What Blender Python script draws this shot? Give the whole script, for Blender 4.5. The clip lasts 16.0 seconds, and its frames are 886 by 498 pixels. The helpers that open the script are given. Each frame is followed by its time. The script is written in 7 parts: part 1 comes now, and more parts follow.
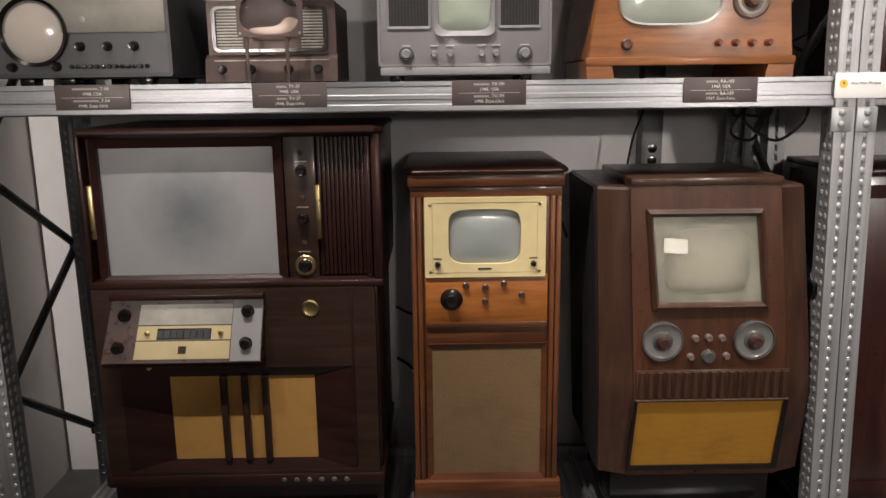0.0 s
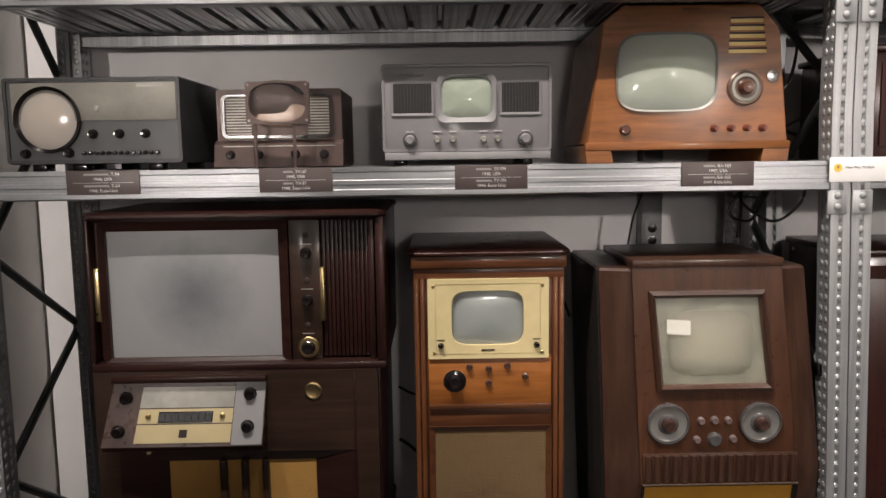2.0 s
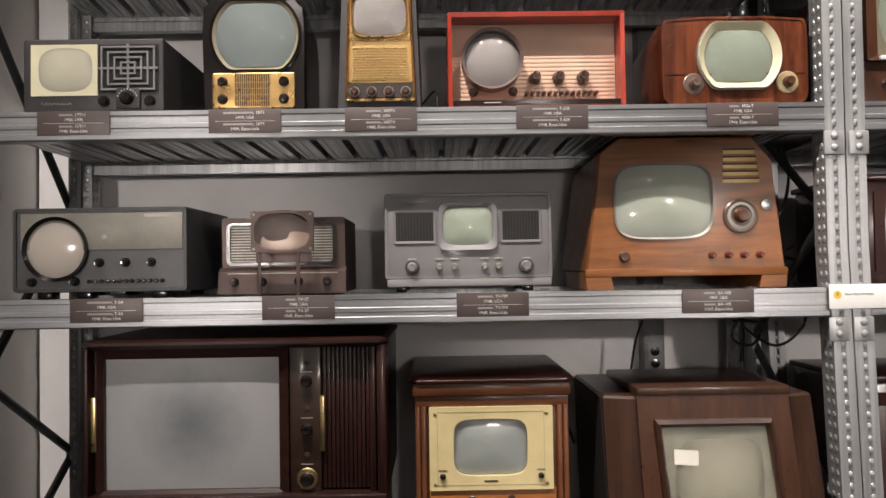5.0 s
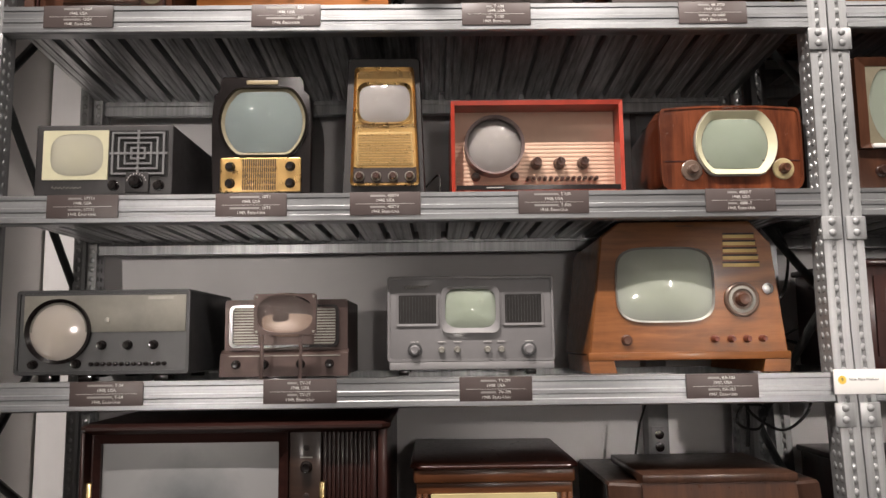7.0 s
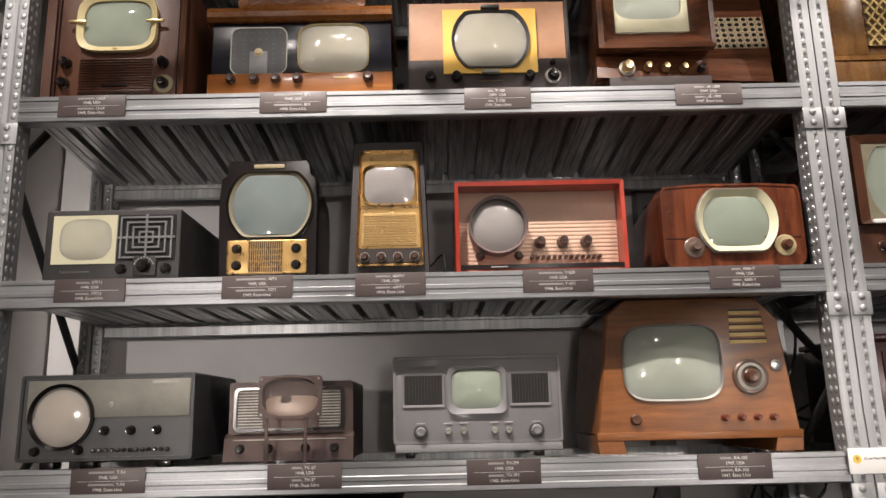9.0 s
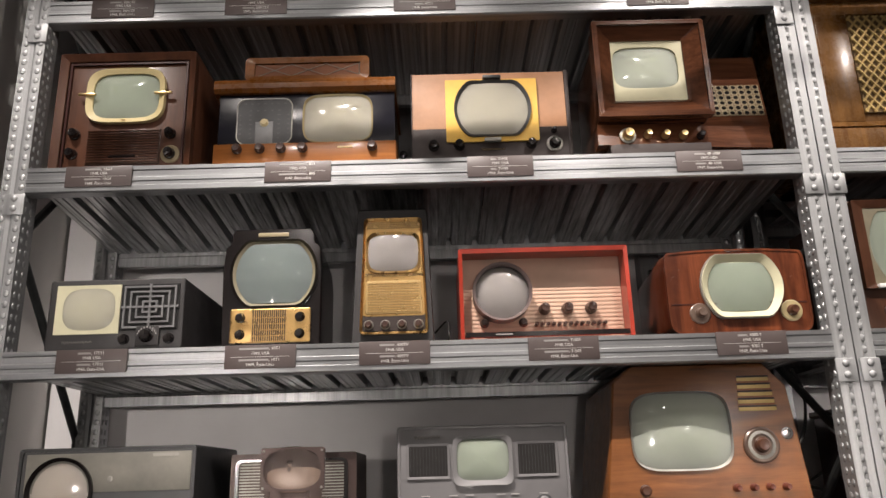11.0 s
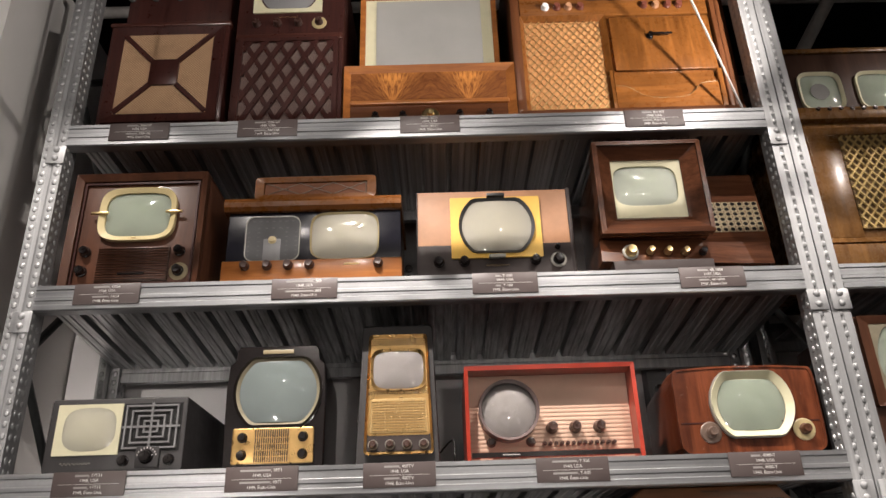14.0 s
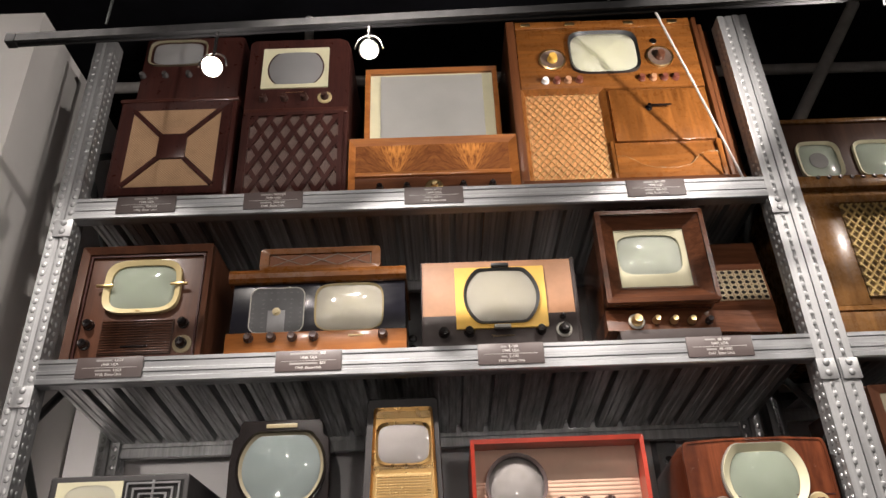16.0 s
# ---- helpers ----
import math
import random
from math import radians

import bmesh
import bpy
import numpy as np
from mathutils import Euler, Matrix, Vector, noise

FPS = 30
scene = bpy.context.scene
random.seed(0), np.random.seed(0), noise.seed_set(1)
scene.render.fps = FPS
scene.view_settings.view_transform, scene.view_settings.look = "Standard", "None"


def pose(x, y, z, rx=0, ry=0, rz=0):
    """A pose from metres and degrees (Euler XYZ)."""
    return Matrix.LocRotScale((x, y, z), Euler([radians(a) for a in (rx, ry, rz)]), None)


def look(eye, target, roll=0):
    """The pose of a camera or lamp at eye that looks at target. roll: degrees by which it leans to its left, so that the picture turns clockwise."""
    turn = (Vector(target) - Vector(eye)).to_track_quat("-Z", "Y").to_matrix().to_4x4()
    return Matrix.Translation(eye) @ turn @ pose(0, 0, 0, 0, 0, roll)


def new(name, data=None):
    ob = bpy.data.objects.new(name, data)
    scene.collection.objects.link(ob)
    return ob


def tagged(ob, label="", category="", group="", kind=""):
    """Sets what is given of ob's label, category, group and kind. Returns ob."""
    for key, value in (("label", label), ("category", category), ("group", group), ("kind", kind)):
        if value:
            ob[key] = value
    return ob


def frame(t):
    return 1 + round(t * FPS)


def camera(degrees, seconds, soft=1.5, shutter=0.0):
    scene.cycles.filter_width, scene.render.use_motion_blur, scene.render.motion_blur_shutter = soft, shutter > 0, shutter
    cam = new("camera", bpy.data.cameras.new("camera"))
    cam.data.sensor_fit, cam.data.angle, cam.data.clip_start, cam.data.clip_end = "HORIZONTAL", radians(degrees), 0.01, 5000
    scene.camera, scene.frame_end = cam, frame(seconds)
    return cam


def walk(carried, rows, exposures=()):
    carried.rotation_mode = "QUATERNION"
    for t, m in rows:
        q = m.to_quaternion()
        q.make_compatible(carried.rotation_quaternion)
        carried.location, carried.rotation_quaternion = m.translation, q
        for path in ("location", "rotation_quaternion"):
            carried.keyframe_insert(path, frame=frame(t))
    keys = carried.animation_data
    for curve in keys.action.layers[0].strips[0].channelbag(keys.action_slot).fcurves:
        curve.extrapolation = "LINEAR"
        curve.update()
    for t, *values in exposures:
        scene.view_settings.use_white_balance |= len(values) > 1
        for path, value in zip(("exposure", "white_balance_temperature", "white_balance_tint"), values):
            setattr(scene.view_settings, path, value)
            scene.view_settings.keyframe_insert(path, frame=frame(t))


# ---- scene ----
cam = camera(60.2, 16.0)
PATH = [
    (0, (-0.048, -2.121, 1.524), (-0.031, -0.166, 1.101), -0.7),
    (0.5, (-0.038, -2.127, 1.525), (-0.032, -0.164, 1.141), -0.7),
    (1, (-0.04, -2.128, 1.53), (-0.031, -0.156, 1.196), -0.8),
    (1.5, (-0.054, -2.129, 1.55), (-0.037, -0.152, 1.252), -0.8),
    (2, (-0.054, -2.132, 1.555), (-0.037, -0.147, 1.317), -0.8),
    (2.5, (-0.048, -2.134, 1.567), (-0.033, -0.143, 1.381), -0.8),
    (3, (-0.056, -2.132, 1.574), (-0.035, -0.138, 1.415), -1.0),
    (3.5, (-0.06, -2.131, 1.579), (-0.037, -0.134, 1.467), -0.9),
    (4, (-0.055, -2.133, 1.588), (-0.037, -0.134, 1.535), -1.0),
    (6.5, (-0.066, -2.145, 1.624), (-0.041, -0.154, 1.81), -0.7),
    (7, (-0.068, -2.15, 1.633), (-0.043, -0.164, 1.871), -0.7),
    (7.5, (-0.068, -2.151, 1.639), (-0.046, -0.173, 1.933), -0.8),
    (8, (-0.071, -2.154, 1.646), (-0.049, -0.184, 1.988), -0.9),
    (8.5, (-0.071, -2.158, 1.65), (-0.049, -0.195, 2.033), -1.1),
    (9, (-0.07, -2.162, 1.655), (-0.053, -0.207, 2.078), -1.3),
    (9.5, (-0.077, -2.166, 1.66), (-0.057, -0.222, 2.129), -1.5),
    (12, (-0.078, -2.165, 1.692), (-0.063, -0.274, 2.342), -1.8),
    (12.5, (-0.08, -2.167, 1.695), (-0.067, -0.294, 2.399), -1.8),
    (13, (-0.08, -2.172, 1.7), (-0.068, -0.319, 2.454), -1.8),
    (13.5, (-0.078, -2.183, 1.71), (-0.066, -0.345, 2.499), -1.8),
    (14, (-0.083, -2.187, 1.714), (-0.067, -0.366, 2.54), -1.8),
    (14.5, (-0.082, -2.191, 1.719), (-0.067, -0.389, 2.587), -1.8),
    (15, (-0.081, -2.19, 1.718), (-0.067, -0.409, 2.629), -1.8),
    (15.5, (-0.084, -2.191, 1.723), (-0.07, -0.428, 2.667), -1.9),
    (16, (-0.091, -2.193, 1.728), (-0.075, -0.449, 2.708), -2.2),
]
EXPOSURES = [(0, -0.20), (3.5, -0.22), (8, -0.18), (9.7, -0.27), (12, -0.27), (16, -0.07)]
walk(cam, [(t, look(eye, target, roll)) for t, eye, target, roll in PATH], EXPOSURES)

# ---- world and lamps ----
world = bpy.data.worlds.new("world")
scene.world = world
world.use_nodes = True
world.node_tree.nodes["Background"].inputs[0].default_value = (1.0, 0.97, 0.93, 1)
world.node_tree.nodes["Background"].inputs[1].default_value = 0.03


def spot(at, to, watts, cone, size=0.03, color=(1.0, 0.90, 0.832)):
    data = bpy.data.lights.new("spot", "SPOT")
    data.energy, data.spot_size, data.spot_blend, data.shadow_soft_size, data.color = watts, radians(cone), 0.6, size, color
    ob = new("spot", data)
    ob.matrix_world = look(at, to)
    return ob


LAMP_A, LAMP_B, LAMP_C = (-0.715, -0.55, 3.275), (-0.268, -0.55, 3.325), (1.25, -0.62, 3.36)
spot((LAMP_A[0], LAMP_A[1] - 0.04, LAMP_A[2] - 0.05), (-0.5, -0.3, 0.9), 4, 120)
spot((LAMP_B[0], LAMP_B[1] - 0.04, LAMP_B[2] - 0.05), (0.2, -0.2, 0.9), 6, 120)
spot((LAMP_C[0] - 0.05, LAMP_C[1] + 0.03, LAMP_C[2] - 0.03), (0.60, 0.08, 3.70), 92, 80)
for x, y, z in (LAMP_A, LAMP_B):
    spill = bpy.data.lights.new("bulb_spill", "POINT")
    spill.energy, spill.shadow_soft_size, spill.color = 4, 0.015, (1.0, 0.90, 0.832)
    new("bulb_spill", spill).location = (x, y - 0.05, z - 0.03)
# unseen spots: tracks over the aisle, and fill added to brighten shelves and walls
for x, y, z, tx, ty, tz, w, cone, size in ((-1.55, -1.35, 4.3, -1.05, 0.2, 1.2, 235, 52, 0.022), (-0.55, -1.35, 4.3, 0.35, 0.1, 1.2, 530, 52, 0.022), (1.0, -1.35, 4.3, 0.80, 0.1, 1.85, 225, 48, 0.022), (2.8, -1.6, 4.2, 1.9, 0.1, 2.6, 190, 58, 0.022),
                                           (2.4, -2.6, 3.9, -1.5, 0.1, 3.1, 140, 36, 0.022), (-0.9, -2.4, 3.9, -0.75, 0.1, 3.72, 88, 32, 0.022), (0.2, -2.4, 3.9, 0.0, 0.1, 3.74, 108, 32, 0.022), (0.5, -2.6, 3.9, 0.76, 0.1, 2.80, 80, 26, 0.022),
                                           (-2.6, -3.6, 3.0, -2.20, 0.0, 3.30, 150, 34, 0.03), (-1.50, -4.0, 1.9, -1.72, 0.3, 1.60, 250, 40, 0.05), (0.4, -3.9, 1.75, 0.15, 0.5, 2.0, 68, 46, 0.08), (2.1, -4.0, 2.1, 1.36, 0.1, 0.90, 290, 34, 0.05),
                                           # four spots added to make the wall across the aisle bounce soft fill
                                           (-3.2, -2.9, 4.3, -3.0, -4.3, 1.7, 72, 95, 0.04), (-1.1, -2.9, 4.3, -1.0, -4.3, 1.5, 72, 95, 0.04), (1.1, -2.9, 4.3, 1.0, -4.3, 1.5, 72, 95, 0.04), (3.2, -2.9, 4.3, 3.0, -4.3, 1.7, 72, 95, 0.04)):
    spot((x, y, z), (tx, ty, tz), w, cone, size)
# small spots of the displays across the aisle
for x, y, z in ((-1.9, -3.2, 3.9), (-1.05, -3.3, 3.6), (-0.2, -3.4, 3.2), (0.75, -3.5, 2.9), (1.5, -3.3, 3.5)):
    spot((x, y, z), (0.0, 0.1, 2.2), 8, 75, 0.014)


# ---- materials ----
def base_mat(name, rough=0.5, metal=0.0, coat=0.0, spec=0.5):
    m = bpy.data.materials.new(name)
    m.use_nodes = True
    b = m.node_tree.nodes["Principled BSDF"]
    b.inputs["Roughness"].default_value = rough
    b.inputs["Metallic"].default_value = metal
    b.inputs["Coat Weight"].default_value = coat
    b.inputs["Coat Roughness"].default_value = 0.12
    b.inputs["Specular IOR Level"].default_value = spec
    return m, m.node_tree.nodes, m.node_tree.links, b


def coords(n, l, scale=(1, 1, 1)):
    tc = n.new("ShaderNodeTexCoord")
    mp = n.new("ShaderNodeMapping")
    mp.inputs["Scale"].default_value = scale
    l.new(tc.outputs["Object"], mp.inputs["Vector"])
    return mp.outputs["Vector"]


def mix(n, l, fac, a, b):
    x = n.new("ShaderNodeMix")
    x.data_type = "RGBA"
    for sock, v in ((x.inputs[6], a), (x.inputs[7], b)):
        if isinstance(v, tuple):
            sock.default_value = (*v, 1)
        else:
            l.new(v, sock)
    if isinstance(fac, float):
        x.inputs[0].default_value = fac
    else:
        l.new(fac, x.inputs[0])
    return x.outputs[2]


def noise_tex(n, l, vec, scale, detail=4.0, rough=0.6, dist=0.0):
    t = n.new("ShaderNodeTexNoise")
    t.inputs["Scale"].default_value, t.inputs["Detail"].default_value = scale, detail
    t.inputs["Roughness"].default_value, t.inputs["Distortion"].default_value = rough, dist
    l.new(vec, t.inputs["Vector"])
    return t.outputs["Fac"]


def ramp(n, l, fac, lo, hi):
    r = n.new("ShaderNodeMapRange")
    r.inputs["From Min"].default_value, r.inputs["From Max"].default_value = lo, hi
    l.new(fac, r.inputs["Value"])
    return r.outputs["Result"]


def to_range(n, l, fac, lo, hi):
    r = n.new("ShaderNodeMapRange")
    r.inputs["To Min"].default_value, r.inputs["To Max"].default_value = lo, hi
    l.new(fac, r.inputs["Value"])
    return r.outputs["Result"]


def bump(n, l, b, height, strength=0.2, dist=0.001):
    k = n.new("ShaderNodeBump")
    k.inputs["Strength"].default_value, k.inputs["Distance"].default_value = strength, dist
    l.new(height, k.inputs["Height"])
    l.new(k.outputs["Normal"], b.inputs["Normal"])


def wood(name, dark, light, along="z", rough=0.30, coat=0.16, fine=1.0, figure=1.0):
    """Polished cabinet veneer: stretched grain, slow figure, small scratches."""
    m, n, l, b = base_mat(name, rough, 0, min(coat, 0.25), 0.32)
    sc = {"x": (2.2, 30, 30), "y": (30, 2.2, 30), "z": (30, 30, 2.2)}[along]
    v = coords(n, l, tuple(c * fine for c in sc))
    grain = noise_tex(n, l, v, 2.2, 6, 0.65, 0.6)
    v2 = coords(n, l, {"x": (1.2, 9, 9), "y": (9, 1.2, 9), "z": (9, 9, 1.2)}[along])
    fig = noise_tex(n, l, v2, 1.6, 3, 0.5, 1.2)
    g = ramp(n, l, grain, 0.3, 0.72)
    c1 = mix(n, l, g, dark, light)
    mid = tuple(0.55 * d for d in dark)
    c2 = mix(n, l, to_range(n, l, ramp(n, l, fig, 0.38, 0.68), 0.0, 0.55 * figure), c1, mid)
    v3 = coords(n, l)
    stain = noise_tex(n, l, v3, 7, 5, 0.6)
    c3 = mix(n, l, to_range(n, l, ramp(n, l, stain, 0.5, 0.8), 0, 0.25), c2, tuple(min(1, x * 1.35) for x in light))
    l.new(c3, b.inputs["Base Color"])
    wear = noise_tex(n, l, v3, 38, 4, 0.7)
    l.new(to_range(n, l, wear, rough * 0.7, min(1, rough * 1.5)), b.inputs["Roughness"])
    bump(n, l, b, grain, 0.12, 0.0006)
    return m


def plain(name, color, rough=0.45, metal=0.0, coat=0.0, vary=0.18, scale=14, grit=0.05, grit_scale=350):
    m, n, l, b = base_mat(name, rough, metal, coat)
    v = coords(n, l)
    big = noise_tex(n, l, v, scale, 4, 0.6)
    lo, hi = tuple(max(0, c * (1 - vary)) for c in color), tuple(min(1, c * (1 + vary)) for c in color)
    l.new(mix(n, l, ramp(n, l, big, 0.3, 0.7), lo, hi), b.inputs["Base Color"])
    small = noise_tex(n, l, v, grit_scale, 2, 0.5)
    smear = noise_tex(n, l, v, scale * 2.7, 3, 0.6)
    l.new(to_range(n, l, smear, rough * 0.75, min(1, rough * 1.3)), b.inputs["Roughness"])
    bump(n, l, b, small, grit * 4, 0.0004)
    return m


def zinc(name, color, streak="z", rough=0.38, contrast=0.25, metal=0.9, spangle=0.22):
    """Galvanised steel: spangle, long rolling streaks, dull patches."""
    m, n, l, b = base_mat(name, rough, metal)
    v = coords(n, l)
    cell = n.new("ShaderNodeTexVoronoi")
    cell.inputs["Scale"].default_value = 85
    l.new(v, cell.inputs["Vector"])
    sc = {"x": (0.8, 60, 60), "y": (75, 0.25, 75), "z": (60, 60, 0.8)}[streak]
    st = noise_tex(n, l, coords(n, l, sc), 1.0, 4, 0.6)
    patch = noise_tex(n, l, v, 9, 4, 0.6)
    lo, hi = tuple(c * (1 - contrast) for c in color), tuple(min(1, c * (1 + contrast)) for c in color)
    c = mix(n, l, ramp(n, l, st, 0.3, 0.7), lo, hi)
    c = mix(n, l, to_range(n, l, cell.outputs["Distance"], 0, spangle), c, tuple(x * 0.7 for x in color))
    l.new(c, b.inputs["Base Color"])
    l.new(to_range(n, l, patch, rough * 0.6, rough * 1.5), b.inputs["Roughness"])
    bump(n, l, b, st, 0.1, 0.0008)
    return m


def cloth(name, a, c, pitch=420.0, rough=0.85, diagonal=False):
    """Woven grille cloth with stains."""
    m, n, l, b = base_mat(name, rough, 0, 0, 0.3)
    v = coords(n, l)
    if diagonal:
        mp = n.new("ShaderNodeMapping")
        mp.inputs["Rotation"].default_value = (0, radians(45), 0)
        l.new(v, mp.inputs["Vector"])
        v = mp.outputs["Vector"]
    waves = []
    for d in ("X", "Z"):
        w = n.new("ShaderNodeTexWave")
        w.bands_direction = d
        w.inputs["Scale"].default_value, w.inputs["Distortion"].default_value = pitch / 7, 0.8
        l.new(v, w.inputs["Vector"])
        waves.append(w.outputs["Fac"])
    k = n.new("ShaderNodeMath")
    k.operation = "MULTIPLY"
    l.new(waves[0], k.inputs[0])
    l.new(waves[1], k.inputs[1])
    col = mix(n, l, k.outputs[0], a, c)
    stain = noise_tex(n, l, coords(n, l), 11, 5, 0.65)
    col = mix(n, l, to_range(n, l, ramp(n, l, stain, 0.5, 0.75), 0, 0.45), col, tuple(x * 0.55 for x in a))
    l.new(col, b.inputs["Base Color"])
    bump(n, l, b, k.outputs[0], 0.5, 0.0008)
    return m


def tube_glass(name, color, rough=0.06):
    """Picture-tube face: pale phosphor under polished glass, a little dust."""
    m, n, l, b = base_mat(name, rough, 0, 0.35, 0.45)
    b.inputs["Coat Roughness"].default_value = 0.03
    b.inputs["Subsurface Weight"].default_value = 0.7
    b.inputs["Subsurface Radius"].default_value = (1.0, 1.0, 0.9)
    b.inputs["Subsurface Scale"].default_value = 0.05
    v = coords(n, l)
    t = noise_tex(n, l, v, 6, 3, 0.5)
    l.new(mix(n, l, ramp(n, l, t, 0.3, 0.7), tuple(c * 0.92 for c in color), tuple(min(1, c * 1.06) for c in color)), b.inputs["Base Color"])
    return m


def clear_glass(name, tint=(0.97, 0.98, 0.97), rough=0.02):
    m, n, l, b = base_mat(name, rough)
    b.inputs["Base Color"].default_value = (*tint, 1)
    b.inputs["Transmission Weight"].default_value = 1.0
    b.inputs["IOR"].default_value = 1.33
    return m


def glow(name, color, power):
    m, n, l, b = base_mat(name)
    b.inputs["Base Color"].default_value = (*color, 1)
    b.inputs["Emission Color"].default_value = (*color, 1)
    b.inputs["Emission Strength"].default_value = power
    return m


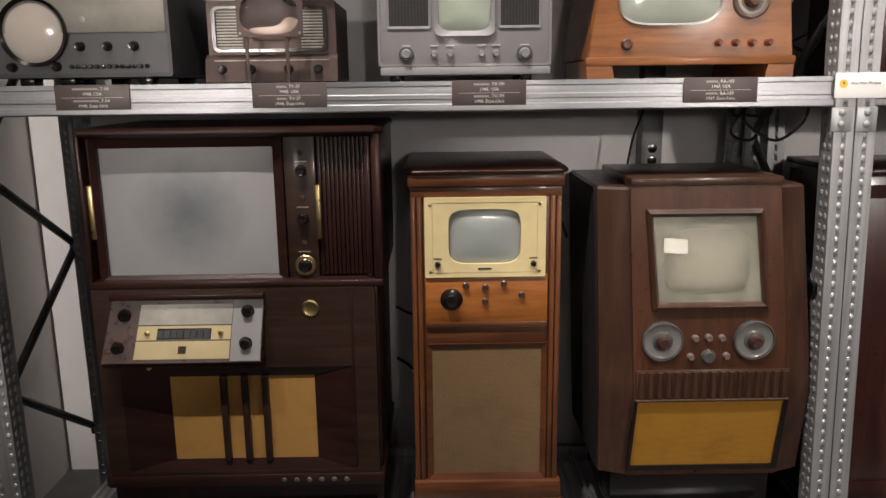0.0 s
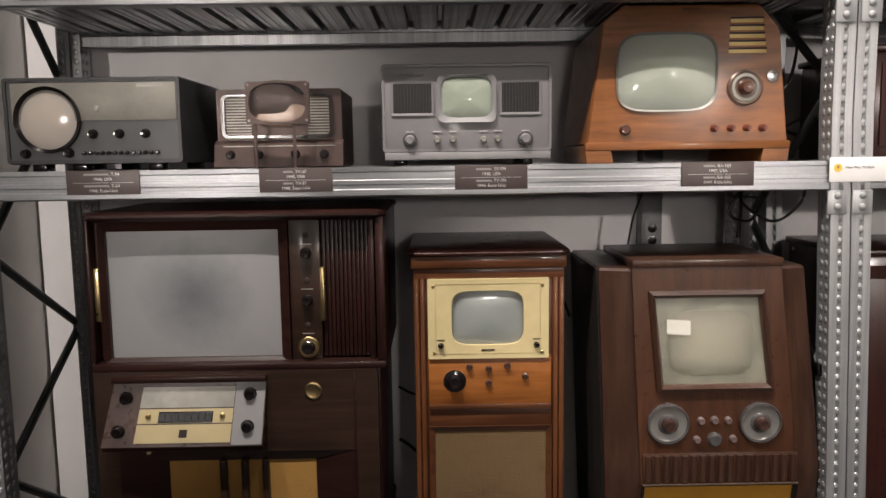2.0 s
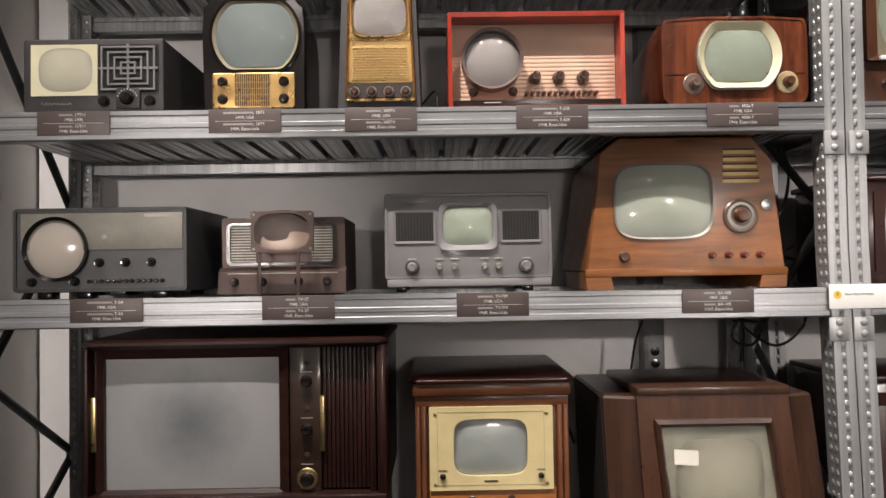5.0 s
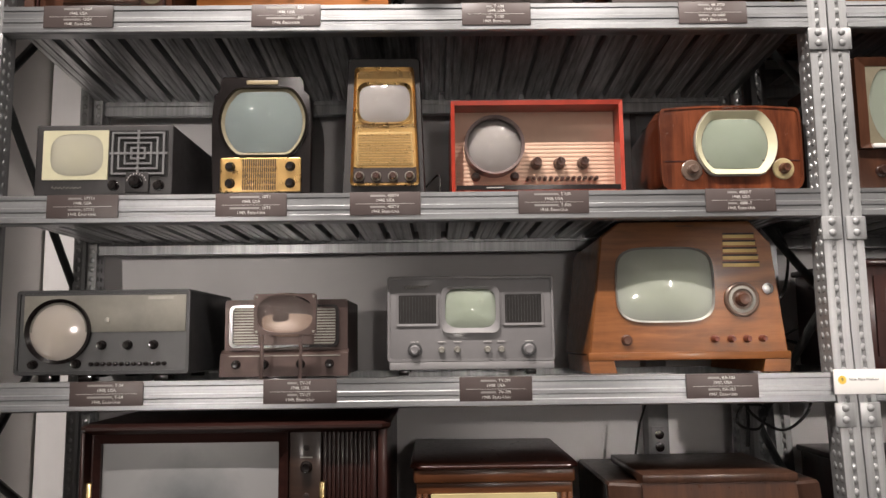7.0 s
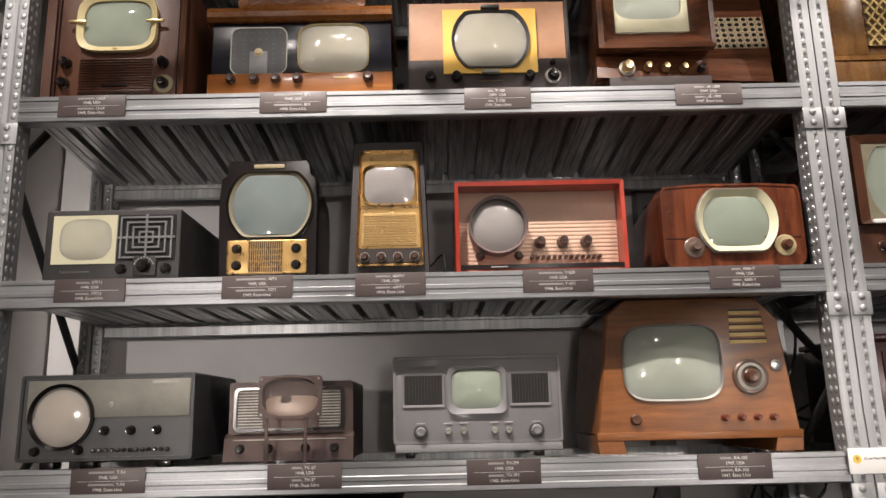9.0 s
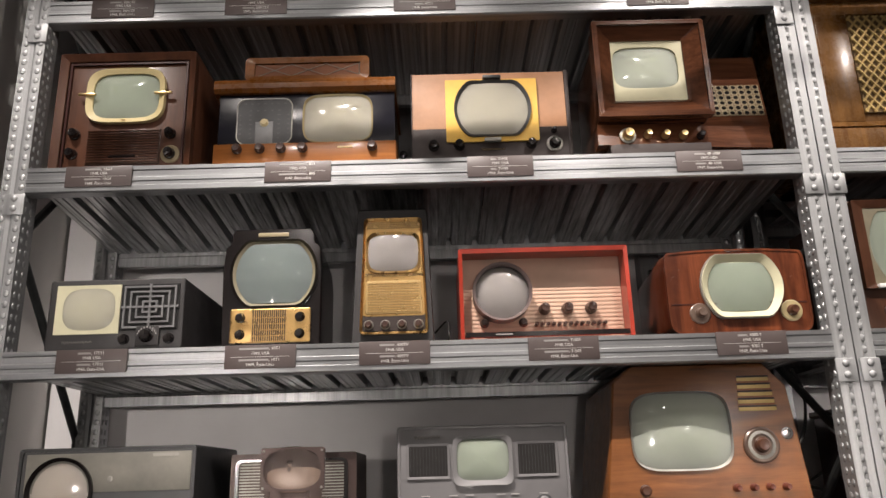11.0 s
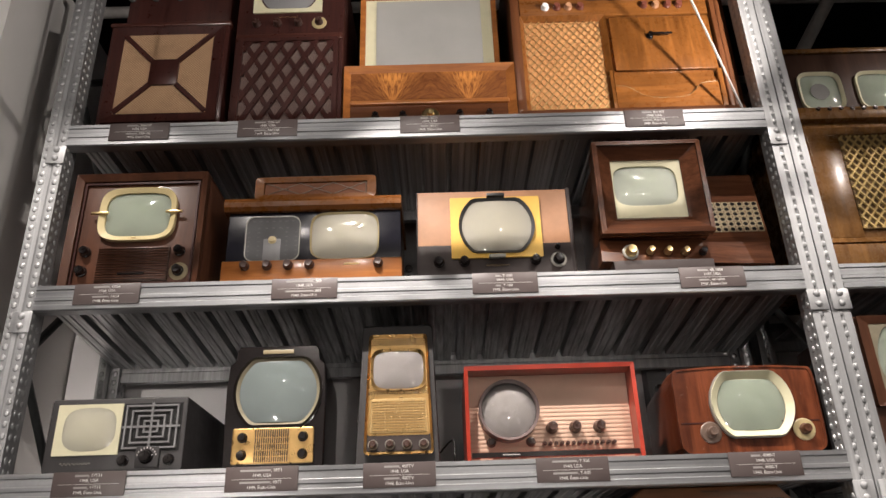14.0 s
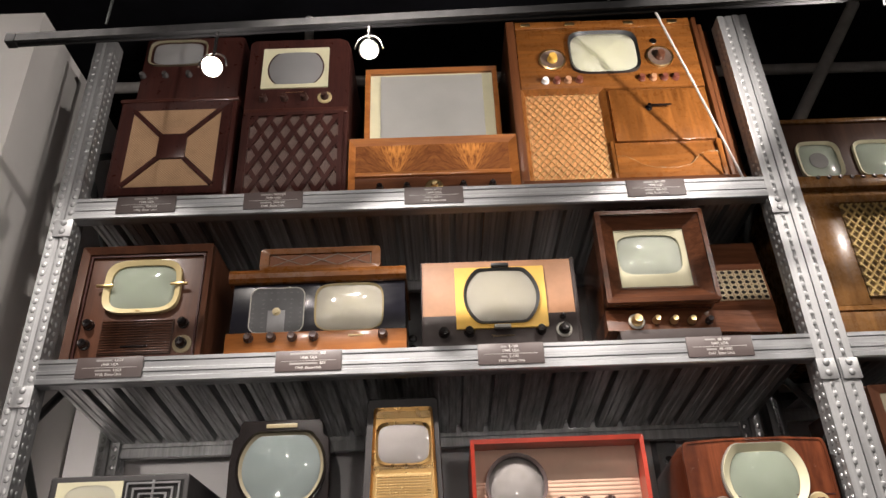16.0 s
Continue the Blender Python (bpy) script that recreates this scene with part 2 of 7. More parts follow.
M = {
    "zinc_beam": zinc("galvanised_beam", (0.36, 0.37, 0.38), "x", 0.36),
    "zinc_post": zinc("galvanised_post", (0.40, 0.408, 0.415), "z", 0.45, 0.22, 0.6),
    # darker zinc for rear posts and back beams: their shade is in the colour
    "zinc_shaded": zinc("shaded_galvanised_steel", (0.30, 0.305, 0.31), "z", 0.36, 0.3, 0.95),
    "zinc_deck": zinc("galvanised_deck", (0.46, 0.465, 0.47), "y", 0.33, 0.5, 0.85, 0.06),
    "brace": plain("dark_brace_steel", (0.07, 0.075, 0.075), 0.4, 0.6),
    "wall": plain("grey_wall_paint", (0.80, 0.785, 0.79), 0.8, vary=0.05, scale=3),
    "aisle_wall": plain("grey_aisle_wall_paint", (0.48, 0.46, 0.45), 0.8, vary=0.08, scale=2),
    "wall_white": plain("white_wall_paint", (0.82, 0.80, 0.78), 0.8, vary=0.04, scale=3),
    "black_wall": plain("black_ceiling_paint", (0.012, 0.012, 0.018), 0.7, vary=0.3, scale=3),
    "floor": plain("dark_grey_floor", (0.075, 0.072, 0.070), 0.6, vary=0.25, scale=4),
    "tag": plain("brown_label_card", (0.085, 0.065, 0.062), 0.42, vary=0.06),
    "letter": plain("white_lettering", (0.64, 0.62, 0.60), 0.6, vary=0.03),
    "letter_bar": plain("grey_white_bar", (0.30, 0.285, 0.275), 0.6, vary=0.05),
    # flat tone for a sign's reflection in the console glass
    "mirrored_sign": plain("reflected_sign_tone", (0.38, 0.37, 0.33), 0.6, vary=0.08),
    "white_sign": plain("white_sign_card", (0.85, 0.84, 0.82), 0.5, vary=0.03),
    "yellow": plain("yellow_disc", (0.80, 0.55, 0.08), 0.5, vary=0.05),
    "track_black": plain("matte_black_track", (0.004, 0.004, 0.005), 0.85),
    "ink": plain("dark_ink", (0.05, 0.05, 0.05), 0.6),
    "bakelite": plain("black_bakelite", (0.009, 0.007, 0.007), 0.16, 0, 0.35, 0.3),
    "brown_bakelite": plain("brown_bakelite", (0.055, 0.028, 0.022), 0.28, 0, 0.2, 0.3),
    "red_bakelite": plain("red_brown_bakelite", (0.16, 0.05, 0.035), 0.3, 0, 0.2, 0.2),
    "chrome": plain("worn_chrome", (0.75, 0.74, 0.72), 0.2, 1.0, 0, 0.1),
    "brass": plain("aged_brass", (0.66, 0.50, 0.25), 0.3, 1.0, 0, 0.15),
    "gold": plain("gold_lacquer", (0.62, 0.40, 0.16), 0.28, 0.95, 0, 0.12),
    "gilt_strip": plain("dull_gilt_strip", (0.60, 0.43, 0.17), 0.4, 0.3, 0, 0.12),
    "cream": plain("cream_plastic", (0.66, 0.55, 0.29), 0.4, 0, 0.15, 0.07),
    "pale_cream": plain("pale_cream_mask", (0.64, 0.61, 0.42), 0.5, 0, 0, 0.06),
    "ivory": plain("ivory_plate", (0.46, 0.375, 0.20), 0.35, 0.1, 0.2, 0.06),
    "dark_steel": plain("dark_grey_hammered_steel", (0.035, 0.036, 0.038), 0.42, 0.2, 0, 0.2, grit=0.2),
    "mid_steel": plain("grey_steel_panel", (0.058, 0.059, 0.061), 0.42, 0.2, 0, 0.12),
    "silver_plate": plain("tarnished_silver_plate", (0.30, 0.29, 0.26), 0.42, 0.5, 0, 0.18),
    "grey_paint": plain("grey_enamel", (0.19, 0.185, 0.19), 0.4, 0.1, 0.1, 0.06),
    "light_grey": plain("light_grey_enamel", (0.25, 0.245, 0.25), 0.4, 0.1, 0.1, 0.05),
    "brown_steel": plain("brown_hammered_steel", (0.065, 0.042, 0.037), 0.38, 0.35, 0, 0.2, grit=0.15),
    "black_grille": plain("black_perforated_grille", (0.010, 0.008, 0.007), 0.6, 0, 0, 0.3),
    "leather": plain("black_leatherette", (0.028, 0.026, 0.027), 0.5, 0, 0, 0.25, grit=0.35, grit_scale=260),
    "tan_leather": plain("tan_leatherette", (0.42, 0.22, 0.12), 0.5, 0, 0, 0.12, grit=0.2),
    "dark_leather": plain("dark_brown_leatherette", (0.024, 0.014, 0.012), 0.6, 0, 0, 0.2, grit=0.25),
    "mustard": plain("mustard_mask", (0.72, 0.44, 0.08), 0.42, 0.1, 0, 0.08),
    "red_lacquer": plain("orange_red_lacquer", (0.36, 0.036, 0.018), 0.35, 0, 0.3, 0.2),
    "pink_panel": plain("pinkish_beige_panel", (0.62, 0.42, 0.31), 0.45, 0.1, 0, 0.06),
    "black_glass": plain("black_glass_panel", (0.008, 0.008, 0.013), 0.22, 0, 0.1, 0.1),
    "grey_screen": tube_glass("grey_matte_screen", (0.26, 0.26, 0.265), 0.4),
    "pale_screen": tube_glass("pale_projection_screen", (0.40, 0.40, 0.37), 0.45),
    "crt_green": tube_glass("greenish_tube_face", (0.36, 0.41, 0.33)),
    "crt_blue": tube_glass("blue_grey_tube_face", (0.17, 0.20, 0.195)),
    "crt_cream": tube_glass("cream_tube_face", (0.46, 0.44, 0.36)),
    "crt_white": tube_glass("white_tube_face", (0.32, 0.30, 0.29)),
    "crt_rose": tube_glass("rosy_cream_tube_face", (0.52, 0.47, 0.41), 0.12),
    "crt_pale": tube_glass("pale_green_tube_face", (0.46, 0.50, 0.42)),
    "crt_mist": tube_glass("misty_tube_face", (0.33, 0.36, 0.34), 0.3),
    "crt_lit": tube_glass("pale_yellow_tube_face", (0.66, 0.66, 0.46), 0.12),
    "crt_sage": tube_glass("sage_tube_face", (0.27, 0.31, 0.25)),
    "crt_haze": tube_glass("hazy_cream_tube_face", (0.27, 0.255, 0.19), 0.2),
    "crt_mask": tube_glass("cream_grey_tube_face", (0.58, 0.56, 0.42), 0.1),
    "smoky": plain("smoky_dial_plastic", (0.10, 0.095, 0.095), 0.25, 0.2, 0.3, 0.2),
    "mauve": plain("mauve_brown_plastic", (0.15, 0.11, 0.105), 0.35, 0, 0.2, 0.15),
    "dull_ivory": plain("dull_ivory_plastic", (0.27, 0.22, 0.13), 0.4, 0, 0.1, 0.1),
    "dial_brown": plain("grey_brown_dial", (0.16, 0.11, 0.085), 0.35, 0.2, 0.2, 0.2),
    "cloth_orange": cloth("orange_tan_cloth", (0.55, 0.27, 0.10), (0.72, 0.42, 0.19), 700, diagonal=True),
    "dark_centre_screen": None,
    "glass": clear_glass("clear_glass"),
    "cable": plain("black_rubber_cable", (0.012, 0.012, 0.012), 0.5),
    "grey_cable": plain("grey_cable", (0.35, 0.34, 0.33), 0.5),
    "pipe": plain("painted_grey_pipe", (0.62, 0.60, 0.58), 0.45, vary=0.15),
    "strip": plain("grey_outlet_strip", (0.20, 0.20, 0.205), 0.5, 0.2),
    "lamp_glow": glow("lamp_filament", (1.0, 0.88, 0.72), 60.0),
    "walnut": wood("dark_walnut", (0.017, 0.0065, 0.0055), (0.038, 0.015, 0.012), "x"),
    "walnut_v": wood("dark_walnut_upright", (0.018, 0.007, 0.006), (0.042, 0.016, 0.013), "z"),
    "olive_walnut": wood("faded_walnut_front", (0.026, 0.0135, 0.0095), (0.046, 0.025, 0.017), "x", 0.34),
    "brown": wood("brown_walnut", (0.042, 0.020, 0.013), (0.080, 0.040, 0.026), "z"),
    "mahogany": wood("red_mahogany", (0.085, 0.029, 0.012), (0.165, 0.062, 0.024), "z"),
    "mahogany_x": wood("red_mahogany_rail", (0.072, 0.026, 0.012), (0.14, 0.052, 0.021), "x"),
    "tv_walnut": wood("brown_honey_walnut", (0.19, 0.066, 0.018), (0.345, 0.132, 0.042), "x", 0.34, 0.2),
    "aged_plate": plain("tarnished_grey_plate", (0.20, 0.19, 0.165), 0.55, 0.15, 0, 0.2, 9),
    "honey": wood("honey_walnut", (0.25, 0.082, 0.019), (0.44, 0.165, 0.043), "x", 0.3, 0.4),
    "bureau": wood("golden_brown_walnut", (0.135, 0.046, 0.010), (0.28, 0.105, 0.024), "x", 0.26, 0.25),
    "bureau_z": wood("golden_brown_walnut_upright", (0.135, 0.046, 0.010), (0.28, 0.105, 0.024), "z", 0.26, 0.25),
    "cherry": wood("cherry_red_mahogany", (0.070, 0.018, 0.009), (0.235, 0.066, 0.025), "z", 0.22, 0.25, 0.5, 1.5),
    "wine": wood("wine_mahogany", (0.034, 0.0115, 0.010), (0.068, 0.023, 0.018), "z", 0.28),
    "wine_x": wood("wine_mahogany_rail", (0.045, 0.015, 0.012), (0.09, 0.03, 0.02), "x", 0.28),
    "gloss_red": wood("glossy_red_brown_wood", (0.062, 0.022, 0.011), (0.135, 0.052, 0.025), "x", 0.2, 0.25),
    "amber_wood": wood("amber_brown_wood", (0.135, 0.060, 0.019), (0.25, 0.125, 0.040), "z", 0.25, 0.25),
    "chestnut": wood("chestnut_brown", (0.070, 0.028, 0.016), (0.125, 0.052, 0.029), "z", 0.3),
    "panel_red": wood("red_brown_panel", (0.050, 0.020, 0.011), (0.100, 0.042, 0.022), "z", 0.28, 0.2),
    "clear_dial": plain("cloudy_clear_plastic", (0.17, 0.165, 0.155), 0.22, 0, 0.3, 0.12),
    "glass_mask": plain("grey_green_glass_mask", (0.115, 0.11, 0.085), 0.3, 0, 0.2, 0.3, 20),
    "pitch_black": plain("matte_black_well", (0.005, 0.005, 0.005), 0.8),
    "olive_mask": plain("dull_olive_mask", (0.20, 0.175, 0.115), 0.5),
    "flame": None,
    "cloth_gold": cloth("golden_grille_cloth", (0.36, 0.19, 0.05), (0.52, 0.30, 0.09), 900),
    "cloth_brown": cloth("brown_grille_cloth", (0.15, 0.095, 0.045), (0.20, 0.13, 0.065), 1200),
    "cloth_amber": cloth("amber_cane_cloth", (0.30, 0.14, 0.015), (0.58, 0.31, 0.04), 700),
    "cloth_tan": cloth("tan_grille_cloth", (0.30, 0.185, 0.105), (0.52, 0.34, 0.21), 300, diagonal=True),
    "cloth_dark": cloth("grey_brown_cloth", (0.12, 0.085, 0.075), (0.22, 0.16, 0.14), 800),
    "cloth_rust": cloth("rusty_brown_cloth", (0.19, 0.085, 0.05), (0.29, 0.135, 0.08), 700, diagonal=True),
    "cloth_gilt": cloth("gilt_ribbed_cloth", (0.40, 0.27, 0.11), (0.58, 0.42, 0.20), 500),
}


def flame_veneer(name, dark, light, half=0.137):
    """Book-matched crotch veneer: streaks that fan upwards from the foot of each leaf."""
    m, n, l, b = base_mat(name, 0.25, 0, 0.4)
    tc = n.new("ShaderNodeTexCoord")
    sp = n.new("ShaderNodeSeparateXYZ")
    l.new(tc.outputs["Object"], sp.inputs[0])

    def op(kind, a, c):
        k = n.new("ShaderNodeMath")
        k.operation = kind
        for i, v in enumerate((a, c)):
            if isinstance(v, float):
                k.inputs[i].default_value = v
            else:
                l.new(v, k.inputs[i])
        return k.outputs[0]
    u = op("PINGPONG", op("ADD", sp.outputs[0], 5.0 * half), half)
    v = op("SUBTRACT", sp.outputs[2], 0.105)
    fan = op("ARCTAN2", u, v)
    r = op("SQRT", op("ADD", op("MULTIPLY", u, u), op("MULTIPLY", v, v)), 0.5)
    cb = n.new("ShaderNodeCombineXYZ")
    l.new(op("MULTIPLY", fan, 5.0), cb.inputs[0])
    l.new(op("MULTIPLY", r, 9.0), cb.inputs[2])
    streak = noise_tex(n, l, cb.outputs[0], 2.4, 5, 0.6, 0.5)
    near = ramp(n, l, fan, 0.75, 0.05)
    lum = op("MULTIPLY", ramp(n, l, streak, 0.36, 0.66), op("ADD", near, 0.22))
    l.new(mix(n, l, lum, dark, light), b.inputs["Base Color"])
    return m


def dark_centre_screen(name, color, cx, cz):
    """Grey screen with a round darker blot in its middle."""
    m, n, l, b = base_mat(name, 0.4, 0, 0.3, 0.45)
    tc = n.new("ShaderNodeTexCoord")
    mp = n.new("ShaderNodeMapping")
    mp.inputs["Location"].default_value = (-cx, 0, -cz)
    mp.inputs["Scale"].default_value = (1, 0, 1)
    l.new(tc.outputs["Object"], mp.inputs["Vector"])
    ln = n.new("ShaderNodeVectorMath")
    ln.operation = "LENGTH"
    l.new(mp.outputs["Vector"], ln.inputs[0])
    blot = noise_tex(n, l, coords(n, l), 16, 4, 0.6)
    add = n.new("ShaderNodeMath")
    add.operation = "MULTIPLY_ADD"
    l.new(blot, add.inputs[0])
    add.inputs[1].default_value = 0.09
    l.new(ln.outputs["Value"], add.inputs[2])
    fac = ramp(n, l, add.outputs[0], 0.05, 0.22)
    l.new(mix(n, l, fac, (color[0] * 0.36, color[1] * 0.40, color[2] * 0.42), color), b.inputs["Base Color"])
    return m


M["dark_centre_screen"] = dark_centre_screen("dark_centre_grey_screen", (0.27, 0.27, 0.275), -0.123, 1.013)
M["flame"] = flame_veneer("flame_mahogany", (0.13, 0.042, 0.014), (0.62, 0.25, 0.06))


# ---- mesh helpers ----
ORIGIN = {}
ANG = [radians(90 * i + 1 + 8 * j) for i in range(4) for j in range(12)]


def thing(name, label, category, at, group="", kind=""):
    ob = new(name)
    ob.empty_display_size = 0.05
    ob.location = at
    ORIGIN[ob.name] = Vector(at)
    return tagged(ob, label, category, group, kind)


def part(name, bm, mat, parent, label="", kind=""):
    """Links a bmesh, given in world metres, as one mesh under a thing or a part."""
    at = ORIGIN[parent.name]
    bmesh.ops.translate(bm, verts=bm.verts, vec=-at)
    bmesh.ops.recalc_face_normals(bm, faces=bm.faces)
    me = bpy.data.meshes.new(name)
    bm.to_mesh(me)
    bm.free()
    me.polygons.foreach_set("use_smooth", [True] * len(me.polygons))
    me.set_sharp_from_angle(angle=radians(31))
    me.materials.append(M[mat])
    ob = new(name, me)
    ob.parent = parent
    ORIGIN[ob.name] = at
    return tagged(ob, label, kind=kind)


def solid(name, bm, mat, label, category, at=(0, 0, 0), kind="structure", group=""):
    """One plain mesh thing of its own."""
    at = Vector(at)
    bmesh.ops.translate(bm, verts=bm.verts, vec=-at)
    bmesh.ops.recalc_face_normals(bm, faces=bm.faces)
    me = bpy.data.meshes.new(name)
    bm.to_mesh(me)
    bm.free()
    me.polygons.foreach_set("use_smooth", [True] * len(me.polygons))
    me.set_sharp_from_angle(angle=radians(31))
    me.materials.append(M[mat])
    ob = new(name, me)
    ob.location = at
    ORIGIN[ob.name] = at
    return tagged(ob, label, category, group, kind)


def B():
    return bmesh.new()


def box(x0, x1, y0, y1, z0, z1, r=0.0, bm=None, seg=2):
    bm = bm or B()
    m = Matrix.Translation(((x0 + x1) / 2, (y0 + y1) / 2, (z0 + z1) / 2)) @ Matrix.Diagonal((x1 - x0, y1 - y0, z1 - z0, 1))
    vs = bmesh.ops.create_cube(bm, size=1, matrix=m)["verts"]
    if r > 0:
        es = list({e for v in vs for e in v.link_edges})
        bmesh.ops.bevel(bm, geom=es, offset=r, segments=seg, affect="EDGES", profile=0.5)
    return bm


def loft(loops, bm=None, cap0=True, cap1=True, closed=False):
    """Skin a run of equal loops of 3D points."""
    bm = bm or B()
    rows = [[bm.verts.new(p) for p in lp] for lp in loops]
    n = len(rows[0])
    pairs = list(zip(rows, rows[1:])) + ([(rows[-1], rows[0])] if closed else [])
    for a, b in pairs:
        for i in range(n):
            j = (i + 1) % n
            bm.faces.new((a[i], a[j], b[j], b[i]))
    if not closed:
        if cap0:
            bm.faces.new(rows[0][::-1])
        if cap1:
            bm.faces.new(rows[-1])
    return bm


def at_y(pts, y):
    return [(x, y, z) for x, z in pts]


def rr(x0, x1, z0, z1, r=0.002):
    """Rounded rectangle outline."""
    out = []
    for k, a in enumerate(ANG):
        q = k // 12
        cx = x1 - r if q in (0, 3) else x0 + r
        cz = z1 - r if q in (0, 1) else z0 + r
        b = radians(90 * q + 90 * (k % 12) / 11)
        out.append((cx + r * math.cos(b), cz + r * math.sin(b)))
    return out


def sup(cx, cz, w, h, p=3.5):
    """Tube-face outline between an oval and a rectangle."""
    out = []
    for a in ANG:
        c, s = math.cos(a), math.sin(a)
        out.append((cx + w / 2 * math.copysign(abs(c) ** (2 / p), c), cz + h / 2 * math.copysign(abs(s) ** (2 / p), s)))
    return out


def clip(cx, cz, r, h):
    """A circle with its top and foot cut flat."""
    return [(cx + r * math.cos(a), cz + max(-h / 2, min(h / 2, r * math.sin(a)))) for a in ANG]


def circ(cx, cz, r):
    return clip(cx, cz, r, 4 * r)


def slab(pts, y0, y1, r=0.0, bm=None):
    """Outline extruded from its front y0 to its back y1, front edge eased by r."""
    if r <= 0:
        return loft([at_y(pts, y0), at_y(pts, y1)], bm)
    cx, cz = sum(p[0] for p in pts) / len(pts), sum(p[1] for p in pts) / len(pts)
    w, h = max(p[0] for p in pts) - cx, max(p[1] for p in pts) - cz

    def inset(d):
        return [(cx + (x - cx) * (1 - d / w), cz + (z - cz) * (1 - d / h)) for x, z in pts]
    return loft([at_y(inset(r), y0), at_y(inset(r * 0.3), y0 + r * 0.3), at_y(pts, y0 + r), at_y(pts, y1)], bm)


def ring(outer, inner, y0, y1, yi=None, yb=None, bm=None):
    """A frame: outer outline front y0, back y1; inner outline front yi, back yb."""
    yi = y0 if yi is None else yi
    yb = y1 if yb is None else yb
    return loft([at_y(outer, y1), at_y(outer, y0), at_y(inner, yi), at_y(inner, yb)], bm, closed=True)


def dome(pts, y, bulge, bm=None, steps=12):
    """A bulged tube face, towards the viewer; one cut flat at top and foot is part of a ball."""
    cx, cz = sum(p[0] for p in pts) / len(pts), sum(p[1] for p in pts) / len(pts)
    zt, far = max(p[1] for p in pts), max((p[0] - cx) ** 2 + (p[1] - cz) ** 2 for p in pts)
    ball = sum(zt - p[1] < 1e-6 for p in pts) > 3
    loops = []
    for k in range(steps + 1):
        s = max(0.012, 1 - k / steps)
        loops.append([(cx + (x - cx) * s, y - bulge * (1 - s * s * (((x - cx) ** 2 + (z - cz) ** 2) / far if ball else 1)), cz + (z - cz) * s) for x, z in pts])
    return loft([at_y(pts, y + 0.004)] + loops, bm)


def lathe(cx, cz, y, prof, bm=None, n=20):
    """Turned about the y axis: prof is (radius, distance towards the viewer)."""
    loops = [[(cx + r * math.cos(2 * math.pi * i / n), y - d, cz + r * math.sin(2 * math.pi * i / n)) for i in range(n)] for r, d in prof]
    return loft(loops, bm)


def tube(pts, r, bm=None, n=8):
    bm = bm or B()
    pts = [Vector(p) for p in pts]
    loops = []
    for i, p in enumerate(pts):
        d = (pts[min(i + 1, len(pts) - 1)] - pts[max(i - 1, 0)]).normalized()
        a = d.cross(Vector((0.13, 0.21, 0.97)) if abs(d.z) < 0.95 else Vector((1, 0.1, 0))).normalized()
        b = d.cross(a)
        loops.append([tuple(p + r * (a * math.cos(t) + b * math.sin(t))) for t in (2 * math.pi * k / n for k in range(n))])
    return loft(loops, bm)


def curve_pts(pts, n=8):
    """A smooth line through points."""
    p = [Vector(q) for q in pts]
    out = []
    for i in range(len(p) - 1):
        a, b, c, d = p[max(i - 1, 0)], p[i], p[i + 1], p[min(i + 2, len(p) - 1)]
        for k in range(n):
            t = k / n
            out.append(0.5 * (2 * b + (c - a) * t + (2 * a - 5 * b + 4 * c - d) * t * t + (3 * b - a - 3 * c + d) * t ** 3))
    return out + [p[-1]]


def knob(parent, cx, cz, y, r, d, mat="bakelite", skirt=None, name="knob", pointer=True):
    """A turned control knob with an eased edge, fluting and a grip bar; on a skirt disc if asked."""
    if skirt:
        parent = part("dial_skirt", lathe(cx, cz, y, [(skirt[0], 0), (skirt[0], 0.002), (skirt[0] * 0.9, 0.004), (0.001, 0.0045)]), skirt[1], parent)
        y -= 0.004
    bm = lathe(cx, cz, y, [(r, 0), (r, d * 0.25), (r * 0.86, d * 0.35), (r * 0.8, d * 0.85), (r * 0.68, d), (r * 0.45, d * 0.98), (0.0008, d * 0.95)])
    if pointer:
        box(cx - r * 0.1, cx + r * 0.1, y - d * 1.03, y - d * 0.8, cz, cz + r * 0.72, 0, bm)
    return part(name, bm, mat, parent)


def crt(parent, pts, y, bulge, mat, name="screen", label=""):
    return part(name, dome(pts, y, bulge), mat, parent, label)


def lettering(parent, text, x, y, z, size, mat="letter", align="CENTER", name="lettering", turn=0.0):
    cu = bpy.data.curves.new("text", "FONT")
    cu.body, cu.size, cu.extrude, cu.resolution_u = text, size, 0.0003, 2
    cu.align_x, cu.align_y = align, "CENTER"
    tmp = bpy.data.objects.new("tmp", cu)
    scene.collection.objects.link(tmp)
    bpy.context.view_layer.update()
    me = bpy.data.meshes.new_from_object(tmp.evaluated_get(bpy.context.evaluated_depsgraph_get()))
    bpy.data.objects.remove(tmp)
    bpy.data.curves.remove(cu)
    me.materials.clear()
    me.materials.append(M[mat])
    me.name = name
    me.transform(Matrix.Translation(Vector((x, y, z)) - ORIGIN[parent.name]) @ pose(0, 0, 0, 90, 0, 0))
    ob = new(name, me)
    ob.parent = parent
    ORIGIN[ob.name] = ORIGIN[parent.name]
    return ob


def script_mark(parent, cx, cz, y, w, h, mat="chrome", bars=7):
    """A small unreadable maker's mark: a wavy metal line."""
    pts = [(cx - w / 2 + w * i / (bars * 4), y, cz + h / 2 * math.sin(i * 1.7) * (1 - 0.4 * i / (bars * 4))) for i in range(bars * 4 + 1)]
    return part("maker_mark", tube(pts, h * 0.11, None, 5), mat, parent)

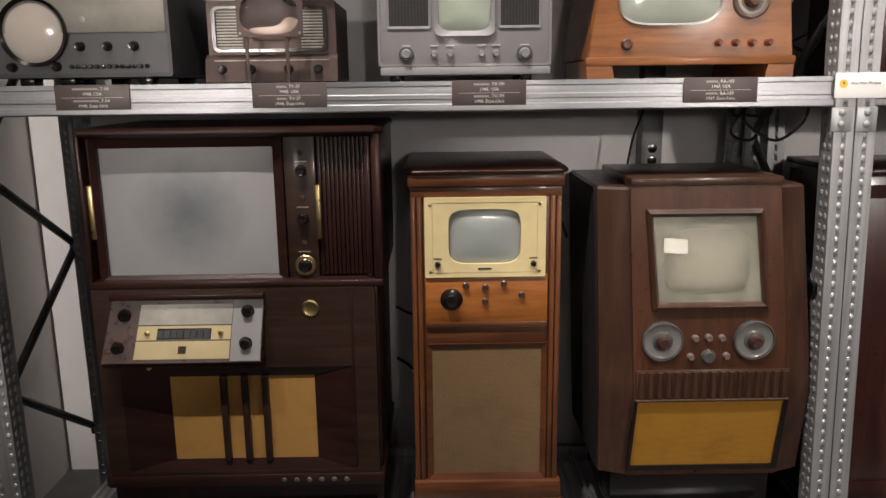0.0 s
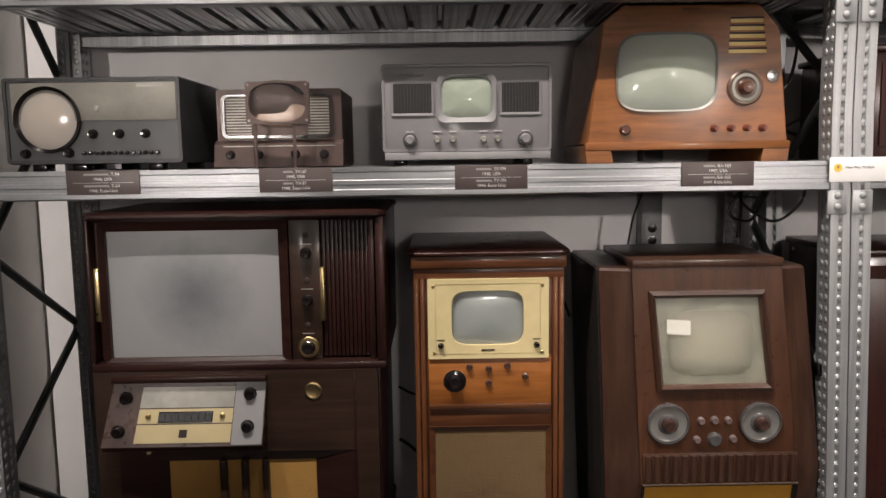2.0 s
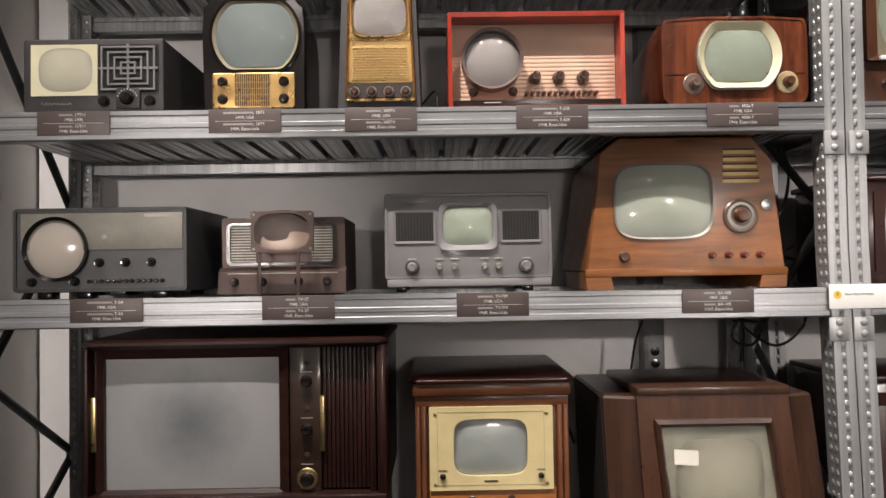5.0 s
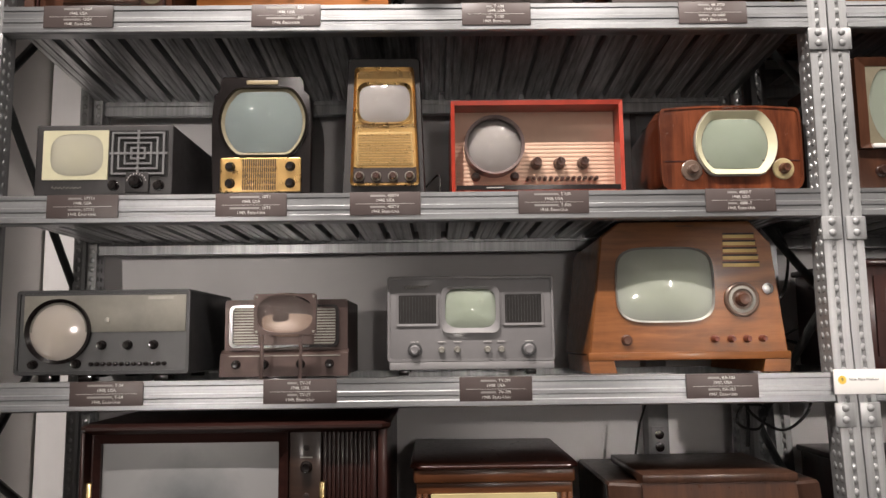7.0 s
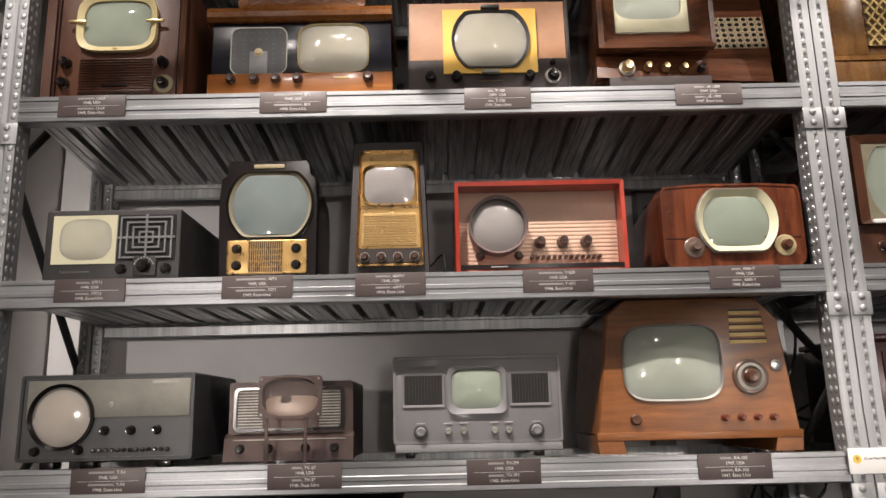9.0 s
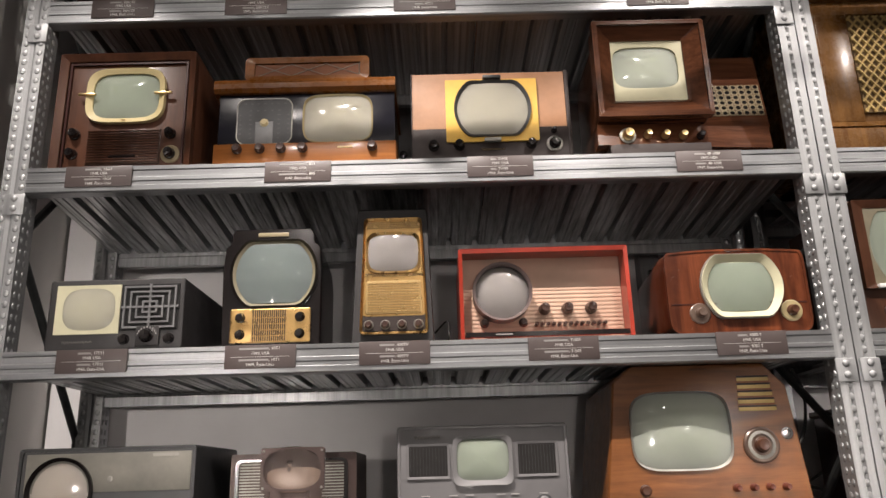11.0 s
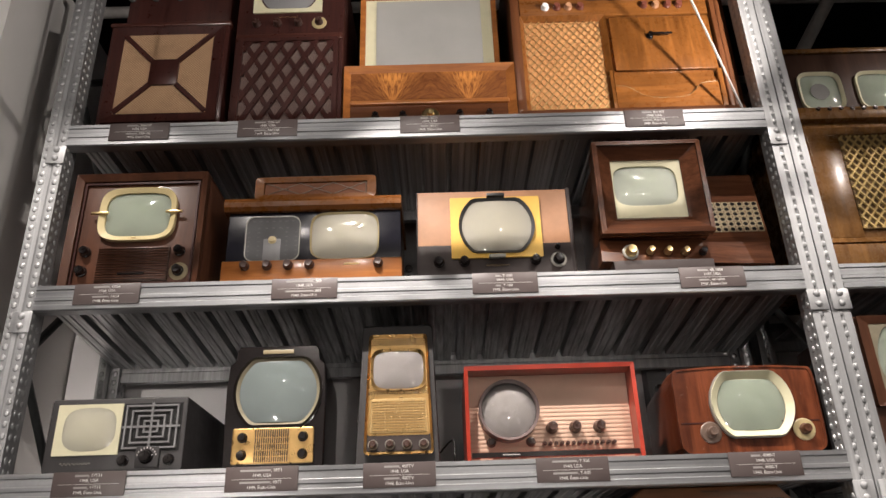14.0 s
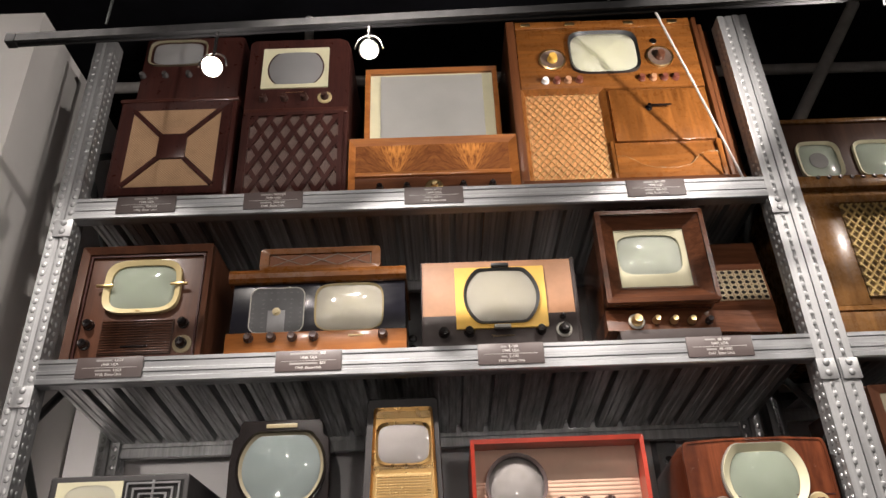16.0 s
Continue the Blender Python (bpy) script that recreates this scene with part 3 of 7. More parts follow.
# ---- the room ----
solid("floor", box(-6, 6, -4.4, 3.2, -0.1, 0.0), "floor", "dark grey smooth floor under the shelving", "floor")
solid("wall_back", box(-1.55, 6, 0.76, 0.86, 0.0, 3.25), "wall", "grey painted wall behind the shelving racks", "wall")
bm = box(-6, -1.56, -0.10, 0.0, 0.0, 4.0)
box(-1.66, -1.56, 0.0, 0.86, 0.0, 4.0, 0, bm)
solid("wall_left", bm, "wall_white", "white partition wall beside the shelving rack", "wall")
solid("wall_far", box(-6, 6, 3.1, 3.2, 0.0, 5.6), "black_wall", "black painted far wall", "wall")
solid("wall_right", box(6, 6.1, -4.4, 3.2, 0.0, 5.6), "black_wall", "black painted side wall", "wall")
# never in view: set here and lit to throw soft light on the shelves
solid("bounce_wall", box(-6, 6, -4.4, -4.3, 0.0, 5.6), "aisle_wall", "unseen grey wall across the aisle that bounces fill light", "wall")
solid("wall_west", box(-6.1, -6, -4.4, 3.2, 0.0, 5.6), "wall", "grey wall at the aisle's end", "wall")
solid("ceiling", box(-6.1, 6.1, -4.4, 3.2, 5.6, 5.7), "black_wall", "black painted open ceiling", "ceiling")

# ---- shelving racks ----
TOPS = (1.531, 2.055, 2.618, 3.205)
DECK0 = 0.16
XL, XR = -1.318, 1.047


def beam_mesh(x0, x1, y, top):
    """Stepped box beam with two rolled grooves along its face."""
    prof = [(0.0, 0.0), (0.0, -0.012), (0.003, -0.015), (0.003, -0.034), (0.0, -0.037), (0.0, -0.047), (0.003, -0.050), (0.003, -0.060), (0.0, -0.063), (0.0, -0.078), (0.006, -0.082), (0.044, -0.082), (0.044, -0.030), (0.044, 0.0)]
    return loft([[(x, y + py, top + pz) for py, pz in prof] for x in (x0, x1)])


def back_beam_mesh(x0, x1, y, top):
    prof = [(0, 0), (0, -0.03), (0.004, -0.034), (0.004, -0.068), (0, -0.072), (0, -0.105), (0.03, -0.105), (0.03, 0)]
    return loft([[(x, y + py, top + pz) for py, pz in prof] for x in (x0, x1)])


def post_mesh(x0, x1, y0, y1, h):
    """Roll-formed upright: a folded channel, open at the back."""
    t = 0.003
    w = x1 - x0
    pts = [(0, 0), (w * 0.38, 0), (w * 0.5, 0.006), (w * 0.62, 0), (w, 0), (w, y1 - y0), (w - t, y1 - y0), (w - t, t), (w * 0.64, t), (w * 0.5, t + 0.006), (w * 0.36, t), (t, t), (t, y1 - y0), (0, y1 - y0)]
    return loft([[(x0 + lean(x0, z) + px, y0 + py, z) for px, py in pts] for z in (0.0, 1.65, h)])


def lean(x, z):
    """Bends the right-hand uprights outwards below the first beam to fit the camera's view."""
    return 0.031 * max(0.0, 1.65 - z) if 1.02 < x < 1.3 else 0.0


def dimples(cols, z0, z1, pitch, r):
    """Pressed bumps up an upright. cols: (x, y, nx, ny)."""
    verts, faces = [], []
    rng = random.Random(5)
    for x, y, nx, ny in cols:
        k = int((z1 - z0) / pitch)
        for i in range(k):
            z = z0 + i * pitch + rng.uniform(-0.0006, 0.0006)
            b = len(verts)
            lx = lean(x, z)
            tx, ty = -ny, nx
            for lift, rad in ((0.0, 1.0), (0.55, 0.8), (0.85, 0.42)):
                for a in range(8):
                    c, s = math.cos(a * math.pi / 4) * rad * r, math.sin(a * math.pi / 4) * rad * r * 1.15
                    verts.append((x + lx + tx * c + nx * lift * r * 0.45, y + ty * c + ny * lift * r * 0.45, z + s))
            verts.append((x + lx + nx * r * 0.52, y + ny * r * 0.52, z))
            for q in (0, 8):
                for a in range(8):
                    d = (a + 1) % 8
                    faces.append((b + q + a, b + q + d, b + q + 8 + d, b + q + 8 + a))
            for a in range(8):
                faces.append((b + 16 + a, b + 16 + (a + 1) % 8, b + 24))
    me = bpy.data.meshes.new("dimples")
    me.from_pydata(verts, [], faces)
    bm = B()
    bm.from_mesh(me)
    bpy.data.meshes.remove(me)
    return bm


def upright(rack, x0, x1, y0, y1, h, side):
    """side: +1 where the rack's bay lies to the post's right."""
    # rear posts take the darker copy, with shade put into its colour
    mat = "zinc_post" if y0 < 0.3 else "zinc_shaded"
    p = part("post", post_mesh(x0, x1, y0, y1, h), mat, rack, "galvanised steel post with pressed bumps")
    w = x1 - x0
    inner = x1 if side > 0 else x0
    cols = [(x0 + w * 0.19, y0, 0, -1), (x0 + w * 0.81, y0, 0, -1)] if w > 0.07 else [(x0 + w * 0.5, y0 + 0.003, 0, -1)]
    cols += [(inner, y0 + 0.02, side, 0), (inner, y0 + 0.048, side, 0)]
    part("pressed_bump", dimples(cols, 0.05, h - 0.02, 0.0330, 0.0098), mat, p, kind="stuff")
    return p


def bracket(rack, x0, x1, y, top):
    """Folded end connector of a beam, with two pressed hooks."""
    bm = box(x0, x1, y - 0.006, y, top - 0.150, top - 0.083, 0.003)
    for dz in (0.098, 0.130):
        cx = (x0 + x1) / 2
        lathe(cx, top - dz, y - 0.005, [(0.011, 0), (0.010, 0.004), (0.006, 0.007), (0.0005, 0.008)], bm, 10)
    return part("beam_bracket", bm, "zinc_post", rack)


def deck_mesh(x0, x1, y0, y1, top, drop=0.0, thick=0.0015):
    """Ribbed steel deck: wide stiffened pans between deep folds that run from front to back; drop: how much lower it lies at the back."""
    prof, x = [], x0
    p = (x1 - x0) / round((x1 - x0) / 0.098)
    step = ((0.0, -0.060), (0.012, -0.060), (0.015, -0.057), (0.019, -0.057), (0.022, -0.060), (0.038, -0.060), (0.041, -0.057), (0.045, -0.057), (0.048, -0.060), (0.071, -0.060), (0.075, -0.030), (0.090, -0.030), (0.094, -0.058))
    while x < x1 - 0.02:
        prof += [(min(x + dx, x1), top + dz) for dx, dz in step]
        x += p
    low = [(px, pz - thick) for px, pz in prof[::-1]]
    return loft([[(px, y, pz - k) for px, pz in prof + low] for y, k in ((y0, 0.0), (y1, drop))])


def zigzag(rack, x, nodes):
    for (ya, za), (yb, zb) in zip(nodes, nodes[1:]):
        d = 0.018 if zb < za else -0.018
        bm = tube([(x, ya, za), (x, yb, zb)], 0.0135, None, 10)
        for yy, zz in ((ya, za), (yb, zb)):
            box(x - 0.016, x + 0.016, yy - 0.022, yy + 0.022, zz - 0.02, zz + 0.02, 0.006, bm)
        part("brace", bm, "brace", rack, "dark steel brace")


rack = thing("shelving_rack", "galvanised steel shelving rack with four loaded shelves", "shelving rack", (-0.13, 0.3, 0), "shelving racks")
upright(rack, -1.392, XL, 0.002, 0.075, 3.955, 1)
upright(rack, XR, 1.103, 0.002, 0.075, 3.975, -1)
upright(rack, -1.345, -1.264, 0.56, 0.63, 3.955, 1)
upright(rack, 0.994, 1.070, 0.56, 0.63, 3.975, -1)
for top in TOPS + (DECK0,):
    part("beam", beam_mesh(XL, XR, 0.0, top), "zinc_beam", rack)
    drop = 0.045 if top == TOPS[2] else 0.0
    part("back_beam", back_beam_mesh(-1.264, 0.994, 0.575, top - drop * 1.15), "zinc_shaded", rack)
    for x0, x1, in ((-1.374, XL + 0.006), (XR - 0.006, 1.099)):
        bracket(rack, x0, x1, 0.0, top)
    for xa, xb in ((XL + 0.03, -0.504), (-0.506, 0.082), (0.080, 0.67), (0.668, XR - 0.01)):
        part("deck_panel", deck_mesh(xa, xb, 0.045, 0.574, top, drop), "zinc_deck", rack, "ribbed galvanised deck panel")
zigzag(rack, -1.352, [(0.60, 3.86), (0.06, 3.42), (0.60, 2.96), (0.06, 2.41), (0.60, 1.82), (0.06, 1.30), (0.60, 0.97), (0.06, 0.62), (0.60, 0.26)])
zigzag(rack, 1.075, [(0.60, 3.80), (0.06, 3.36), (0.60, 2.86), (0.06, 2.35), (0.60, 2.12), (0.06, 1.74), (0.60, 1.33), (0.06, 0.92), (0.60, 0.45)])

rack2 = thing("shelving_rack", "galvanised steel shelving rack beside the first one", "shelving rack", (2.3, 0.3, 0), "shelving racks")
upright(rack2, 1.107, 1.163, 0.002, 0.075, 3.98, 1)
upright(rack2, 1.107, 1.163, 0.56, 0.63, 3.98, 1)
upright(rack2, 3.53, 3.586, 0.002, 0.075, 3.98, -1)
upright(rack2, 3.53, 3.586, 0.56, 0.63, 3.98, -1)
for top in TOPS[:3] + (DECK0,):
    part("beam", beam_mesh(1.163, 3.53, 0.0, top), "zinc_beam", rack2)
    part("back_beam", back_beam_mesh(1.163, 3.53, 0.575, top), "zinc_shaded", rack2)
    bracket(rack2, 1.111, 1.169, 0.0, top)
    part("deck_panel", deck_mesh(1.18, 3.52, 0.045, 0.574, top), "zinc_deck", rack2)

# ---- exhibit labels ----
LABELS = (
    (0, -0.973, 13, "T-54", "1948"), (0, -0.441, 5, "TV-37", "1948"), (0, 0.101, 8, "TV-7M", "1948"), (0, 0.732, 6, "RA-103", "1947"),
    (1, -1.062, 7, "17T11", "1948"), (1, -0.585, 16, "10T1", "1949"), (1, -0.204, 8, "400TV", "1948"), (1, 0.277, 13, "T-505", "1948"), (1, 0.814, 5, "4080-T", "1948"),
    (2, -1.098, 9, "13G4", "1948"), (2, -0.493, 16, "803", "1948"), (2, 0.124, 3, "T-100", "1949"), (2, 0.764, 6, "48-1000", "1947"),
    (3, -1.078, 7, "30A155", "1948"), (3, -0.645, 7, "24A12X", "1949"), (3, -0.095, 5, "6T11", "1949"), (3, 0.668, 6, "RA-103", "1948"),
)
for row, cx, brand, model, year in LABELS:
    top = TOPS[row]
    tag = thing("exhibit_label", "dark brown card label with white lettering on the shelf beam", "label", (cx, 0, top - 0.06), "exhibit labels")
    w, h, s = 0.101, 0.066, 0.0122
    plate = part("plate", box(cx - w, cx + w, -0.0035, 0.0, top - h, top + 0.001, 0.0008), "tag", tag)
    part("divider_line", box(cx - 0.083, cx + 0.083, -0.0042, -0.0034, top - 0.0335, top - 0.0327), "letter", tag)
    for z, last in ((top - 0.010, year + ", USA"), (top - 0.042, year + ", États-Unis")):
        bw, mw = brand * s * 0.43, (len(model) + 2) * s * 0.5
        x0 = cx - (bw + mw) / 2
        part("name_bar", box(x0, x0 + bw, -0.0042, -0.0034, z - 0.0027, z + 0.0027), "letter_bar", tag)
        lettering(tag, ", " + model, x0 + bw + 0.001, -0.0040, z, s, align="LEFT")
        lettering(tag, last, cx, -0.0040, z - 0.0135, s)
sign = thing("section_sign", "white card section sign with a yellow numbered disc", "sign", (1.14, -0.01, 1.47), "")
part("card", box(1.040, 1.262, -0.012, -0.009, 1.472, 1.540, 0.0006), "white_sign", sign)
disc = part("disc", lathe(1.063, 1.511, -0.012, [(0.0115, 0), (0.0115, 0.0006), (0.001, 0.0007)]), "yellow", sign)
lettering(sign, "9", 1.063, -0.0130, 1.511, 0.014, "ink")
lettering(sign, "New Mass Medium", 1.083, -0.0124, 1.512, 0.0105, "ink", "LEFT")

# ---- track and lamps ----
track = thing("lamp_track", "black ceiling lamp track above the shelving", "lamp track", (0, -0.55, 3.44), "")
part("rail", loft([[(x, y, 3.4420 + 0.0317 * x + dz) for y, dz in ((-0.564, -0.013), (-0.556, -0.013), (-0.553, -0.007), (-0.547, -0.007), (-0.544, -0.013), (-0.536, -0.013), (-0.536, 0.015), (-0.564, 0.015))] for x in (-1.30, 3.2)]), "track_black", track)
for x in (-1.05, 0.45, 1.9):
    part("hanger", tube([(x, -0.55, 3.455), (x + 0.01, -0.55, 5.6)], 0.004), "brace", track)
part("end_cap", box(-1.33, -1.30, -0.566, -0.534, 3.384, 3.418, 0.004), "track_black", track)


def spot_lamp(at, to, lit):
    lamp = thing("spot_lamp", "small chrome spot lamp hung from the track" if lit else "white cylindrical spot lamp on the track", "spot lamp", at, "spot lamps")
    m = look(at, to)
    p, d = Vector(at), (Vector(to) - Vector(at)).normalized()

    def turned(prof):
        bm = B()
        loft([[tuple(m @ Vector((r * math.cos(2 * math.pi * i / 20), r * math.sin(2 * math.pi * i / 20), -dd))) for i in range(20)] for r, dd in prof], bm)
        return bm
    mat = "chrome" if lit else "white_sign"
    part("stem", tube([(at[0], -0.55, 3.43 + 0.0317 * at[0]), (at[0], at[1], at[2] + 0.045)], 0.005), mat, lamp)
    part("yoke", tube(curve_pts([(at[0] - 0.04, at[1], at[2]), (at[0] - 0.03, at[1], at[2] + 0.035), (at[0], at[1], at[2] + 0.05), (at[0] + 0.03, at[1], at[2] + 0.035), (at[0] + 0.04, at[1], at[2])]), 0.003), mat, lamp)
    part("reflector", turned([(0.010, -0.045), (0.016, -0.04), (0.026, -0.01), (0.030, 0.012), (0.027, 0.012), (0.012, -0.02), (0.004, -0.03)]), mat, lamp)
    if lit:
        k = 1.0 if at[0] < -0.5 else 0.55
        part("bulb", turned([(0.002 * k, -0.024), (0.009 * k, -0.014), (0.0145 * k, 0.000), (0.0125 * k, 0.006 * k), (0.002 * k, 0.008 * k)]), "lamp_glow", lamp, "glowing bulb")
    return lamp


spot_lamp(LAMP_A, (-0.3, -1.6, 2.0), True)
spot_lamp(LAMP_B, (-0.1, -1.2, 2.0), True)
spot_lamp(LAMP_C, (0.6, 0.08, 3.62), False)

# ---- pipes above ----
for name, pts, r in (("ceiling_pipe", [(-0.9, 1.5, 6.0), (-0.86, 1.5, 4.6)], 0.03), ("ceiling_pipe", [(-2.0, 1.2, 4.78), (6.0, 1.2, 4.74)], 0.032), ("ceiling_pipe", [(1.78, 0.95, 4.15), (2.33, 0.95, 5.0), (2.36, 0.95, 5.6)], 0.034)):
    solid(name, tube(pts, r, None, 14), "pipe", "grey painted pipe under the black ceiling", "pipe", pts[0], "", "ceiling pipes")

# ---- consoles on the lowest shelf ----
def radio_console():
    t = thing("television_console", "tall dark walnut television console with radio and open tambour doors", "television", (-0.63, 0.3, DECK0), "televisions")
    # lower cabinet
    part("lower_cabinet", box(-1.052, -0.222, 0.048, 0.56, 0.26, 0.955, 0.004), "walnut_v", t)
    part("plinth", box(-1.035, -0.238, 0.035, 0.55, DECK0, 0.262, 0.006), "walnut", t)
    part("foot_moulding", box(-1.06, -0.214, 0.006, 0.56, 0.33, 0.372, 0.012), "walnut", t)
    front = part("front_panel", ring(rr(-1.045, -0.229, 0.372, 0.955, 0.006), rr(-0.985, -0.300, 0.382, 0.714, 0.004), 0.012, 0.050, 0.012, 0.050), "olive_walnut", t, "faded brown walnut front")
    part("splayed_reveal", ring(rr(-0.985, -0.300, 0.382, 0.714, 0.003), rr(-0.846, -0.416, 0.417, 0.683, 0.003), 0.013, 0.050, 0.026, 0.050), "walnut", t)
    part("grille_cloth", box(-0.850, -0.411, 0.028, 0.034, 0.413, 0.687), "cloth_gold", t, "golden woven grille cloth")
    for x in (-0.687, -0.624, -0.563):
        part("grille_bar", box(x - 0.0105, x + 0.0105, 0.012, 0.030, 0.414, 0.686, 0.006), "olive_walnut", t)
    part("side_strip", box(-0.300, -0.294, 0.009, 0.014, 0.40, 0.94, 0.001), "walnut_v", t)
    part("shelf_lip", box(-1.02, -0.555, -0.02, 0.02, 0.728, 0.747, 0.004), "walnut", t)
    part("pull_knob", lathe(-0.892, 0.722, 0.0, [(0.006, 0), (0.006, 0.008), (0.001, 0.01)]), "ivory", t)
    # tilted radio drawer
    body = loft([[(-1.012, -0.045, 0.752), (-0.556, -0.045, 0.752), (-0.548, 0.012, 0.925), (-0.985, 0.012, 0.925)], [(-1.012, 0.04, 0.752), (-0.556, 0.04, 0.752), (-0.548, 0.04, 0.925), (-0.985, 0.04, 0.925)]])
    radio = part("radio_drawer", body, "brown_bakelite", t, "brown bakelite tilted radio panel")
    part("drawer_rail", box(-0.985, -0.545, -0.012, 0.03, 0.928, 0.945, 0.003), "walnut", t)

    def on(u, v, lift=0.0):
        x = (-1.012 + 0.456 * u) * (1 - v) + (-0.985 + 0.437 * u) * v
        return (x, -0.045 + 0.057 * v - lift, 0.752 + 0.173 * v + lift * 0.3)

    def tile(u0, u1, v0, v1, lift, mat, name):
        return part(name, loft([[on(u0, v0, lift), on(u1, v0, lift), on(u1, v1, lift), on(u0, v1, lift)], [on(u0, v0), on(u1, v0), on(u1, v1), on(u0, v1)]]), mat, radio)
    tile(0.20, 0.80, 0.06, 0.34, 0.003, "ivory", "dial_plate")
    tile(0.20, 0.80, 0.36, 0.58, 0.002, "ivory", "dial_plate")
    tile(0.20, 0.80, 0.60, 0.92, 0.002, "silver_plate", "cloth_panel")
    tile(0.33, 0.675, 0.37, 0.54, 0.004, "bakelite", "key_well")
    for k in range(8):
        tile(0.335 + k * 0.0425, 0.372 + k * 0.0425, 0.39, 0.52, 0.009, "dark_steel", "push_button")
    tile(0.475, 0.525, 0.14, 0.26, 0.004, "dark_leather", "badge")
    tile(0.805, 0.995, 0.02, 0.98, 0.002, "light_grey", "end_plate")
    for u, v, r in ((0.10, 0.76, 0.019), (0.09, 0.25, 0.019), (0.90, 0.80, 0.019), (0.90, 0.30, 0.019), (0.265, 0.47, 0.008), (0.735, 0.47, 0.008)):
        p = on(u, v)
        knob(radio, p[0], p[2], p[1], r, 0.02 if r > 0.01 else 0.012, "bakelite" if r > 0.01 else "brass", pointer=False)
    part("emblem", lathe(-0.416, 0.893, 0.012, [(0.025, 0), (0.025, 0.003), (0.021, 0.005), (0.017, 0.003), (0.001, 0.004)]), "brass", t, "round brass emblem")
    for k in range(6):
        part("foot_stud", lathe(-0.52 + k * 0.038, 0.352, 0.006, [(0.009, 0), (0.006, 0.003), (0.001, 0.004)], None, 10), "smoky", t)
    # upper cabinet: shell, screen, control strip, tambours
    part("side_panel", box(-1.046, -1.033, 0.012, 0.58, 0.978, 1.393, 0.006), "walnut_v", t)
    part("side_panel", box(-0.228, -0.202, 0.012, 0.58, 0.978, 1.393, 0.006), "walnut_v", t)
    part("bottom_board", box(-1.046, -0.202, 0.012, 0.58, 0.955, 0.978, 0.005), "walnut", t)
    part("back_box", box(-1.033, -0.228, 0.09, 0.58, 0.978, 1.388), "walnut_v", t)
    def cap(d, z):
        return [(-1.028 + d, 0.0 + d, z), (-0.216 - d, 0.0 + d, z), (-0.192 - d, 0.026 + d, z), (-0.192 - d, 0.52 - d, z), (-1.052 + d, 0.52 - d, z), (-1.052 + d, 0.026 + d, z)]
    part("top", loft([cap(0.016, 1.386), cap(0.004, 1.394), cap(0.0, 1.399), cap(0.0, 1.407), cap(0.010, 1.414)]), "walnut", t)
    part("screen_frame", ring(rr(-1.016, -0.478, 0.972, 1.386, 0.004), rr(-1.000, -0.506, 0.988, 1.358, 0.004), 0.03, 0.09, 0.042, 0.09), "walnut", t)
    part("screen", dome(rr(-1.001, -0.505, 0.987, 1.359, 0.004), 0.055, 0.004), "dark_centre_screen", t, "large flat grey projection screen")
    panel = part("control_panel", box(-0.476, -0.388, 0.04, 0.09, 0.978, 1.385, 0.002), "olive_walnut", t)
    for z, r, sk in ((1.288, 0.017, None), (1.152, 0.017, None), (1.014, 0.020, (0.031, "brass"))):
        knob(panel, -0.428, z, 0.04, r, 0.024, "bakelite", sk)
    for z in (1.345, 1.215, 1.085):
        part("indicator", lathe(-0.428, z - 0.005, 0.04, [(0.008, 0), (0.007, 0.002), (0.001, 0.003)], None, 12), "dark_leather", panel)
        part("marking", box(-0.445, -0.411, 0.039, 0.0402, z - 0.032, z - 0.029), "silver_plate", panel)
    door = part("tambour_door", box(-0.386, -0.250, 0.062, 0.075, 0.982, 1.384), "walnut_v", t, "ribbed tambour door pushed open")
    for k in range(11):
        x = -0.384 + k * 0.0122
        part("slat", box(x, x + 0.0108, 0.050, 0.063, 0.983, 1.383, 0.003), "walnut_v", door)
    part("handle", box(-0.391, -0.376, 0.030, 0.052, 1.092, 1.248, 0.003), "brass", door, "long brass pull")
    door2 = part("tambour_door", box(-1.033, -1.018, 0.05, 0.075, 0.982, 1.384, 0.003), "walnut_v", t)
    part("handle", box(-1.032, -1.017, 0.026, 0.052, 1.100, 1.254, 0.003), "brass", door2, "long brass pull")
    part("side_post", box(-0.250, -0.232, 0.03, 0.09, 0.978, 1.385, 0.004), "walnut_v", t)


